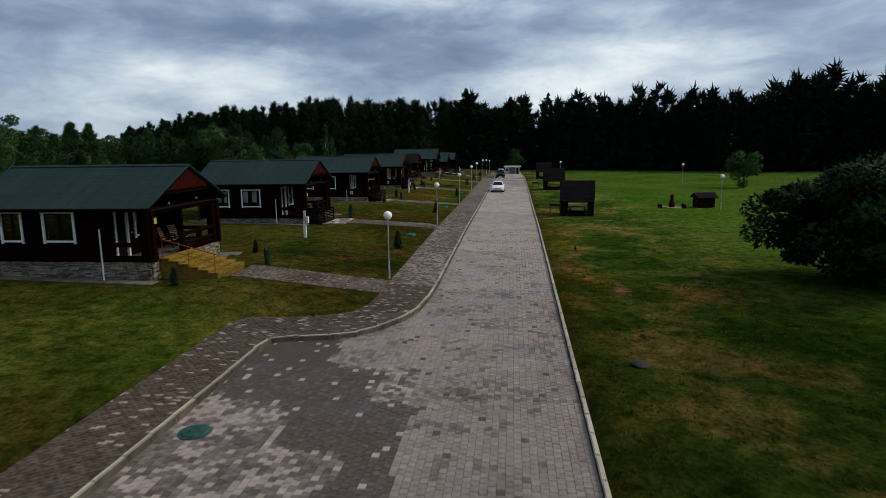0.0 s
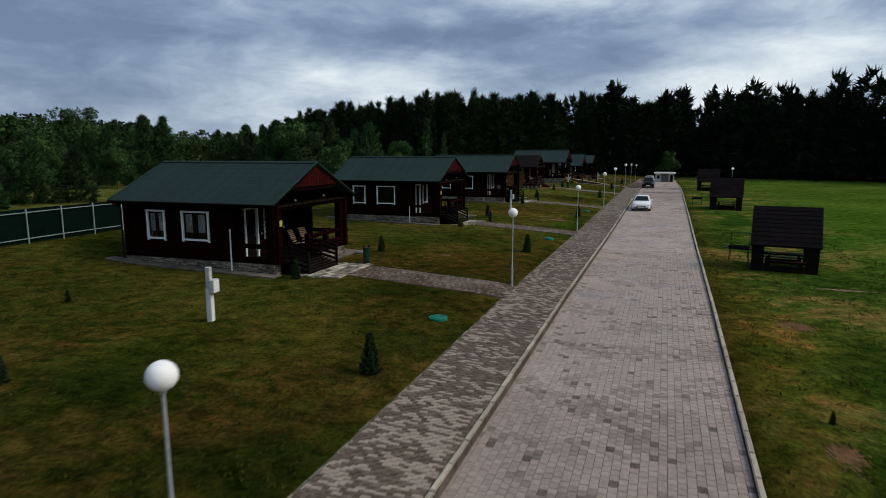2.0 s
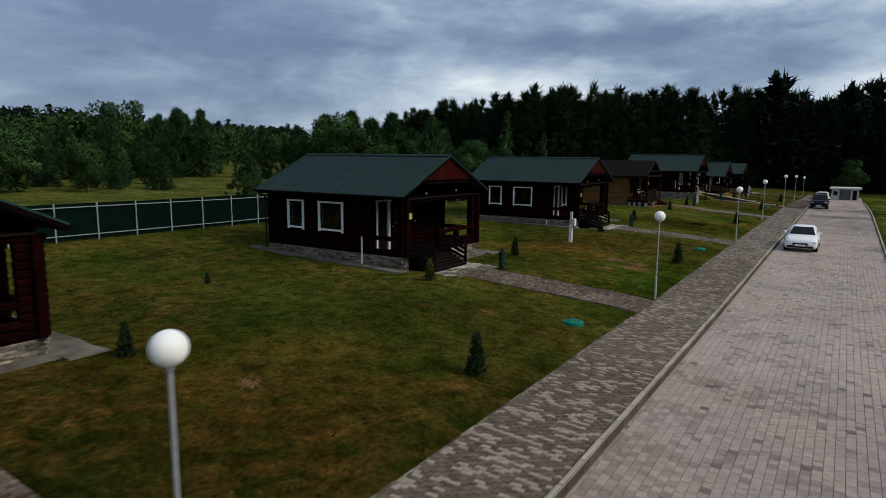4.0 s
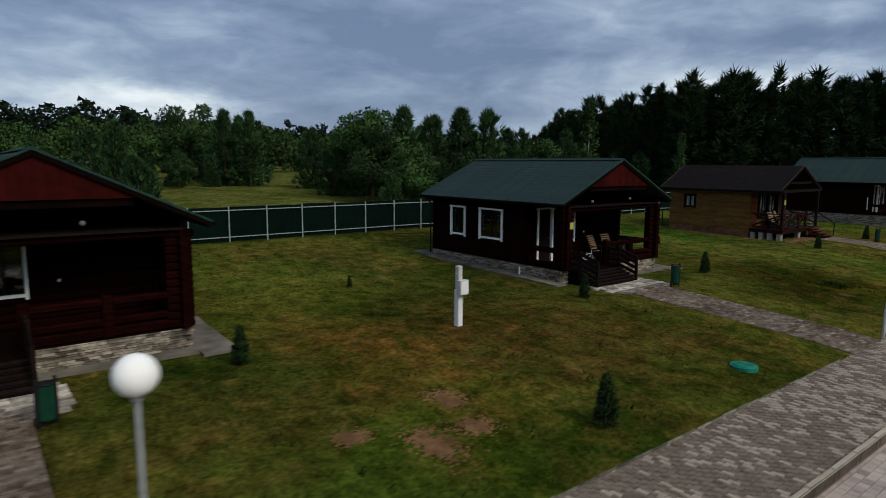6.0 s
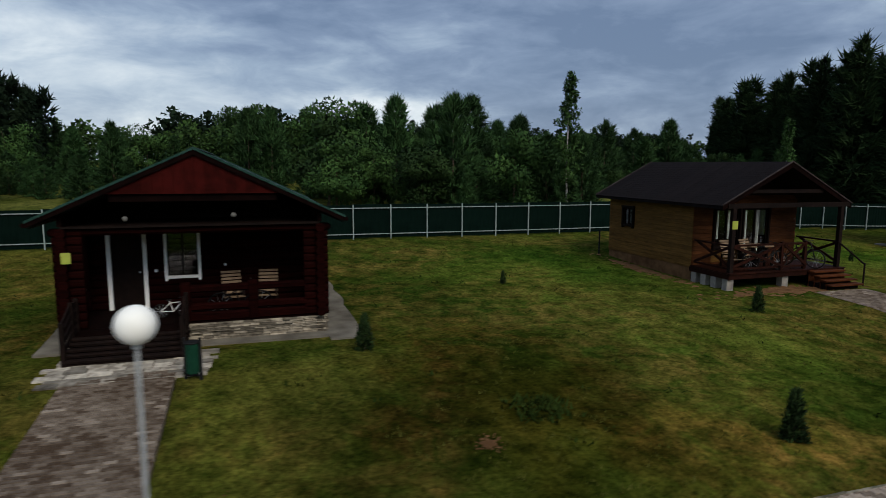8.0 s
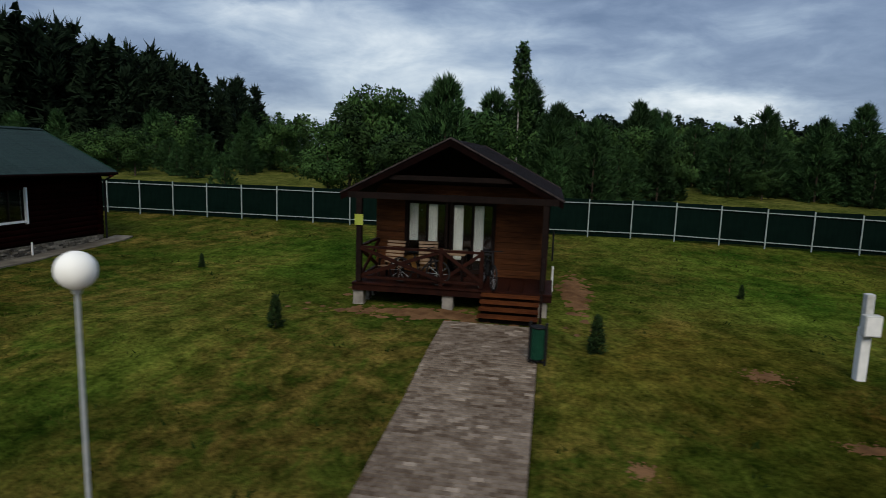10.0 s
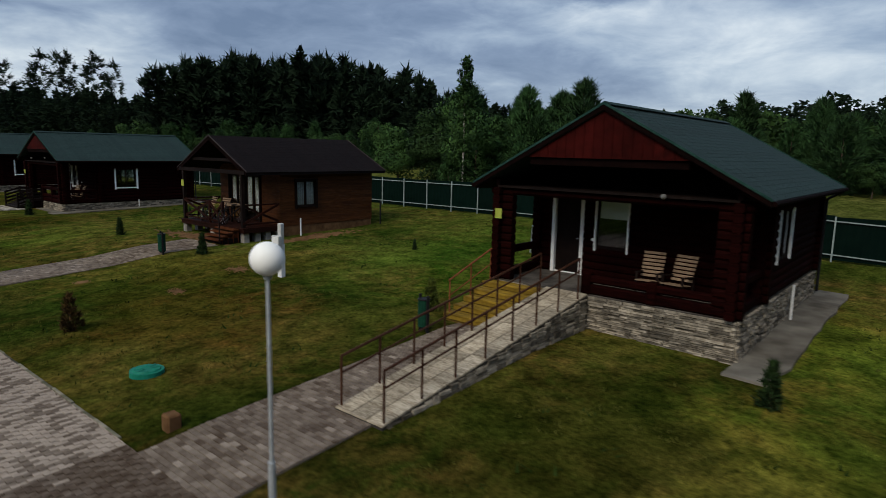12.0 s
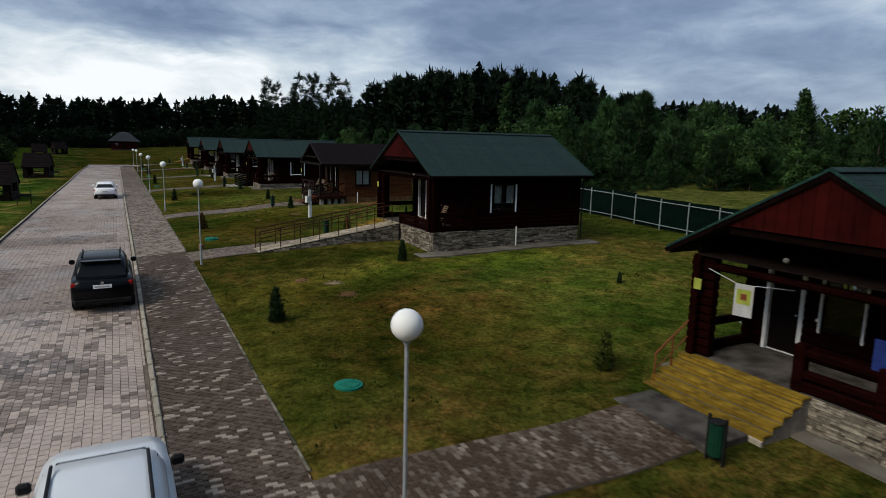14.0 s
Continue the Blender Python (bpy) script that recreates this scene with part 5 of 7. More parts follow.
    part("beam", boxes((XP - 0.21, XP - 0.05, -W - 0.3, W + 0.4, fl + 2.2, fl + 2.36)), "dark_wood", t)
    for p, q in (((XP - 0.13, -W), (XP - 0.13, -0.15)), ((XP - 0.13, -0.15), (XP - 0.13, 0.9)), ((XF + 0.15, -W), (XP - 0.13, -W)), ((XF + 0.15, W + 0.1), (XP - 0.13, W + 0.1))):
        r = part("deck_rail", bar(bar(bmesh.new(), (*p, fl + 0.92), (*q, fl + 0.92), 0.09, 0.06), (*p, fl + 0.12), (*q, fl + 0.12), 0.07, 0.06), "redwood", t)
        part("cross_brace", bar(bmesh.new(), (*p, fl + 0.14), (*q, fl + 0.9), 0.05, 0.09), "redwood", r)
        part("cross_brace", bar(bmesh.new(), (p[0] + 0.055, p[1] + 0.055, fl + 0.9), (q[0] + 0.055, q[1] + 0.055, fl + 0.14), 0.05, 0.09), "redwood", r)
        part("rail_post", boxes((q[0] - 0.05, q[0] + 0.05, q[1] - 0.05, q[1] + 0.05, fl, fl + 1.0)), "redwood", r)
    s = part("stair", boxes((XP + 0.05, XP + 0.85, 1.0, 2.35, -0.1, 0.08)), "dark_wood", t)
    for i in range(4):
        part("step_board", boxes((XP + 0.04 + i * 0.24, XP + 0.30 + i * 0.24, 0.95, 2.4, fl * (3.6 - i) / 4.2 - 0.03, fl * (3.6 - i) / 4.2 + 0.02)), "orange", s)
        part("riser", boxes((XP + 0.04 + i * 0.24, XP + 0.06 + i * 0.24, 0.97, 2.38, -0.1, fl * (3.6 - i) / 4.2 - 0.03)), "orange", s)
    part("handrail", tube(tube(bmesh.new(), (XP - 0.1, 2.45, fl + 0.9), (XP + 0.95, 2.45, 0.75), 0.03), (XP + 0.95, 2.45, 0.0), (XP + 0.95, 2.45, 0.8), 0.03), "dark_wood", t)
    for sgn in (-1, 1):
        roof_side(t, "roof", XB - 0.55, XP - 0.1, 0, zr, sgn * E, ze, "brown_roof", 20)
        for xx in (XP - 0.1, XB - 0.585):
            part("barge_board", prism(bmesh.new(), [(0, zr + 0.01), (sgn * (E + 0.02), ze + 0.01), (sgn * (E + 0.02), ze - 0.03), (0, zr - 0.03)], "x", xx, xx + 0.035), "verge", t)
        part("fascia", prism(bmesh.new(), [(0, zr - 0.06), (sgn * E, ze - 0.06), (sgn * E, ze - 0.2), (0, zr - 0.22)], "x", XP - 0.13, XP - 0.08), "fascia", t)
        part("downpipe", tube(bmesh.new(), (XB - 0.4, sgn * (W + 0.35), 0.05), (XB - 0.4, sgn * (W + 0.35), fl + 0.75), 0.035), "black", t)
    k = (zr - ze) / E
    for gx in (XF + 0.02, XB):
        half = (zr - 0.18 - top) / k
        g_ = part("gable", prism(bmesh.new(), [(-half, top), (half, top), (0, zr - 0.18)], "x", gx - 0.04, gx), "dark_wood", t)
    hf = (zr - 0.24 - (fl + 2.75)) / k
    part("collar_beam", boxes((XP - 0.3, XP - 0.16, -hf, hf, fl + 2.7, fl + 2.82)), "dark_wood", t)
    part("wall_lamp", boxes((XF + 0.08, XF + 0.16, -0.32, -0.2, fl + 2.15, fl + 2.21)), "globe", t)
    part("sign_plate", boxes((XP - 0.05, XP - 0.03, -W - 0.1, -W + 0.12, fl + 1.5, fl + 1.78)), "sign_y", t, "small yellow-green plate")
    part("vent_pipe", tube(bmesh.new(), (0.9, W + 0.35, -0.1), (0.9, W + 0.35, 0.75), 0.035), "pole_white", t, "white plastic vent pipe")
    return t


H5Z = lie(-17.8, 103.55)
plank_cabin(-17.8, 103.55, H5Z, 1.50 - H5Z)
# bare earth and debris round the plank cabin's footing


def patch(x, y, rx, ry, material, label, n_=40, size=0.16):
    """Bare soil showing through the lawn: many low ragged lumps, thinning outwards."""
    bm = bmesh.new()
    for _ in range(n_):
        a, k = random.uniform(0, 6.28), abs(random.gauss(0, 0.5))
        px, py = x + rx * k * math.cos(a), y + ry * k * math.sin(a)
        r = size * random.uniform(0.4, 1.3) * (1.25 - 0.7 * k)
        z = lie(px, py) + 0.05 * noise.noise((px * 0.23, py * 0.23, 0))
        ring = [bm.verts.new((px + r * (1 + 0.45 * random.uniform(-1, 1)) * math.cos(b), py + r * (1 + 0.45 * random.uniform(-1, 1)) * math.sin(b), z - 0.012)) for b in np.linspace(0, 6.28, 9, endpoint=False)]
        top = bm.verts.new((px + random.uniform(-0.3, 0.3) * r, py + random.uniform(-0.3, 0.3) * r, z + 0.012 + 0.12 * r))
        for i in range(9):
            bm.faces.new((ring[i], ring[(i + 1) % 9], top))
    return solid("bare_earth", bm, material, label, "earth", "structure", True)


patch(-13.6, 103.0, 0.9, 3.4, "soil", "sandy bare earth beside the deck", 220, 0.2)
patch(-18.5, 100.7, 4.4, 0.45, "soil", "sandy bare earth along the footing", 150, 0.2)
patch(-17.0, 106.9, 4.2, 0.55, "soil", "sandy bare earth along the footing", 160, 0.2)
for px, py, a, b, mm in ((-7.95, 128.5, 0.42, 0.46, "earth"), (-7.5, 70.7, 0.8, 0.6, "soil"), (-6.15, 69.4, 1.1, 0.7, "soil"), (-7.15, 68.3, 0.5, 0.6, "soil"), (-6.3, 70.5, 0.6, 0.7, "soil"), (-7.95, 130.1, 0.5, 0.5, "soil"), (-7.0, 127.6, 0.4, 0.4, "soil"), (6.3, 42.1, 0.8, 0.9, "soil"), (5.5, 32.5, 0.5, 0.9, "soil"), (9.4, 49.1, 1.3, 0.3, "earth"), (-11.2, 110.4, 0.5, 0.6, "soil"), (-6.6, 89.3, 0.3, 0.3, "soil"), (-5.9, 84.9, 0.35, 0.4, "soil"), (-8.6, 49.0, 0.4, 0.4, "soil"), (-7.4, 107.6, 0.3, 0.3, "soil"), (-8.7, 111.2, 0.3, 0.5, "soil"), (6.6, 24.0, 0.5, 1.4, "soil")):
    patch(px, py, a, b, mm, "small bare patch of soil in the lawn", int(150 * a * b / 0.2) + 40, 0.062)


# ---- ramp to the raised cabin ----
M["ramp_stone"] = mat("beige_split_stone_slabs", (0.20, 0.162, 0.112), (0.47, 0.40, 0.30), 9, 0.85, 0.6, 30, stretch=(4, 1, 1), vary=0.3)
def ramp(y0, y1, x0, x1, z0, z1):
    t = thing("ramp", 0, 0, 0, 0, "long stone-sided ramp with brown steel handrails", "ramp")
    body = part("ramp_body", prism(bmesh.new(), [(x0, z0), (x1, z1), (x1, z1 - 1.4), (x0, z0 - 0.3)], "y", y0, y1), "mortar", t)
    n_ = 17
    for i in range(n_):
        a, b = x0 + (x1 - x0) * i / n_, x0 + (x1 - x0) * (i + 1) / n_
        za, zb = z0 + (z1 - z0) * i / n_, z0 + (z1 - z0) * (i + 1) / n_
        for k in range(3):
            p, q = y0 + (y1 - y0) * k / 3 + 0.012, y0 + (y1 - y0) * (k + 1) / 3 - 0.012
            bm = prism(bmesh.new(), [(a - 0.012, za + 0.002), (b + 0.012, zb + 0.002), (b + 0.012, zb + 0.032), (a - 0.012, za + 0.032)], "y", p, q)
            part("slab", bm, "ramp_stone", body)
    for yy in (y0 + 0.06, y1 - 0.06):
        r = part("handrail", tube(tube(bmesh.new(), (x0 - 0.1, yy, z0 + 0.92), (x1 + 0.4, yy, z1 + 0.92), 0.026), (x0 - 0.1, yy, z0 + 0.62), (x1 + 0.4, yy, z1 + 0.62), 0.02), "brown_rail", t, "brown steel handrail")
        for i in range(8):
            k = i / 7
            xx = x0 - 0.1 + (x1 + 0.4 - x0 + 0.1) * k
            zz = z0 + (z1 - z0) * k
            part("baluster", tube(bmesh.new(), (xx, yy, zz - 0.05), (xx, yy, zz + 0.92), 0.022), "brown_rail", r)
    bm = bmesh.new()
    a = x0 - 0.1
    while a > x1 + 0.1:
        w = random.uniform(0.16, 0.4)
        zt, z = z0 + (z1 - z0) * (a - w - x0) / (x1 - x0) - 0.005, z0 - 0.35
        zt = min(zt, z0 + (z1 - z0) * (a - x0) / (x1 - x0) - 0.005)
        while z < zt - 0.02:
            h = min(random.uniform(0.04, 0.09), zt - z)
            box(bm, a - w + 0.008, a - 0.008, y1, y1 + random.uniform(0.015, 0.05), z + 0.005, z + h - 0.005)
            z += h
        a -= w
    tagged(part("slate_facing", bm, "slate", t), kind="stuff")
    return t


ramp(121.0, 122.15, -6.55, -13.35, lie(-6.5, 121) + 0.04, 1.52)


# ---- fence along the back ----
def fence():
    t = thing("fence", 0, 0, 0, 0, "long dark green sheet-metal fence with pale posts", "fence")
    S, x = 1.912, -27.9
    panel = mesh_of(prism(bmesh.new(), [(S * i / 16, 0.018 * (i % 2)) for i in range(17)] + [(S * i / 16, 0.018 * (i % 2) - 0.006) for i in range(16, -1, -1)], "z", 0.03, 1.70), "panel", M["fence_green"])
    post = mesh_of(boxes((-0.027, 0.027, -0.027, 0.027, -0.3, 1.72)), "post", M["fence_rail"])
    rail = mesh_of(boxes((0, S, -0.02, 0.02, -0.02, 0.02)), "rail", M["fence_rail"])
    for i in range(70):
        y = 23.7 + i * S
        z, z2 = lie(x, y) + 0.02, lie(x, y + S) + 0.02
        a = math.degrees(math.atan2(z2 - z, S))
        piece("post", post, t, pose(x + 0.07, y, z))
        piece("panel", panel, t, pose(x, y, z + random.uniform(-0.02, 0.03), 0, 0, 90))
        for h in (0.24, 1.54):
            piece("rail", rail, t, pose(x + 0.055, y, z + h, 0, -a, 90))
    return t


fence()


# ---- lamps, posts, bins, covers ----
def street_lamp(x, y, h=3.35, z=None):
    t = thing("street_lamp", x, y, z, 0, "white globe lamp on a slim grey steel pole", "lamp", "globe lamps")
    part("pole", tube(tube(bmesh.new(), (0, 0, -0.3), (0, 0, 0.85), 0.048, 0.044, 12), (0, 0, 0.85), (0, 0, h - 0.16), 0.026, 0.023, 12), "steel", t)
    part("collar", tube(bmesh.new(), (0, 0, h - 0.24), (0, 0, h - 0.17), 0.04, 0.06, 14), "steel", t)
    g_ = part("globe", globe_bm(0.2, h), "globe", t, smooth=True)
    return t


for xx, yy, zz in ((-4.0, 25.0, 3.16), (-4.01, 44.31, 3.40), (-3.94, 64.3, 3.30), (-3.92, 84.41, 3.53), (-4.14, 101.41, 3.55), (-4.12, 122.75, 3.58), (-4.27, 143.0, 3.19), (-4.2, 162.0, 2.6)):
    street_lamp(xx, yy, zz - lie(xx, yy))
for xx, yy in ((21.8, 58.6), (27.8, 95.5), (11.0, 118.0)):
    t_ = street_lamp(xx, yy, 3.2)


def meter_post(x, y):
    t = thing("meter_post", x, y, None, random.uniform(-8, 8), "white concrete post with grey electric meter box", "post", "meter posts")
    part("shaft", boxes((-0.09, 0.09, -0.09, 0.09, -0.3, 1.05), bevel=0.012), "pole_white", t)
    part("cap_post", boxes((-0.075, 0.075, -0.075, 0.075, 1.05, 1.72), bevel=0.012), "pole_grey", t)
    b_ = part("meter_box", boxes((0.075, 0.25, -0.16, 0.16, 0.92, 1.34), bevel=0.015), "pole_grey", t)
    part("box_door", boxes((0.25, 0.258, -0.14, 0.14, 0.95, 1.31)), "pole_white", b_)
    return t


for xx, yy in ((-11.3, 34.4), (-11.2, 74.1), (-11.65, 112.25)):
    meter_post(xx, yy)
meter_post(-11.4, 152.5)


def litter_bin(x, y):
    t = thing("litter_bin", x, y, None, random.uniform(50, 110), "dark green metal litter bin on black posts beside the path", "bin", "litter bins")
    rim_ = [((0.135 if k % 4 < 3 else 0.124) * math.cos(2 * math.pi * k / 48), (0.135 if k % 4 < 3 else 0.124) * math.sin(2 * math.pi * k / 48)) for k in range(48)]
    part("ribbed_drum", prism(bmesh.new(), rim_, "z", 0.14, 0.76), "bin", t)
    part("liner", tube(bmesh.new(), (0, 0, 0.10), (0, 0, 0.79), 0.105, 0.12, 14), "black", t)
    part("rim", ring_bm((0, 0, 0.78), 0.135, 0.017, "z"), "black", t, smooth=True)
    for s in (-1, 1):
        part("post", boxes((s * 0.165 - 0.022, s * 0.165 + 0.022, -0.03, 0.03, -0.15, 0.88), bevel=0.006), "black", t)
        part("pivot", tube(bmesh.new(), (s * 0.12, 0, 0.6), (s * 0.165, 0, 0.6), 0.015), "black", t)
    part("crossbar", boxes((-0.15, 0.15, -0.02, 0.02, 0.06, 0.09)), "black", t)
    return t


for xx, yy in ((-9.9, 24.75), (-11.0, 44.6), (-10.4, 64.1), (-10.7, 84.35), (-10.75, 106.0), (-10.45, 119.5), (-10.62, 142.7)):
    litter_bin(xx, yy)


def cover(x, y, z=None, r=0.33, material="teal", label="round teal plastic inspection cover in the lawn"):
    t = thing("inspection_cover", x, y, z, random.uniform(0, 90), label, "cover", "inspection covers")
    bm = tube(bmesh.new(), (0, 0, -0.12), (0, 0, 0.07), r, r * 0.97, 24)
    tube(bm, (0, 0, 0.07), (0, 0, 0.095), r * 0.8, r * 0.75, 24)
    part("lid", bm, material, t)
    for a in range(8):
        part("rib", box(bmesh.new(), 0.08, r * 0.72, -0.015, 0.015, 0.094, 0.105, pose(0, 0, 0, 0, 0, a * 45)), material, t)
    return t


for xx, yy in ((-5.1, 38.15), (-5.0, 58.6), (-4.95, 78.05), (-5.3, 116.75), (-5.55, 137.1)):
    cover(xx, yy)
cover(-5.6, 9.5, road_z(9.5) - 0.05, 0.4, "faded_teal", "faded grey-green inspection cover in the paving")
rock = bmesh.new()
bmesh.ops.create_icosphere(rock, subdivisions=3, radius=0.28)
for v in rock.verts:
    v.co *= 1 + 0.25 * noise.noise(v.co * 4)
    v.co.z *= 0.35
solid("stone", rock, "mortar", "grey boulder half sunk in the grass", "stone", smooth=True, m=pose(5.6, 14.5, lie(5.6, 14.5) + 0.03))
b_ = thing("marker_block", -4.5, 119.4, None, 0, "small brown weathered block beside the path", "block")
part("block", boxes((-0.12, 0.12, -0.12, 0.12, -0.1, 0.28), bevel=0.03), "soil", b_)

# ---- porch furniture and bicycles ----
for cy, fl_ in ((44.3, 1.17), (84.37, 1.17), (122.4, 1.53)):
    for k, dy in enumerate((0.75, 1.65) if cy < 120 else (0.75, 1.42)):
        lounge_chair(-14.9 if cy < 120 else -14.5, cy + dy, fl_, 8 - 14 * k, "pale slatted wooden armchair on the porch")
lounge_chair(-15.0, 25.0, 1.6, 10, "pale slatted wooden armchair on the porch")
lounge_chair(-15.0, 25.95, 1.6, -12, "pale slatted wooden armchair on the porch")
lounge_chair(-14.8, 101.9, 1.50, -5, "pale slatted wooden armchair on the deck")
lounge_chair(-14.9, 102.9, 1.50, 10, "pale slatted wooden armchair on the deck")
bicycle(-14.3, 83.65, 1.17, 85, 0.58, "pole_white", "small white bicycle on the porch")
bicycle(-14.1, 85.3, 1.17, 95, 1.0, "black", "dark bicycle behind the porch rail")
bicycle(-14.3, 102.8, 1.50, 80, 1.05, "black", "dark bicycle leaning at the deck rail")
bicycle(-14.5, 104.6, 1.50, 20, 1.05, "black", "dark bicycle standing on the deck")
tb = thing("deck_table", -15.3, 103.4, 1.50, 0, "small wooden table on the deck", "table")
part("tabletop", boxes((-0.4, 0.4, -0.5, 0.5, 0.70, 0.74), bevel=0.01), "lounge", tb)
for sx in (-0.33, 0.33):
    for sy in (-0.43, 0.43):
        part("leg", boxes((sx - 0.03, sx + 0.03, sy - 0.03, sy + 0.03, 0, 0.70)), "dark_wood", tb)
bucket = thing("bucket", -14.3, 82.75, 1.17, 0, "small dull red bucket on the porch", "bucket")
part("shell", tube(bmesh.new(), (0, 0, 0), (0, 0, 0.2), 0.09, 0.12, 14), "gable", bucket)

# ---- poster hung between the porch pier and the beam of the last cabin ----
po = thing("poster", -13.45, 140.92, 2.06, 12, "printed white and yellow poster hung on cords in the porch", "poster")
part("sheet", boxes((-0.005, 0.005, -0.21, 0.21, -0.34, 0.4)), "paper", po)
part("printed_picture", boxes((0.006, 0.009, -0.16, 0.16, -0.06, 0.28)), "sign_y", po)
part("printed_mark", boxes((0.010, 0.012, -0.07, 0.07, 0.04, 0.18)), "rust", po)
for i in range(3):
    part("text_bar", boxes((0.006, 0.009, -0.15, 0.15, -0.14 - 0.06 * i, -0.11 - 0.06 * i)), "pole_grey", po)
part("cord", tube(tube(bmesh.new(), (0, 0.21, 0.4), (-0.1, 1.0, 0.44), 0.007), (0, -0.21, 0.4), (0.0, -0.85, 0.62), 0.007), "pole_white", po)
flag = thing("blue_cloth", -13.45, 143.98, 1.68, 0, "dark blue cloth hanging in the porch", "cloth")
M["blue"] = mat("dark_blue_cloth", (0.01, 0.02, 0.10), (0.02, 0.035, 0.16), 6, 0.8, 0.2, 20)
part("cloth", boxes((-0.01, 0.01, -0.3, 0.3, -0.35, 0.35)), "blue", flag)


# ---- cars; local y is the length, front at -y ----
def loft(rows, seg=10):
    """A skin through rounded sections: rows of (y, half width, z low, z high, top half width)."""
    bm = bmesh.new()
    rings = []
    for y, w, lo, hi, wt in rows:
        r = min(0.12, (hi - lo) * 0.35)
        pts = [(-w * 0.92, lo), (w * 0.92, lo), (w, lo + r), (w, lo + (hi - lo) * 0.55), (wt + (w - wt) * 0.35, hi - r * 0.5), (wt * 0.8, hi), (-wt * 0.8, hi), (-(wt + (w - wt) * 0.35), hi - r * 0.5), (-w, lo + (hi - lo) * 0.55), (-w, lo + r)]
        rings.append([bm.verts.new((x, y, z)) for x, z in pts])
    for a, b in zip(rings, rings[1:]):
        for i in range(len(a)):
            j = (i + 1) % len(a)
            bm.faces.new((a[i], a[j], b[j], b[i]))
    bm.faces.new(rings[0][::-1]), bm.faces.new(rings[-1])
    bmesh.ops.recalc_face_normals(bm, faces=bm.faces[:])
    return bm


def car(name, x, y, paint, label, suv=False, turn=0):
    t = thing(name, x, y, road_z(y) + 0.003, turn, label, "car", "parked cars")
    if suv:
        L, W, wb, R, belt, roof = 4.54, 0.90, 2.70, 0.35, 1.02, 1.68
        low = [(-2.27, 0.72, 0.36, 0.78, 0.62), (-2.18, 0.83, 0.27, 0.92, 0.74), (-1.7, 0.90, 0.25, 1.01, 0.80), (-1.0, 0.91, 0.25, 1.06, 0.84), (0.3, 0.91, 0.25, 1.06, 0.84), (1.5, 0.92, 0.27, 1.08, 0.84), (2.1, 0.88, 0.30, 1.06, 0.80), (2.27, 0.78, 0.38, 0.98, 0.70)]
        cab = [(-1.05, 0.78, 1.0, 1.05, 0.74), (-0.35, 0.76, 1.0, 1.58, 0.60), (0.2, 0.76, 1.0, 1.67, 0.60), (1.2, 0.76, 1.0, 1.65, 0.60), (1.75, 0.74, 1.0, 1.56, 0.58), (2.08, 0.70, 1.0, 1.10, 0.62)]
        side = ((-0.75, 1.1), (-0.3, 1.5), (1.1, 1.54), (1.62, 1.40), (1.75, 1.12))
        ws, rs = ((-1.02, 1.09), (-0.38, 1.565)), ((2.07, 1.13), (1.79, 1.53))
    else:
        L, W, wb, R, belt, roof = 4.7, 0.91, 2.82, 0.33, 0.9, 1.43
        low = [(-2.35, 0.70, 0.30, 0.62, 0.60), (-2.25, 0.84, 0.22, 0.74, 0.74), (-1.7, 0.90, 0.20, 0.86, 0.80), (-0.95, 0.91, 0.20, 0.93, 0.82), (0.4, 0.91, 0.20, 0.93, 0.82), (1.5, 0.91, 0.22, 0.96, 0.82), (2.15, 0.87, 0.26, 0.94, 0.78), (2.35, 0.76, 0.34, 0.88, 0.68)]
        cab = [(-1.0, 0.76, 0.88, 0.93, 0.72), (-0.2, 0.73, 0.88, 1.36, 0.57), (0.3, 0.73, 0.88, 1.43, 0.57), (0.9, 0.72, 0.88, 1.41, 0.56), (1.35, 0.71, 0.88, 1.27, 0.56), (1.85, 0.70, 0.88, 0.97, 0.64)]
        side = ((-0.7, 0.97), (-0.15, 1.29), (0.85, 1.33), (1.3, 1.18), (1.55, 0.98))
        ws, rs = ((-0.97, 0.96), (-0.24, 1.345)), ((1.83, 1.0), (1.39, 1.25))
    body = part("body", loft(low), paint, t, smooth=True)
    part("cabin", loft(cab), paint, t, smooth=True)
    for nm, (a, b) in (("windscreen", ws), ("rear_window", rs)):
        bm = bmesh.new()
        o = -0.012 if nm == "windscreen" else 0.012
        wa, wb_ = 0.70, 0.53
        vs = [bm.verts.new(p) for p in ((-wa, a[0] + o, a[1]), (wa, a[0] + o, a[1]), (wb_, b[0] + o, b[1] + 0.012), (-wb_, b[0] + o, b[1] + 0.012))]
        f_ = bm.faces.new(vs)
        r_ = bmesh.ops.extrude_face_region(bm, geom=[f_])
        bmesh.ops.translate(bm, vec=(0, -o * 1.5, -0.015), verts=[v for v in r_["geom"] if isinstance(v, bmesh.types.BMVert)])
        bmesh.ops.recalc_face_normals(bm, faces=bm.faces[:])
        part(nm, bm, "car_glass", t)
    for s in (-1, 1):
        lo_w, hi_w = (0.775, 0.655) if suv else (0.745, 0.625)
        bm = bmesh.new()
        zb, zt = side[0][1], side[2][1]
        pts = [(s * (lo_w + (hi_w - lo_w) * (z - zb) / (zt - zb) + 0.012), yy, z) for yy, z in side]
        f_ = bm.faces.new([bm.verts.new(p) for p in pts])
        r_ = bmesh.ops.extrude_face_region(bm, geom=[f_])
        bmesh.ops.translate(bm, vec=(-s * 0.02, 0, 0), verts=[v for v in r_["geom"] if isinstance(v, bmesh.types.BMVert)])
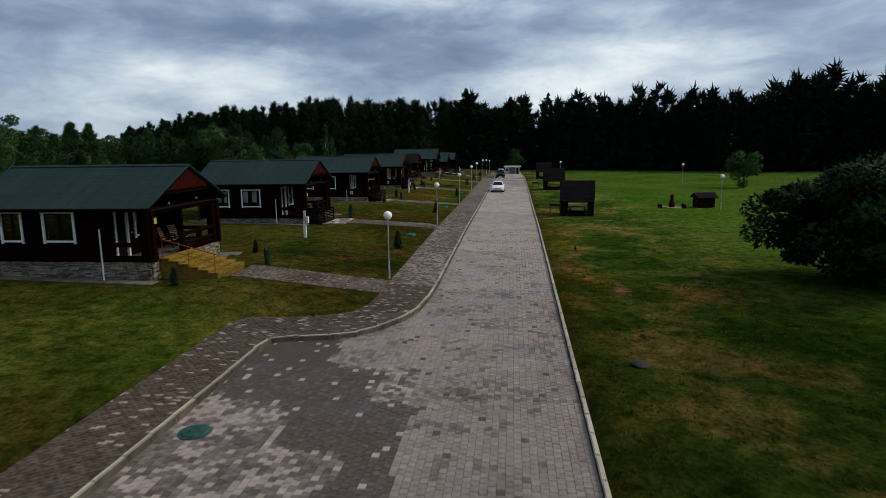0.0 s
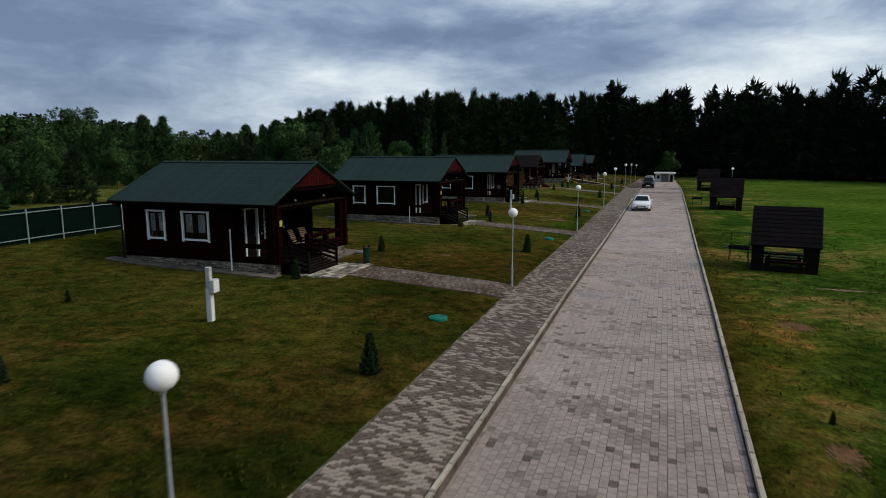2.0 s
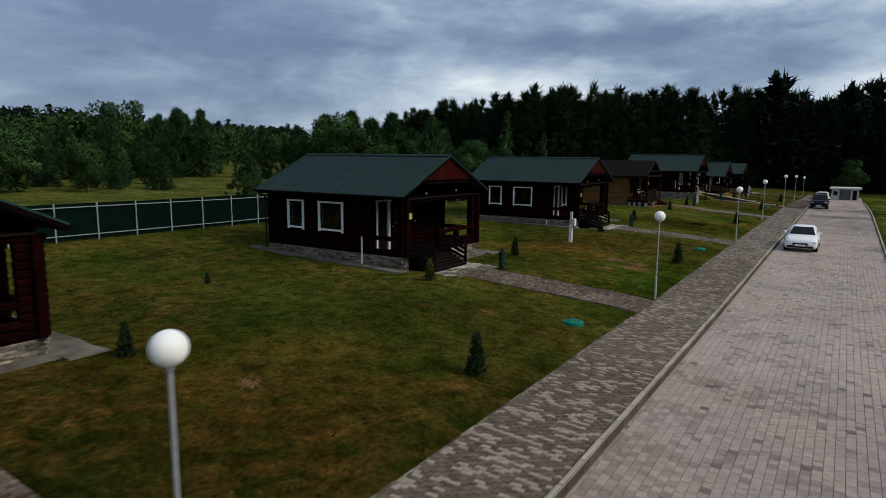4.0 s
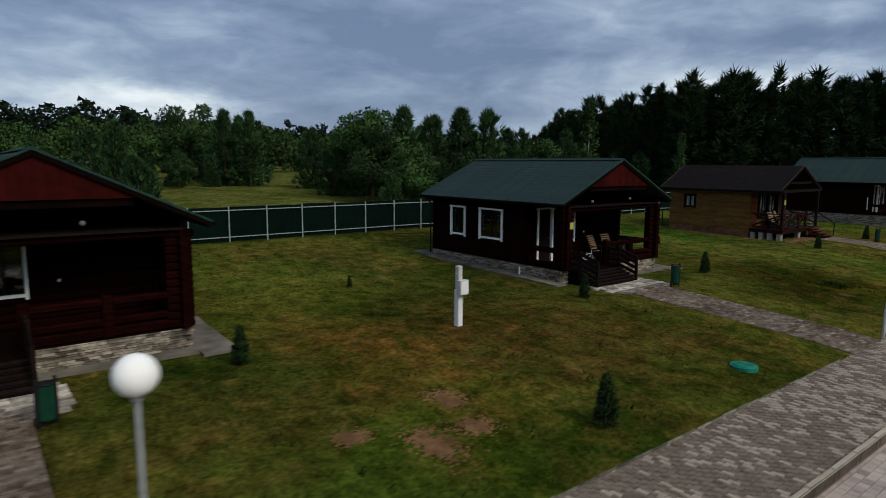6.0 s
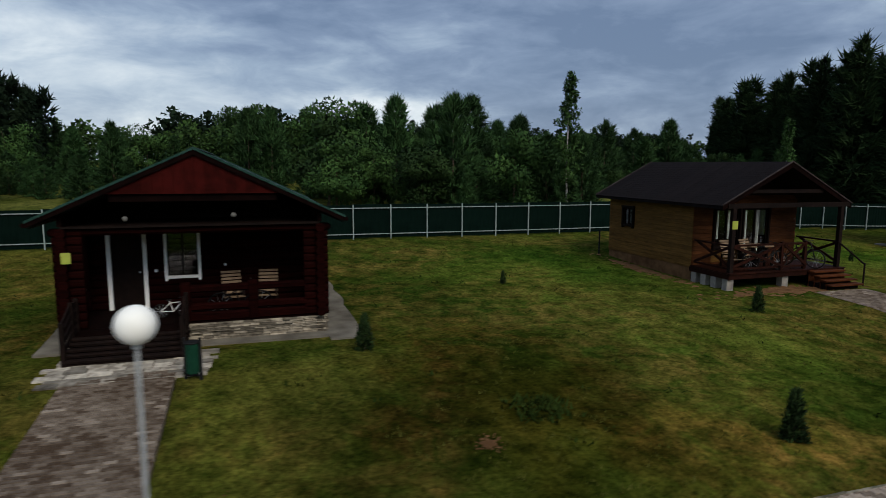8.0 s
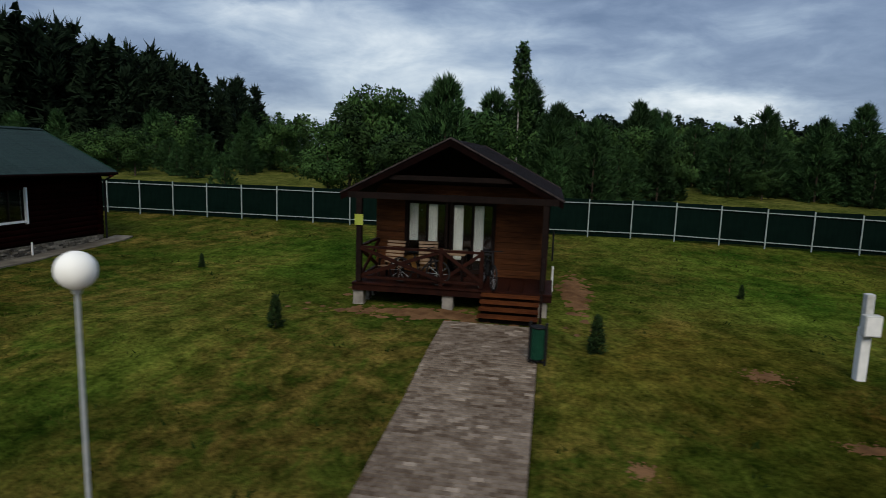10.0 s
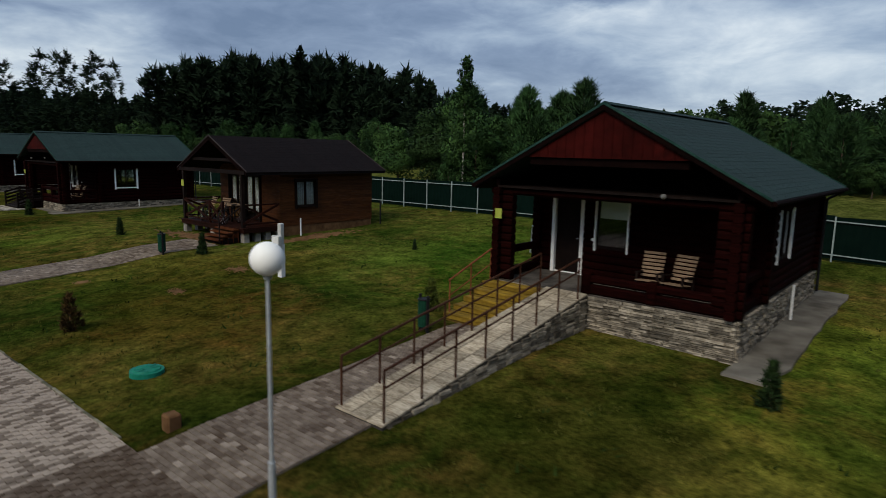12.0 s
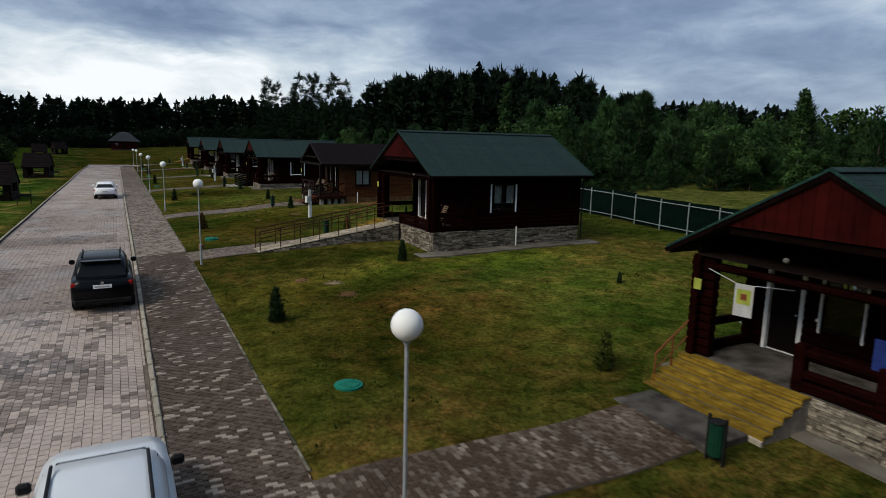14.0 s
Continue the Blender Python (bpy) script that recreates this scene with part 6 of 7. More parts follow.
        bmesh.ops.recalc_face_normals(bm, faces=bm.faces[:])
        part("side_window", bm, "car_glass", t)
        ym, zm = (-0.72, 1.12) if suv else (-0.68, 1.0)
        part("mirror", box(bmesh.new(), s * 0.96 - 0.09, s * 0.96 + 0.09, ym - 0.05, ym + 0.06, zm - 0.06, zm + 0.1, bevel=0.035), paint if paint != "paint_silver" else "black", t)
        for yy in (-wb / 2, wb / 2):
            bm = tube(bmesh.new(), (s * (W - 0.2), yy, R), (s * (W + 0.005), yy, R), R, R, 24)
            bmesh.ops.bevel(bm, geom=[e_ for e_ in bm.edges if len([f2 for f2 in e_.link_faces if len(f2.verts) > 4])], offset=0.035, segments=2, affect="EDGES")
            wh = part("wheel", bm, "tyre", t)
            bm = tube(bmesh.new(), (s * (W - 0.02), yy, R), (s * (W + 0.012), yy, R), R * 0.62, R * 0.58, 20)
            part("rim", bm, "rim", wh)
            part("wheel_arch", tube(bmesh.new(), (s * (W - 0.3), yy, R + 0.02), (s * (W - 0.004), yy, R + 0.02), R + 0.06, R + 0.06, 24), "black", t)
        yf, zf = low[1][0], low[1][3] - 0.14
        part("headlight", box(bmesh.new(), s * 0.66 - 0.15, s * 0.66 + 0.15, yf - 0.075, yf + 0.15, zf - 0.06, zf + 0.06, bevel=0.03), "lens", t)
        yr_, zr_ = low[-2][0], low[-2][3] - 0.16
        part("tail_light", box(bmesh.new(), s * 0.69 - 0.17, s * 0.69 + 0.17, yr_ - 0.1, yr_ + 0.135, zr_ - 0.07, zr_ + 0.07, bevel=0.03), "tail", t)
    part("grille", box(bmesh.new(), -0.42, 0.42, low[0][0] - 0.03, low[0][0] + 0.1, 0.42, low[0][3] - 0.06, bevel=0.03), "black", t)
    part("front_bumper", box(bmesh.new(), -0.7, 0.7, low[0][0] - 0.02, low[0][0] + 0.14, 0.26, 0.40, bevel=0.03), "black", t)
    part("rear_bumper", box(bmesh.new(), -0.8, 0.8, low[-1][0] - 0.2, low[-1][0] + 0.03, 0.28, 0.44, bevel=0.03), "black", t)
    for yy, o in ((low[-1][0], 1), (low[0][0], -1)):
        zz = 0.84 if suv and o > 0 else (0.70 if o > 0 else 0.42)
        p_ = part("number_plate", boxes((-0.26, 0.26, min(yy + o * 0.03, yy + o * 0.05), max(yy + o * 0.03, yy + o * 0.05), zz - 0.055, zz + 0.055)), "white", t)
        part("plate_bar", boxes((-0.2, 0.2, min(yy + o * 0.052, yy + o * 0.056), max(yy + o * 0.052, yy + o * 0.056), zz - 0.022, zz + 0.022)), "pole_grey", p_)
    if suv:
        for sx_ in (-0.56, 0.56):
            part("roof_rail", tube(bmesh.new(), (sx_, -0.1, 1.68), (sx_, 1.5, 1.66), 0.022), "black", t)
        part("spoiler", box(bmesh.new(), -0.58, 0.58, 1.68, 1.95, 1.56, 1.60, bevel=0.015), paint, t)
        part("badge", tube(bmesh.new(), (0, 2.26, 0.95), (0, 2.30, 0.95), 0.05, 0.05, 16), "rim", t)
    return t


car("saloon_car", -0.22, 85.5, "paint_white", "white saloon car parked by the kerb")
car("suv_car", -0.62, 125.65, "paint_black", "black sport-utility car parked by the kerb", True)
car("hatchback_car", -0.83, 141.0, "paint_silver", "silver car parked by the kerb", True)


# ---- picnic shelters, benches and carved things on the field ----
def shelter(x, y, turn, s=1.0):
    t = thing("picnic_shelter", x, y, None, turn, "dark wooden picnic shelter with steep roof, table inside", "shelter", "picnic shelters")
    W, D, H = 1.4, 1.25, 1.45
    for sx in (-W, W):
        part("side_wall", boxes((sx - 0.06, sx + 0.06, -D, -D + 0.5, 0, H), (sx - 0.06, sx + 0.06, D - 0.5, D, 0, H), (sx - 0.06, sx + 0.06, -D + 0.5, D - 0.5, 0, 0.75)), "dark_wood", t)
    for sy in (-1, 1):
        for sx in (-1, 1):
            part("front_panel", boxes((sx * W - (0.5 if sx > 0 else -0.06), sx * W + (0.5 if sx < 0 else -0.06), sy * D - 0.04, sy * D + 0.04, 0, H)), "dark_wood", t)
        part("base_board", boxes((-W + 0.56, W - 0.56, sy * D - 0.04, sy * D + 0.04, 0.0, 0.28)), "dark_wood", t)
        r = part("roof", prism(bmesh.new(), [(sy * (D + 0.3), H - 0.12), (0, H + 1.68), (0, H + 1.58), (sy * (D + 0.26), H - 0.2)], "x", -W - 0.12, W + 0.12), "brown_roof", t)
        for i in range(9):
            k = i / 9
            yy, zz = sy * (D + 0.3) * (1 - k), H - 0.12 + 1.8 * k
            part("shingle_course", box(bmesh.new(), -W - 0.13, W + 0.13, -0.02, 0.02, 0, 0.22, pose(0, yy, zz, sy * 40.5, 0, 0)), "brown_roof", r)
    for sx in (-W - 0.05, W + 0.05):
        part("gable", prism(bmesh.new(), [(-D, H), (D, H), (0, H + 1.5)], "x", sx - 0.03, sx + 0.03), "dark_wood", t)
    part("table", boxes((-0.9, 0.9, -0.35, 0.35, 0.70, 0.76), (-0.7, -0.6, -0.2, 0.2, 0, 0.70), (0.6, 0.7, -0.2, 0.2, 0, 0.70)), "redwood", t)
    for sy in (-0.8, 0.8):
        part("bench", boxes((-1.0, 1.0, sy - 0.17, sy + 0.17, 0.42, 0.47), (-0.8, -0.7, sy - 0.14, sy + 0.14, 0, 0.42), (0.7, 0.8, sy - 0.14, sy + 0.14, 0, 0.42)), "redwood", t)
    return t


shelter(7.75, 54.0, -8)
shelter(7.8, 87.4, -6)
shelter(7.9, 118.5, -4)
shelter(14.6, -24.0, 10)
shelter(11.5, -38.0, 25)


def barbecue(x, y, turn):
    """A wrought-iron barbecue under a thin frame."""
    t = thing("barbecue_stand", x, y, None, turn, "black iron barbecue stand with a tall frame", "barbecue", "barbecue stands")
    part("trough", boxes((-0.5, 0.5, -0.2, 0.2, 0.62, 0.66), (-0.5, 0.5, -0.2, -0.18, 0.66, 0.82), (-0.5, 0.5, 0.18, 0.2, 0.66, 0.82), (-0.5, -0.48, -0.18, 0.18, 0.66, 0.82), (0.48, 0.5, -0.18, 0.18, 0.66, 0.82)), "black", t)
    for sx in (-0.46, 0.46):
        for sy in (-0.17, 0.17):
            part("leg", tube(bmesh.new(), (sx, sy, -0.05), (sx, sy, 0.64), 0.018), "black", t)
        part("upright", tube(bmesh.new(), (sx, 0.17, 0.6), (sx, 0.17, 1.5), 0.015), "black", t)
    part("crossbar", tube(bmesh.new(), (-0.46, 0.17, 1.5), (0.46, 0.17, 1.5), 0.015), "black", t)
    part("shelf", boxes((-0.8, -0.5, -0.15, 0.15, 0.66, 0.69), (0.5, 0.8, -0.15, 0.15, 0.66, 0.69)), "black", t)
    return t


barbecue(5.85, 55.6, -15)
barbecue(5.3, 92.0, 10)


def log_well(x, y):
    t = thing("well_house", x, y, None, 8, "small wooden log well house with brown roof", "well")
    b = part("log_box", boxes((-0.72, 0.72, -0.6, 0.6, 0, 0.05)), "redwood", t)
    for i in range(6):
        z = 0.12 + i * 0.15
        for s in (-0.58, 0.58):
            part("log", tube(bmesh.new(), (-0.85, s, z), (0.85, s, z), 0.075), "redwood", b)
            part("log", tube(bmesh.new(), (s * 1.2, -0.75, z + 0.07), (s * 1.2, 0.75, z + 0.07), 0.075), "redwood", b)
    part("hatch", boxes((-0.25, 0.25, -0.68, -0.655, 0.35, 0.85)), "dark_wood", t)
    for s in (-1, 1):
        part("roof", prism(bmesh.new(), [(0, 1.5), (s * 0.95, 1.02), (s * 0.95, 0.95), (0, 1.43)], "x", -1.05, 1.05), "brown_roof", t)
        part("gable", prism(bmesh.new(), [(-0.7, 1.02), (0.7, 1.02), (0, 1.42)], "x", s * 0.8 - 0.02, s * 0.8 + 0.02), "redwood", t)
    return t


log_well(21.0, 61.3)
# carved wooden figure on a flat plinth, plain in shape
bm = bmesh.new()
prof = ((0.0, 0.26), (0.12, 0.3), (0.45, 0.27), (0.7, 0.2), (0.85, 0.13), (0.95, 0.2), (1.08, 0.21), (1.2, 0.13), (1.27, 0.03))
rings = [[bm.verts.new((r * math.cos(a), 0.8 * r * math.sin(a), z + 0.12)) for a in np.linspace(0, 2 * math.pi, 14, endpoint=False)] for z, r in prof]
for a, b in zip(rings, rings[1:]):
    for i in range(14):
        bm.faces.new((a[i], a[(i + 1) % 14], b[(i + 1) % 14], b[i]))
bm.faces.new(rings[0][::-1]), bm.faces.new(rings[-1])
solid("wooden_sculpture", bm, "redwood", "carved reddish wooden sculpture on the grass", "sculpture", smooth=True, m=pose(17.7, 60.5, lie(17.7, 60.5)))
pl = thing("log_ring", 17.7, 60.5, None, 0, "ring of low logs round the sculpture", "edging")
part("plinth", tube(bmesh.new(), (0, 0, -0.1), (0, 0, 0.12), 1.0, 0.95, 18), "earth", pl)
for a in (200, 340, 20, 160):
    part("log", tube(bmesh.new(), (1.2 * math.cos(radians(a)), 1.2 * math.sin(radians(a)), 0), (1.25 * math.cos(radians(a)), 1.25 * math.sin(radians(a)), 0.42), 0.13, 0.11, 10), "redwood", pl)

# ---- gatehouse at the road's end and the tall-roofed house at its start ----
gh = thing("gatehouse", 1.8, 163.0, lie(1.8, 163.0) - 0.1, 0, "small white flat-roofed gatehouse at the road's end", "building")
part("wall", boxes((-1.9, -0.8, -1.2, 1.2, 0, 1.75), (0.8, 1.9, -1.2, 1.2, 0, 1.75), (-0.8, 0.8, 1.0, 1.2, 0, 1.75)), "pole_grey", gh)
part("roof", boxes((-2.2, 2.2, -1.5, 1.5, 1.75, 2.05), bevel=0.03), "pole_white", gh)
part("window", boxes((-1.65, -1.05, -1.215, -1.2, 0.7, 1.4)), "car_glass", gh)
part("door", boxes((1.05, 1.65, -1.215, -1.2, 0.0, 1.55)), "dark_wood", gh)
fh = thing("lodge", -4.0, -92.0, lie(-4.0, -92.0) - 0.4, 0, "distant dark red lodge with tall hipped roof", "house")
part("plinth", boxes((-4.6, 4.6, -4.1, 4.1, -0.5, 0.9)), "mortar", fh)
part("wall", boxes((-4.5, 4.5, -4.0, 4.0, 0.9, 4.2)), "gable", fh)
bm = bmesh.new()
low_ = [bm.verts.new(p) for p in ((-5.6, -5.0, 4.1), (5.6, -5.0, 4.1), (5.6, 5.0, 4.1), (-5.6, 5.0, 4.1))]
mid_ = [bm.verts.new(p) for p in ((-2.2, -1.6, 7.2), (2.2, -1.6, 7.2), (2.2, 1.6, 7.2), (-2.2, 1.6, 7.2))]
tip = [bm.verts.new(p) for p in ((-0.8, 0, 7.9), (0.8, 0, 7.9))]
for i in range(4):
    bm.faces.new((low_[i], low_[(i + 1) % 4], mid_[(i + 1) % 4], mid_[i]))
bm.faces.new((mid_[0], mid_[1], tip[1], tip[0])), bm.faces.new((mid_[1], mid_[2], tip[1])), bm.faces.new((mid_[2], mid_[3], tip[0], tip[1])), bm.faces.new((mid_[3], mid_[0], tip[0])), bm.faces.new(low_[::-1])
part("roof", bm, "slate_roof", fh)
fh.scale = (0.88, 0.88, 0.84)
w_ = part("window", boxes((2.2, 3.0, 4.0, 4.05, 2.5, 3.3)), "pole_grey", fh)
part("pane", boxes((2.3, 2.9, 4.052, 4.06, 2.6, 3.2)), "car_glass", w_)
part("door", boxes((-0.5, 0.5, 4.0, 4.04, 0.9, 3.0)), "dark_wood", fh)


# ---- trees ----
def leaf_quads(pos, out, size, rng, flat=0.5, wide=0.32):
    """Small pointed leaves or sprays: a rhomb at each place, along 'out' with a random lean."""
    n_ = len(pos)
    d = out + rng.normal(0, flat, (n_, 3))
    d /= np.linalg.norm(d, axis=1, keepdims=True) + 1e-9
    s = np.cross(d, rng.normal(0, 1, (n_, 3)))
    s /= np.linalg.norm(s, axis=1, keepdims=True) + 1e-9
    L = size * rng.uniform(0.6, 1.4, (n_, 1))
    v = np.stack([pos - d * L * 0.5, pos + s * L * wide, pos + d * L * 0.6, pos - s * L * wide], 1).reshape(-1, 3)
    return v, np.arange(4 * n_).reshape(-1, 4)


def conifer(h, r, n_, size, seed, base=0.12, full=0.8, tiers=16, lift=0.25, wide=0.32):
    """Needle sprays set on whorls of boughs that shorten towards the top."""
    rng = np.random.default_rng(seed)
    k = rng.random(n_) ** 0.75
    tier = np.floor(k * tiers) / tiers + rng.normal(0, 0.012, n_)
    az = (np.floor(rng.random(n_) * 7) + 0.35 * tier * tiers) * 2 * np.pi / 7 + rng.normal(0, 0.16, n_)
    reach = r * np.clip(1 - tier, 0.02, 1) ** full * (0.75 + 0.4 * np.sin(3 * az + 5 * tier + seed))
    q = rng.random(n_) ** 0.6
    rad = reach * q
    z = h * (base + (1 - base) * tier) - 0.16 * rad + 0.25 * size * rng.normal(0, 1, n_)
    pos = np.stack([rad * np.cos(az), rad * np.sin(az), z], 1)
    out = np.stack([np.cos(az), np.sin(az), np.full(n_, lift)], 1)
    tipn = max(4, n_ // 40)
    pos[:tipn] = np.stack([rng.normal(0, 0.05, tipn), rng.normal(0, 0.05, tipn), h * rng.uniform(0.93, 1.02, tipn)], 1)
    out[:tipn] = (0, 0, 1)
    return leaf_quads(pos, out, size, rng, 0.4, wide)


def broadleaf(h, r, n_, size, seed, low=0.25, clumps=22, clump=1.0):
    """Leaves gathered in clumps over an uneven crown."""
    rng = np.random.default_rng(seed)
    c = rng.normal(0, 1, (clumps, 3))
    c /= np.linalg.norm(c, axis=1, keepdims=True)
    c *= rng.uniform(0.45, 1.0, (clumps, 1))
    mid = h * (1 + low) / 2
    c = c * np.array((r, r, h * (1 - low) / 2 * 0.92)) + np.array((0, 0, mid))
    which = rng.integers(0, clumps, n_)
    off = rng.normal(0, 1, (n_, 3))
    off /= np.linalg.norm(off, axis=1, keepdims=True)
    off *= (rng.random((n_, 1)) ** 0.4) * r * clump * rng.uniform(0.30, 0.50, clumps)[which][:, None]
    pos = c[which] + off
    return leaf_quads(pos, off / (r * 0.3) + np.array((0, 0, 0.2)), size, rng, 0.6)


def sprays(vf):
    """The same sprays as single pointed triangles, for woods far off."""
    q = vf[0].reshape(-1, 4, 3)
    mid = q.mean(1, keepdims=True)
    v = (q[:, 1:] - mid) * 1.3 + mid
    return v.reshape(-1, 3), np.arange(3 * len(q)).reshape(-1, 3)


def trunk_bm(h, r, bend=0.1, limbs=5, seed=0, crown=0.35):
    rnd = random.Random(seed)
    bm = bmesh.new()
    p, n_ = Vector((0, 0, -0.3)), 5
    axis = [p]
    for i in range(1, n_ + 1):
        axis.append(Vector((rnd.uniform(-bend, bend), rnd.uniform(-bend, bend), h * i / n_)))
    for i in range(n_):
        tube(bm, axis[i], axis[i + 1], r * (1 - 0.85 * i / n_), r * (1 - 0.85 * (i + 1) / n_), 7)
    for i in range(limbs):
        k = crown + (0.85 - crown) * i / max(limbs - 1, 1)
        a, s = rnd.uniform(0, 6.28), axis[int(k * n_)]
        e_ = s + Vector((math.cos(a), math.sin(a), 0.8)) * h * 0.13 * (1.2 - k)
        tube(bm, s, e_, r * 0.4, r * 0.1, 5)
    return bm


TEMPL = {}


def unit(a):
    return a / (np.linalg.norm(a, axis=-1, keepdims=True) + 1e-9)


def plumes(h, r, n_, k, L, w, seed, base=0.03, power=0.7, up=0.6):
    """A conifer's crown of upswept plumes of needles: corners of single triangles, and the way each one faces."""
    rng = np.random.default_rng(seed)
    t = rng.random(n_) ** 1.15
    az = rng.uniform(0, 2 * np.pi, n_)
    lobes = 0.84 + 0.2 * np.sin(3 * az + seed) + 0.16 * np.sin(5 * az + 11 * t + 2 * seed)
    R_ = r * np.clip(1 - t, 0.03, 1) ** power * lobes * np.clip(0.75 + 3 * t, 0.75, 1.0)
    q = np.where(rng.random(n_) < 0.72, rng.uniform(0.7, 1.0, n_), rng.uniform(0.15, 0.7, n_))
    out = np.stack([np.cos(az), np.sin(az), np.zeros(n_)], 1)
    pos = out * (R_ * q)[:, None] + np.array((0, 0, 1.0)) * (h * (base + (0.97 - base) * t))[:, None]
    d = unit(out + np.array((0, 0, 1.0)) * (up * (0.5 + t) + rng.normal(0, 0.18, n_))[:, None] + rng.normal(0, 0.16, (n_, 3)))
    m = max(3, n_ // 30)
    pos[:m] = np.stack([rng.normal(0, 0.04 * r, m), rng.normal(0, 0.04 * r, m), h * rng.uniform(0.9, 0.99, m)], 1)
    d[:m] = unit(np.array((0, 0, 1.0)) + rng.normal(0, 0.2, (m, 3)))
    e = rng.normal(0, 0.42, (n_ * k, 3))
    D = unit(np.repeat(d, k, 0) + e)
    face = unit(0.4 * np.repeat(out, k, 0) + 0.9 * unit(e) + np.array((0, 0, 0.12)))
    B = np.repeat(pos, k, 0) + rng.normal(0, 0.16 * L, (n_ * k, 3))
    S = unit(np.cross(D, rng.normal(0, 1, D.shape))) * w
    v = np.stack([B - S, B + S, B + D * L * rng.uniform(0.6, 1.3, (n_ * k, 1))], 1)
    return v.reshape(-1, 3), face


def leafy(h, r, n_, size, seed, low=0.0, clumps=26, lo=0.26, hi=0.46, flat=0.8, column=False):
    """A broadleaf crown: leaves on the skin of separate clumps, each clump lit by its own roundness."""
    rng = np.random.default_rng(seed)
    c = unit(rng.normal(0, 1, (clumps, 3))) * rng.uniform(0.35, 1.0, (clumps, 1))
    c = c * np.array((r, r, h * (1 - low) / 2 * 0.86)) + np.array((0, 0, h * (1 + low) / 2))
    rad = r * rng.uniform(lo, hi, clumps)
    if column:
        c[:, 2] = h * (low + (0.98 - low) * (np.arange(clumps) + rng.random(clumps)) / clumps)
        k = np.clip(1.04 - c[:, 2] / h, 0.05, 1) ** 0.6 * np.clip(4 * (c[:, 2] / h - 0.8 * low), 0.3, 1)
        c[:, :2] *= k[:, None]
        rad *= 0.45 + 0.55 * k
    which = rng.integers(0, clumps, n_)
    o = unit(rng.normal(0, 1, (n_, 3)))
    pos = c[which] + o * np.array((1, 1, flat)) * (rad[which] * rng.random(n_) ** 0.3)[:, None]
    face = unit(0.9 * o + 0.3 * unit(pos - np.array((0, 0, 0.45 * h))) + np.array((0, 0, 0.1)))
    D = unit(o + rng.normal(0, 0.7, o.shape) + np.array((0, 0, -0.15)))
    S = unit(np.cross(D, face + rng.normal(0, 0.5, o.shape)))
    L = size * rng.uniform(0.6, 1.4, (n_, 1))
    v = np.stack([pos - S * L * 0.36, pos + S * L * 0.36, pos + D * L], 1)
    return v.reshape(-1, 3), face


def crown_mesh(v, face, material):
    """Triangles wound and lit by the way the crown faces at each of them."""
    q = v.reshape(-1, 3, 3)
    geo = unit(np.cross(q[:, 1] - q[:, 0], q[:, 2] - q[:, 0]))
    back = np.sum(geo * face, axis=1) < 0
    q = q.copy()
    q[back] = q[back][:, ::-1]
    geo[back] *= -1
    me = quads("crown", q.reshape(-1, 3), np.arange(3 * len(q)).reshape(-1, 3), material)
    me.polygons.foreach_set("use_smooth", [True] * len(q))
    me.normals_split_custom_set_from_vertices(np.repeat(unit(0.75 * face + 0.35 * geo), 3, axis=0).tolist())
    return me


def template(kind, i):
    key = (kind, i)
    if key not in TEMPL:
        if kind == "young_pine":
            (v, fc), tr, mt, bk = plumes(7.2, (2.7, 2.3, 3.0, 2.5)[i], 290, 25, 0.62, 0.045, 40 + i, 0.0, (0.5, 0.66, 0.42, 0.58)[i], 0.8), trunk_bm(7.2, 0.11, 0.05, 0, i), "pine_leaf", "bark"
        elif kind == "broadleaf_tree":
            (v, fc), tr, mt, bk = leafy(8.0, 2.8, 7000, 0.24, 60 + i, -0.05, 20, 0.30, 0.52), trunk_bm(6.2, 0.14, 0.12, 0, i), "broad_leaf", "bark"
        elif kind == "birch":
            (v, fc), tr, mt, bk = leafy(9.2, 1.35, 5600, 0.15, 80 + i, 0.12, 110, 0.14, 0.30, 1.1, True), trunk_bm(9.0, 0.085, 0.06, 0, i), "broad_leaf", "birch"
        elif kind == "shrub_tree":
            (v, fc), tr, mt, bk = leafy(5.6, 3.8, 30000, 0.21, 90 + i, 0.02, 60, 0.14, 0.34, 0.55), trunk_bm(3.4, 0.12, 0.3, 5, i), "shrub_leaf", "bark"
        elif kind == "thuja":
            (v, fc), tr, mt, bk = plumes(1.0, 0.25, 260, 8, 0.13, 0.016, 100 + i, 0.0, 0.6, 1.6), trunk_bm(0.8, 0.02, 0.01, 0, i), "thuja", "bark"
        elif kind == "dry_thuja":
            (v, fc), tr, mt, bk = plumes(1.0, 0.27, 170, 8, 0.14, 0.015, 120 + i, 0.0, 0.55, 1.4), trunk_bm(0.8, 0.02, 0.01, 0, i), "dry_spray", "bark"
        else:
            (v, fc), tr, mt, bk = plumes(1.0, 0.28, 260, 8, 0.13, 0.016, 110 + i, 0.0, 0.55, 1.4), trunk_bm(0.8, 0.02, 0.01, 0, i), "lime", "bark"
        TEMPL[key] = (crown_mesh(v, fc, mt), mesh_of(tr, "trunk", M[bk]))
    return TEMPL[key]


def plant(kind, x, y, s, i, label, category="tree", group="", turn=None, sz=None):
    cr_, tr = template(kind, i)
    t = thing(kind, x, y, lie(x, y), random.uniform(0, 360) if turn is None else turn, label, category, group)
    for nm, me in (("crown", cr_), ("trunk", tr)):
        ob = new(nm, me)
        ob.parent = t
        ob.scale = (s, s, sz or s)
    return t


rnd = random.Random(7)
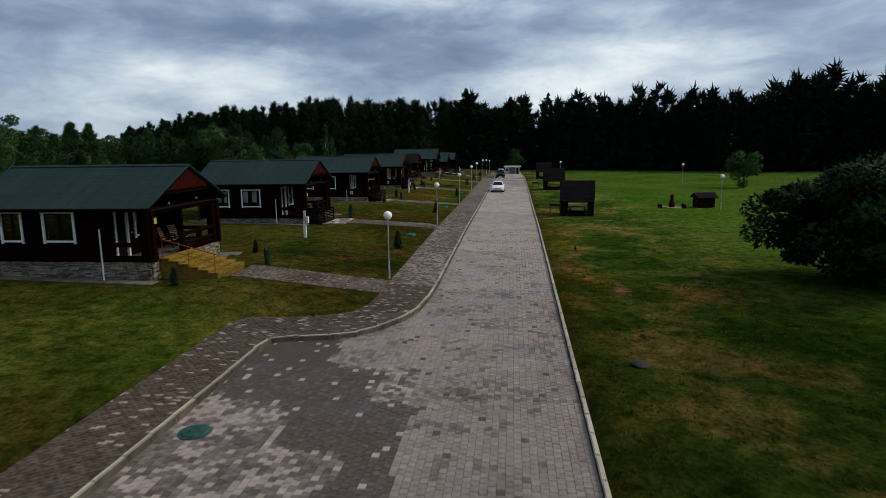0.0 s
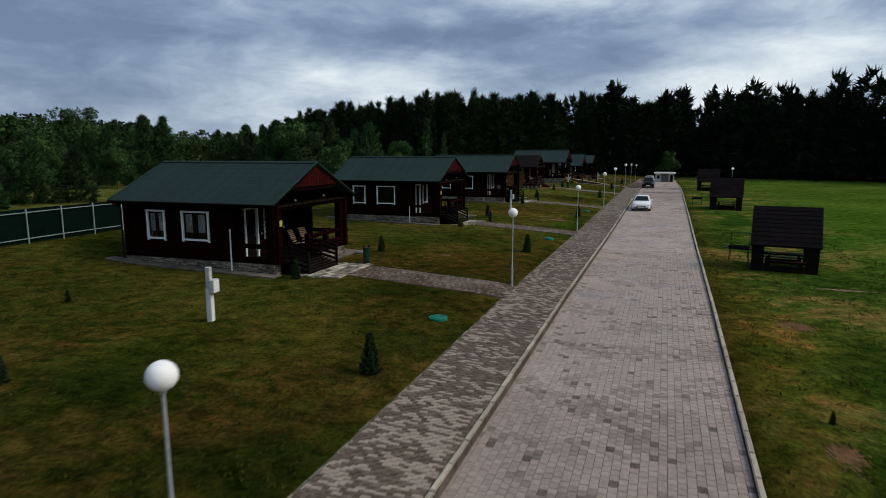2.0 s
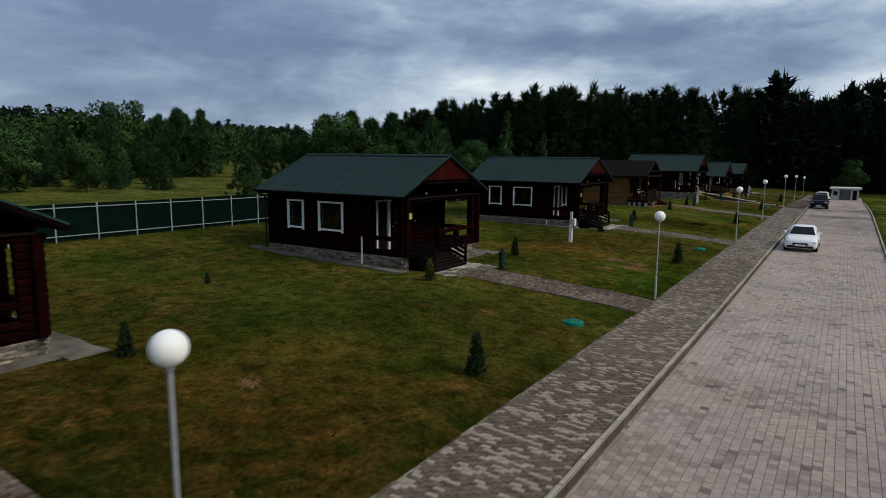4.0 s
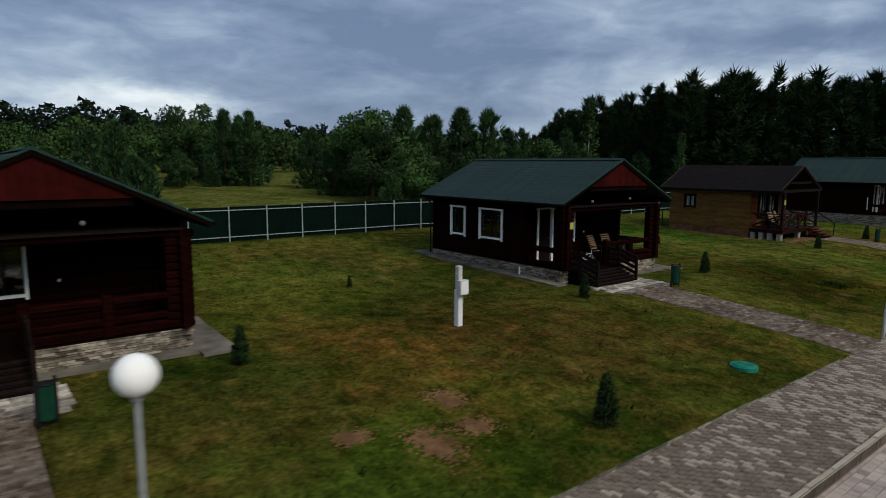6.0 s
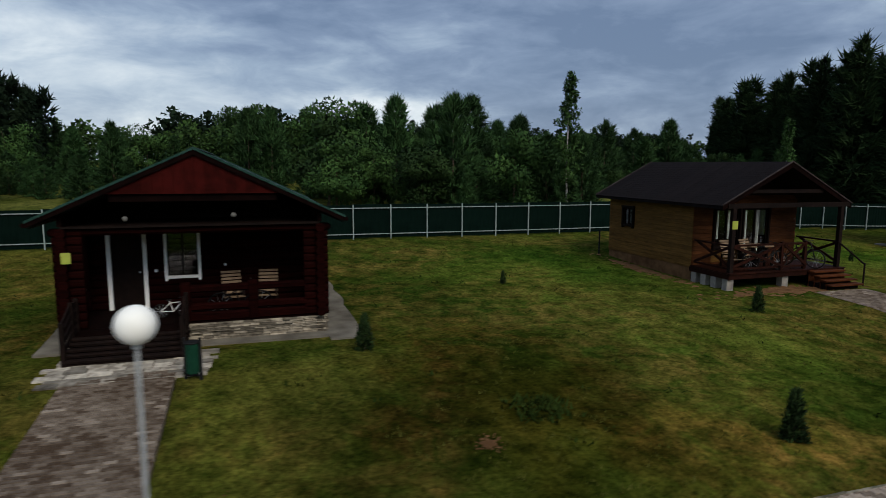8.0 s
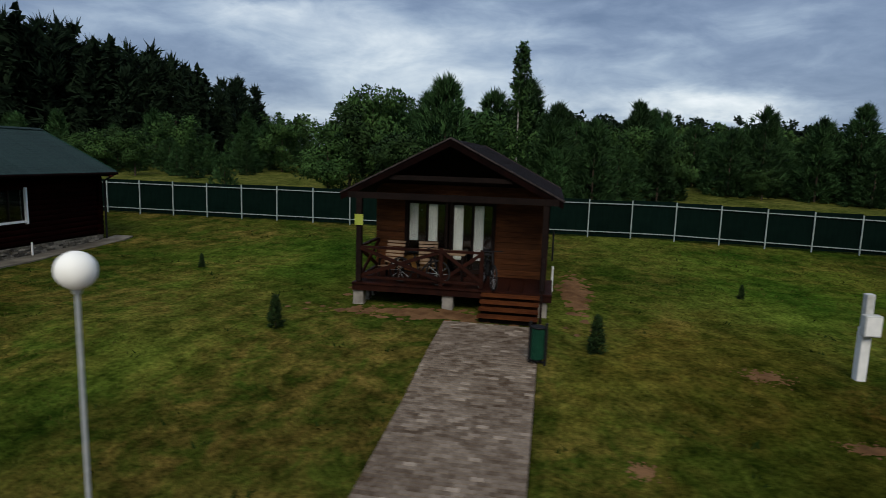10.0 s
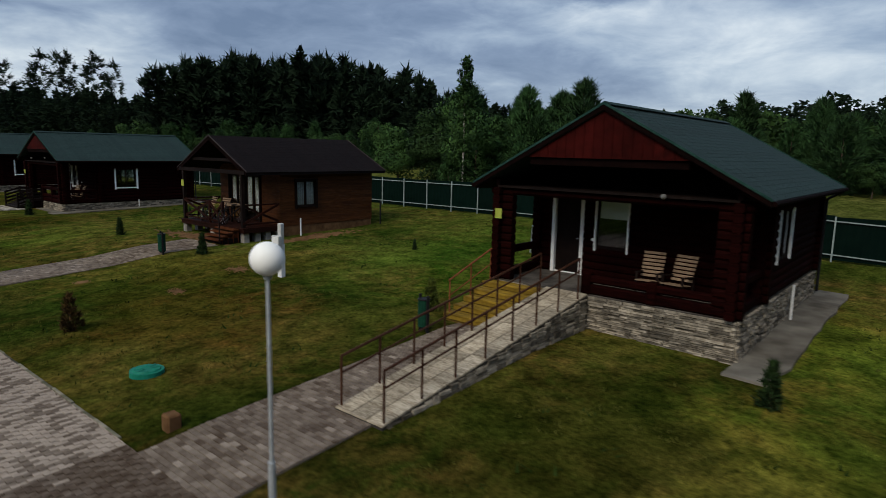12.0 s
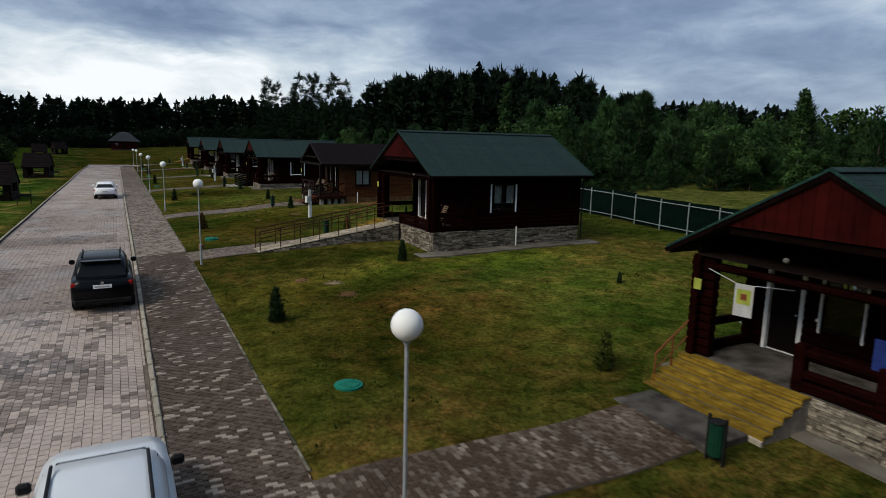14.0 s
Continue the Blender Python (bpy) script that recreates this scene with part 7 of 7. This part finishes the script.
# the young wood behind the fence
n_young, stems = 0, []
for _ in range(6000):
    y = rnd.uniform(14, 165)
    start = -41 + 4 * noise.noise((y * 0.06, 2.0, 0)) - (22 if 77 < y < 90 else 10 if 56 < y < 77 else 0) + (6 if 91 < y < 111 else 0) - (13 if 116 < y < 150 else 4 if 110 < y else 0)
    x = start - 24 * rnd.random() ** 1.5
    if n_young >= 235:
        break
    if noise.noise((x * 0.09, y * 0.09, 4)) < -0.26 or any((x - a) ** 2 + (y - b) ** 2 < 5.3 for a, b in stems):
        continue
    stems.append((x, y))
    pine = noise.noise((x * 0.05, y * 0.05, 9)) + rnd.uniform(-0.3, 0.3) > -0.22
    s = rnd.choice((rnd.uniform(0.34, 0.7), rnd.uniform(0.6, 1.0))) * (0.92 if x < start - 9 else 0.80) * (1.3 if 86 < y < 135 else 1.0)
    plant("young_pine" if pine else "broadleaf_tree", x, y, s, rnd.randrange(4), "young pine with soft grey-green needles behind the fence" if pine else "bushy young broadleaf tree behind the fence", group="young wood behind the fence", turn=rnd.uniform(0, 360), sz=s * rnd.uniform(0.8, 1.15))
    n_young += 1
plant("birch", -31.0, 104.2, 1.0, 0, "slim young birch just behind the fence")
plant("birch", -36.5, 127.0, 0.85, 1, "slim young birch behind the fence")
plant("young_pine", -33.5, 86.5, 0.4, 0, "small pine alone in the meadow")
plant("young_pine", -35.0, 71.0, 0.5, 2, "small pine alone in the meadow")
plant("shrub_tree", 17.6, 25.6, 1.17, 0, "large dark many-stemmed leafy bush on the lawn", sz=1.13)
plant("broadleaf_tree", 34.7, 89.5, 0.75, 1, "round leafy tree at the edge of the field")
plant("broadleaf_tree", 2.5, 172.0, 0.85, 2, "leafy tree at the end of the road")
plant("dry_thuja", -5.35, 112.6, 0.9, 0, "small rust-brown dried conifer on the lawn", "shrub", "thujas on the lawns")
# small thujas on the lawns
THUJAS_NEAR = ((-12.2, 20.4, 0.9, 0), (-12.0, 28.3, 0.8, 0), (-5.05, 32.9, 1.2, 0), (-12.4, 40.9, 0.95, 0), (-12.0, 48.3, 0.95, 0), (-5.15, 52.8, 1.15, 0), (-17.6, 34.6, 0.5, 0), (-11.5, 60.2, 0.95, 1), (-11.7, 68.0, 1.0, 0), (-4.95, 72.6, 1.15, 0), (-17.4, 54.5, 0.5, 0), (-11.4, 79.9, 0.95, 0))
THUJAS_FAR = ((-11.6, 88.1, 1.05, 0), (-5.3, 94.5, 1.1, 0), (-17.6, 74.2, 0.5, 0), (-17.9, 94.4, 0.55, 0), (-11.7, 100.0, 0.9, 0), (-11.7, 107.2, 0.95, 0), (-5.15, 131.8, 1.2, 0), (-18.3, 111.9, 0.5, 0), (-11.9, 118.45, 1.0, 1), (-11.5, 126.6, 1.0, 0), (-11.6, 138.65, 1.1, 1), (-17.6, 132.8, 0.5, 0), (5.6, 34.0, 0.35, 0))
for x, y, s, gold in THUJAS_NEAR + THUJAS_FAR:
    plant("gold_thuja" if gold else "thuja", x, y, s * 0.82, rnd.randrange(3), "small yellow-green conical thuja on the lawn" if gold else "small dark conical thuja on the lawn", "shrub", "thujas on the lawns")


def tufts(name, n_, boxes_, h0, h1, w, material, label, seed):
    """Uncut tufts standing out of the lawn: a few bent blades each, off the paths."""
    rng = np.random.default_rng(seed)
    vs = []
    area = [(b - a) * (d - c_) for a, b, c_, d in boxes_]
    for (a, b, c_, d), ar in zip(boxes_, area):
        m_ = int(n_ * ar / sum(area))
        px, py = rng.uniform(a, b, m_), rng.uniform(c_, d, m_)
        ok = np.array([not any(p - 0.1 < yy < q + 0.1 and xx < -3.9 for p, q, _ in WALKS) and noise.noise((xx * 0.5, yy * 0.5, seed)) > -0.15 for xx, yy in zip(px, py)])
        for xx, yy in zip(px[ok], py[ok]):
            z = lie(xx, yy) + 0.05 * noise.noise((xx * 0.23, yy * 0.23, 0)) - 0.02
            k = 5
            az, h, r = rng.uniform(0, 6.28, k), rng.uniform(h0, h1, k), rng.uniform(0.2, 1.0, k) * w
            bx_, by_ = xx + rng.normal(0, w * 0.5, k), yy + rng.normal(0, w * 0.5, k)
            tx, ty = bx_ + r * np.cos(az), by_ + r * np.sin(az)
            ox, oy = -np.sin(az) * w * 0.16, np.cos(az) * w * 0.16
            vs.append(np.stack([np.stack([bx_ - ox, by_ - oy, np.full(k, z)], 1), np.stack([bx_ + ox, by_ + oy, np.full(k, z)], 1), np.stack([tx, ty, z + 0.02 + h], 1)], 1).reshape(-1, 3))
    v = np.concatenate(vs)
    return tagged(new(name, quads(name, v, np.arange(len(v)).reshape(-1, 3), material)), label, "grass", kind="stuff")


M["blades"] = mat("lawn_blades", (0.026, 0.036, 0.006), (0.080, 0.078, 0.018), 0.6, 1.0, 0, island=0.4, spec=0.0)
M["weeds"] = mat("dark_weed_blades", (0.009, 0.018, 0.004), (0.022, 0.036, 0.008), 0.6, 1.0, 0, island=0.35, spec=0.0)
LAWN = [(-11.4, -4.15, 25.5, 119.0), (-11.4, -4.15, 123.2, 139.5), (-26.5, -13.2, 28.5, 40.0), (-26.5, -13.2, 48.6, 60.0), (-26.5, -13.2, 68.8, 80.0), (-26.5, -13.2, 88.8, 99.5), (-26.5, -13.2, 108.5, 118.0), (-26.5, -13.2, 127.0, 138.4)]
tufts("grass_tufts", 15000, LAWN, 0.02, 0.07, 0.09, "blades", "short uncut grass tufts over the lawn", 3)
tufts("weed_tufts", 900, LAWN + [(4.4, 13.0, 6.0, 80.0)], 0.03, 0.10, 0.2, "weeds", "dark low weed tufts in the lawn", 5)
tufts("weed_clumps", 90, [(-7.3, -6.5, 69.5, 70.3), (-8.0, -7.0, 90.2, 91.2)], 0.05, 0.16, 0.22, "weeds", "rank dark weeds in the lawn", 11)
tufts("grass_tufts", 5000, [(4.2, 13.0, 4.0, 70.0)], 0.03, 0.10, 0.12, "blades", "rough grass tufts beside the road", 7)


def wood(name, spots, variants, label, material="forest_leaf"):
    """A far stand of conifers in one sheet of sprays: spots of (x, y, height)."""
    vs, fs, n_ = [], [], 0
    for i, (x, y, h) in enumerate(spots):
        v, f = variants[i % len(variants)]
        a = rnd.uniform(0, 6.28)
        c, s = math.cos(a), math.sin(a)
        w = h / 20 * rnd.uniform(0.8, 1.2)
        vs.append(np.stack([(v[:, 0] * c - v[:, 1] * s) * w + x, (v[:, 0] * s + v[:, 1] * c) * w + y, v[:, 2] * h / 20 + lie(x, y) - 0.3], 1))
        fs.append(f + n_)
        n_ += len(v)
    ob = new(name, quads(name, np.concatenate(vs), np.concatenate(fs), material))
    return tagged(ob, label, "forest", kind="stuff")


def tuft_tree(*args):
    v, _ = plumes(*args)
    return v, np.arange(len(v)).reshape(-1, 3)


SPRUCE = [sprays(conifer(20.0, 3.5, 520, 1.4, 200 + i, 0.03, 0.55, 17)) for i in range(3)]
EDGE = [tuft_tree(20.0, 3.3 + 0.3 * (i % 3), 70, 9, 1.9, 0.27, 240 + i, 0.04, 0.4 + 0.07 * i, 0.6) for i in range(6)]
PINE = [tuft_tree(20.0, 3.0, 74, 14, 1.25, 0.11, 220 + i, 0.30, 0.35, 0.25) for i in range(5)]
ROUND = [sprays(broadleaf(20.0, 6.0, 520, 1.5, 260 + i, 0.03, 26)) for i in range(4)]


def band(line, depth, step, h0, h1, rows):
    """Spots along a line, in rows behind it (to its left side)."""
    out = []
    pts = [Vector(p) for p in line]
    for a, b in zip(pts, pts[1:]):
        d = b - a
        nrm = Vector((-d.y, d.x)).normalized()
        for i in range(int(d.length / step)):
            for r in range(rows):
                p = a + d * ((i + rnd.random()) * step / d.length) + nrm * (depth * r / rows + rnd.uniform(0, 2))
                out.append((p.x, p.y, rnd.uniform(h0, h1) * (1 + 0.10 * noise.noise((p.x * 0.05, p.y * 0.05, 3.3)))))
    return out


front = band(((105, 20), (104, 80), (84, 145), (42, 176), (8, 192), (-20, 184), (-46, 150), (-82, 163), (-130, 205), (-190, 290)), -18, 2.3, 17.5, 21.5, 4)
front = [(x, y, h * min(1.0, max(0.55, 0.86 + (x + 46) / 260))) for x, y, h in front]
front += [(x, y, h) for x, y, h in band(((60, 182), (30, 200), (-30, 204)), -8, 2.0, 14.5, 17.5, 2)]
corner = [p for p in front if -105 < p[0] < -12 and p[1] < 205]
FINE = [tuft_tree(20.0, 3.2 + 0.25 * i, 150, 11, 1.45, 0.13, 300 + i, 0.03, 0.42 + 0.07 * i, 0.6) for i in range(6)]
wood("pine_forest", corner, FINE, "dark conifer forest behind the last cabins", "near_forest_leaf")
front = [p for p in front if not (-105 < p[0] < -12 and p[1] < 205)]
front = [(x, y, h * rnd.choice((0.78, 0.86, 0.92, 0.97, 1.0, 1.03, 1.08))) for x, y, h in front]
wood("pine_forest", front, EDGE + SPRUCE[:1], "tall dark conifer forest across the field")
M["mixed_leaf"] = mat("mixed_wood_leaves", (0.014, 0.036, 0.008), (0.034, 0.070, 0.016), 0.2, 0.85, 0, island=0.45, spec=0.15)
low_left = band(((-120, 190), (-105, 120), (-96, 60), (-90, 20)), -14, 4.0, 6.5, 9.5, 3)
wood("far_wood", low_left, ROUND, "mixed green wood behind the meadow", "mixed_leaf")
beyond = band(((-255, 160), (-262, 100)), 20, 4, 15, 18, 3) + band(((-300, 330), (-230, 170), (-210, 60)), -12, 5, 15, 20, 2)
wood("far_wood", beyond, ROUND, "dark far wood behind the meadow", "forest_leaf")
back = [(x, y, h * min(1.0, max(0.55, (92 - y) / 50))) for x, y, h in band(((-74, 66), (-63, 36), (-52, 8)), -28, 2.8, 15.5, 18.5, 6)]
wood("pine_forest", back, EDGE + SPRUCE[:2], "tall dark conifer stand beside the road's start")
gappy = [(x, y, rnd.uniform(17, 21)) for x, y, h in band(((-52, 8), (-45, -12), (-38, -36)), 10, 4.2, 18, 23, 1)]
wood("pine_stand", gappy, PINE, "row of tall pines with sky between them")
rear = band(((-260, -20), (-140, -130), (0, -150), (70, -120), (120, -40), (108, 20)), -14, 3.4, 14, 21, 4) + band(((-190, -10), (-120, -60), (-60, -110)), -14, 4, 12, 16, 3)
wood("far_wood", band(((-230, -30), (-130, -112), (0, -134), (74, -104), (112, -30)), -8, 3.2, 6, 9.5, 2), ROUND, "low dark wood edge behind the road's start", "forest_leaf")
FAR = [sprays(conifer(20.0, 3.8, 270, 1.75, 280 + i, 0.05, 0.45, 15)) for i in range(5)]
rear += [(rnd.uniform(-16, 12), rnd.uniform(-170, -138), rnd.uniform(15, 20)) for _ in range(24)]
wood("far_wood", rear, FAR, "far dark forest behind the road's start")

# ---- single paving blocks, last: real blocks over the beds ----
road_cells, walk_cells, parts_cells = [], [], []
BW, BL = 0.17, 0.205
for i in range(-40, 26):
    x = i * BW
    for j in range(int((147 - 4.5) / BL) + 1):
        y = 4.5 + (j + 0.5 * (i % 2)) * BL
        l, r = float(KERB_L(y + 0.1)) + 0.06, ROAD_R(y)
        if x < l - BW + 0.03 or x > r - 0.03 or y > 147:
            continue
        c = (max(x, l), min(x + BW, r), y, y + BL, road_z(y), worn_road(x + 0.08, y + 0.1))
        (parts_cells if 133.0 <= y < 134.6 else road_cells).append(c)
for j in range(int((147 - 4.5) / 0.1)):
    y = 4.5 + j * 0.1
    l, r = float(PATH_L(y + 0.05)), float(KERB_L(y + 0.05)) - 0.11
    for i in range(-43, -8):
        x = i * 0.2 + (0.1 if j % 2 else 0)
        if x < l - 0.19 or x > r:
            continue
        walk_cells.append((max(x, l), min(x + 0.2, r), y, y + 0.1, path_z(x + 0.1, y), worn_walk(x + 0.1, y + 0.05)))
for y in [*np.arange(-3, 4.5, 0.5), *np.arange(147, 172, 0.5)]:
    for x in np.arange(-6.2, 4.2, 0.8):
        l, r = float(KERB_L(y + 0.25)) + 0.06, ROAD_R(y)
        if x > l - 0.75 and x < r:
            road_cells.append((max(x, l), min(x + 0.8, r), y, min(y + 0.5, 4.5) if y < 4.5 else y + 0.5, road_z(y), 0.62 + random.uniform(-0.12, 0.1)))
pavers("paver_field", road_cells, "paver", road, "worn grey-pink road pavers")
pavers("paver_field", walk_cells, "paver_walk", pavement, "speckled dark and pale footpath pavers")
for (a, b, x1), ob in zip(WALKS, paths):
    cells = []
    for i in range(round((-3.84 - x1) / 0.1)):
        x = x1 + i * 0.1
        for j in range(-1, int((b - a) / 0.2) + 1):
            y = max(a, a + j * 0.2 + (0.1 if i % 2 else 0))
            if y > b - 0.03 or (j < 0 and not i % 2):
                continue
            cells.append((x, x + 0.1, y, min(a + j * 0.2 + (0.3 if i % 2 else 0.2), b), path_z(x, a) + (path_z(x, b) - path_z(x, a)) * (y + 0.1 - a) / (b - a), worn_path(x, y)))
    pavers("paver_field", cells, "paver_walk", ob, "brown-grey path pavers")
me_list = []
for k in range(6):
    bm = box(bmesh.new(), -BW / 2 + 0.006, BW / 2 - 0.006, -BL / 2 + 0.006, BL / 2 - 0.006, -0.02, 0.0)
    me = mesh_of(bm, "paver", M["paver"])
    at = me.attributes.new("worn", "FLOAT", "POINT")
    at.data.foreach_set("value", [0.12 + 0.13 * k] * len(me.vertices))
    me_list.append(me)
for x0, x1, y0, y1, z, w in parts_cells:
    if x1 - x0 > 0.15:
        piece("paver", me_list[min(5, max(0, int(w * 6)))], road, pose((x0 + x1) / 2, (y0 + y1) / 2, z))
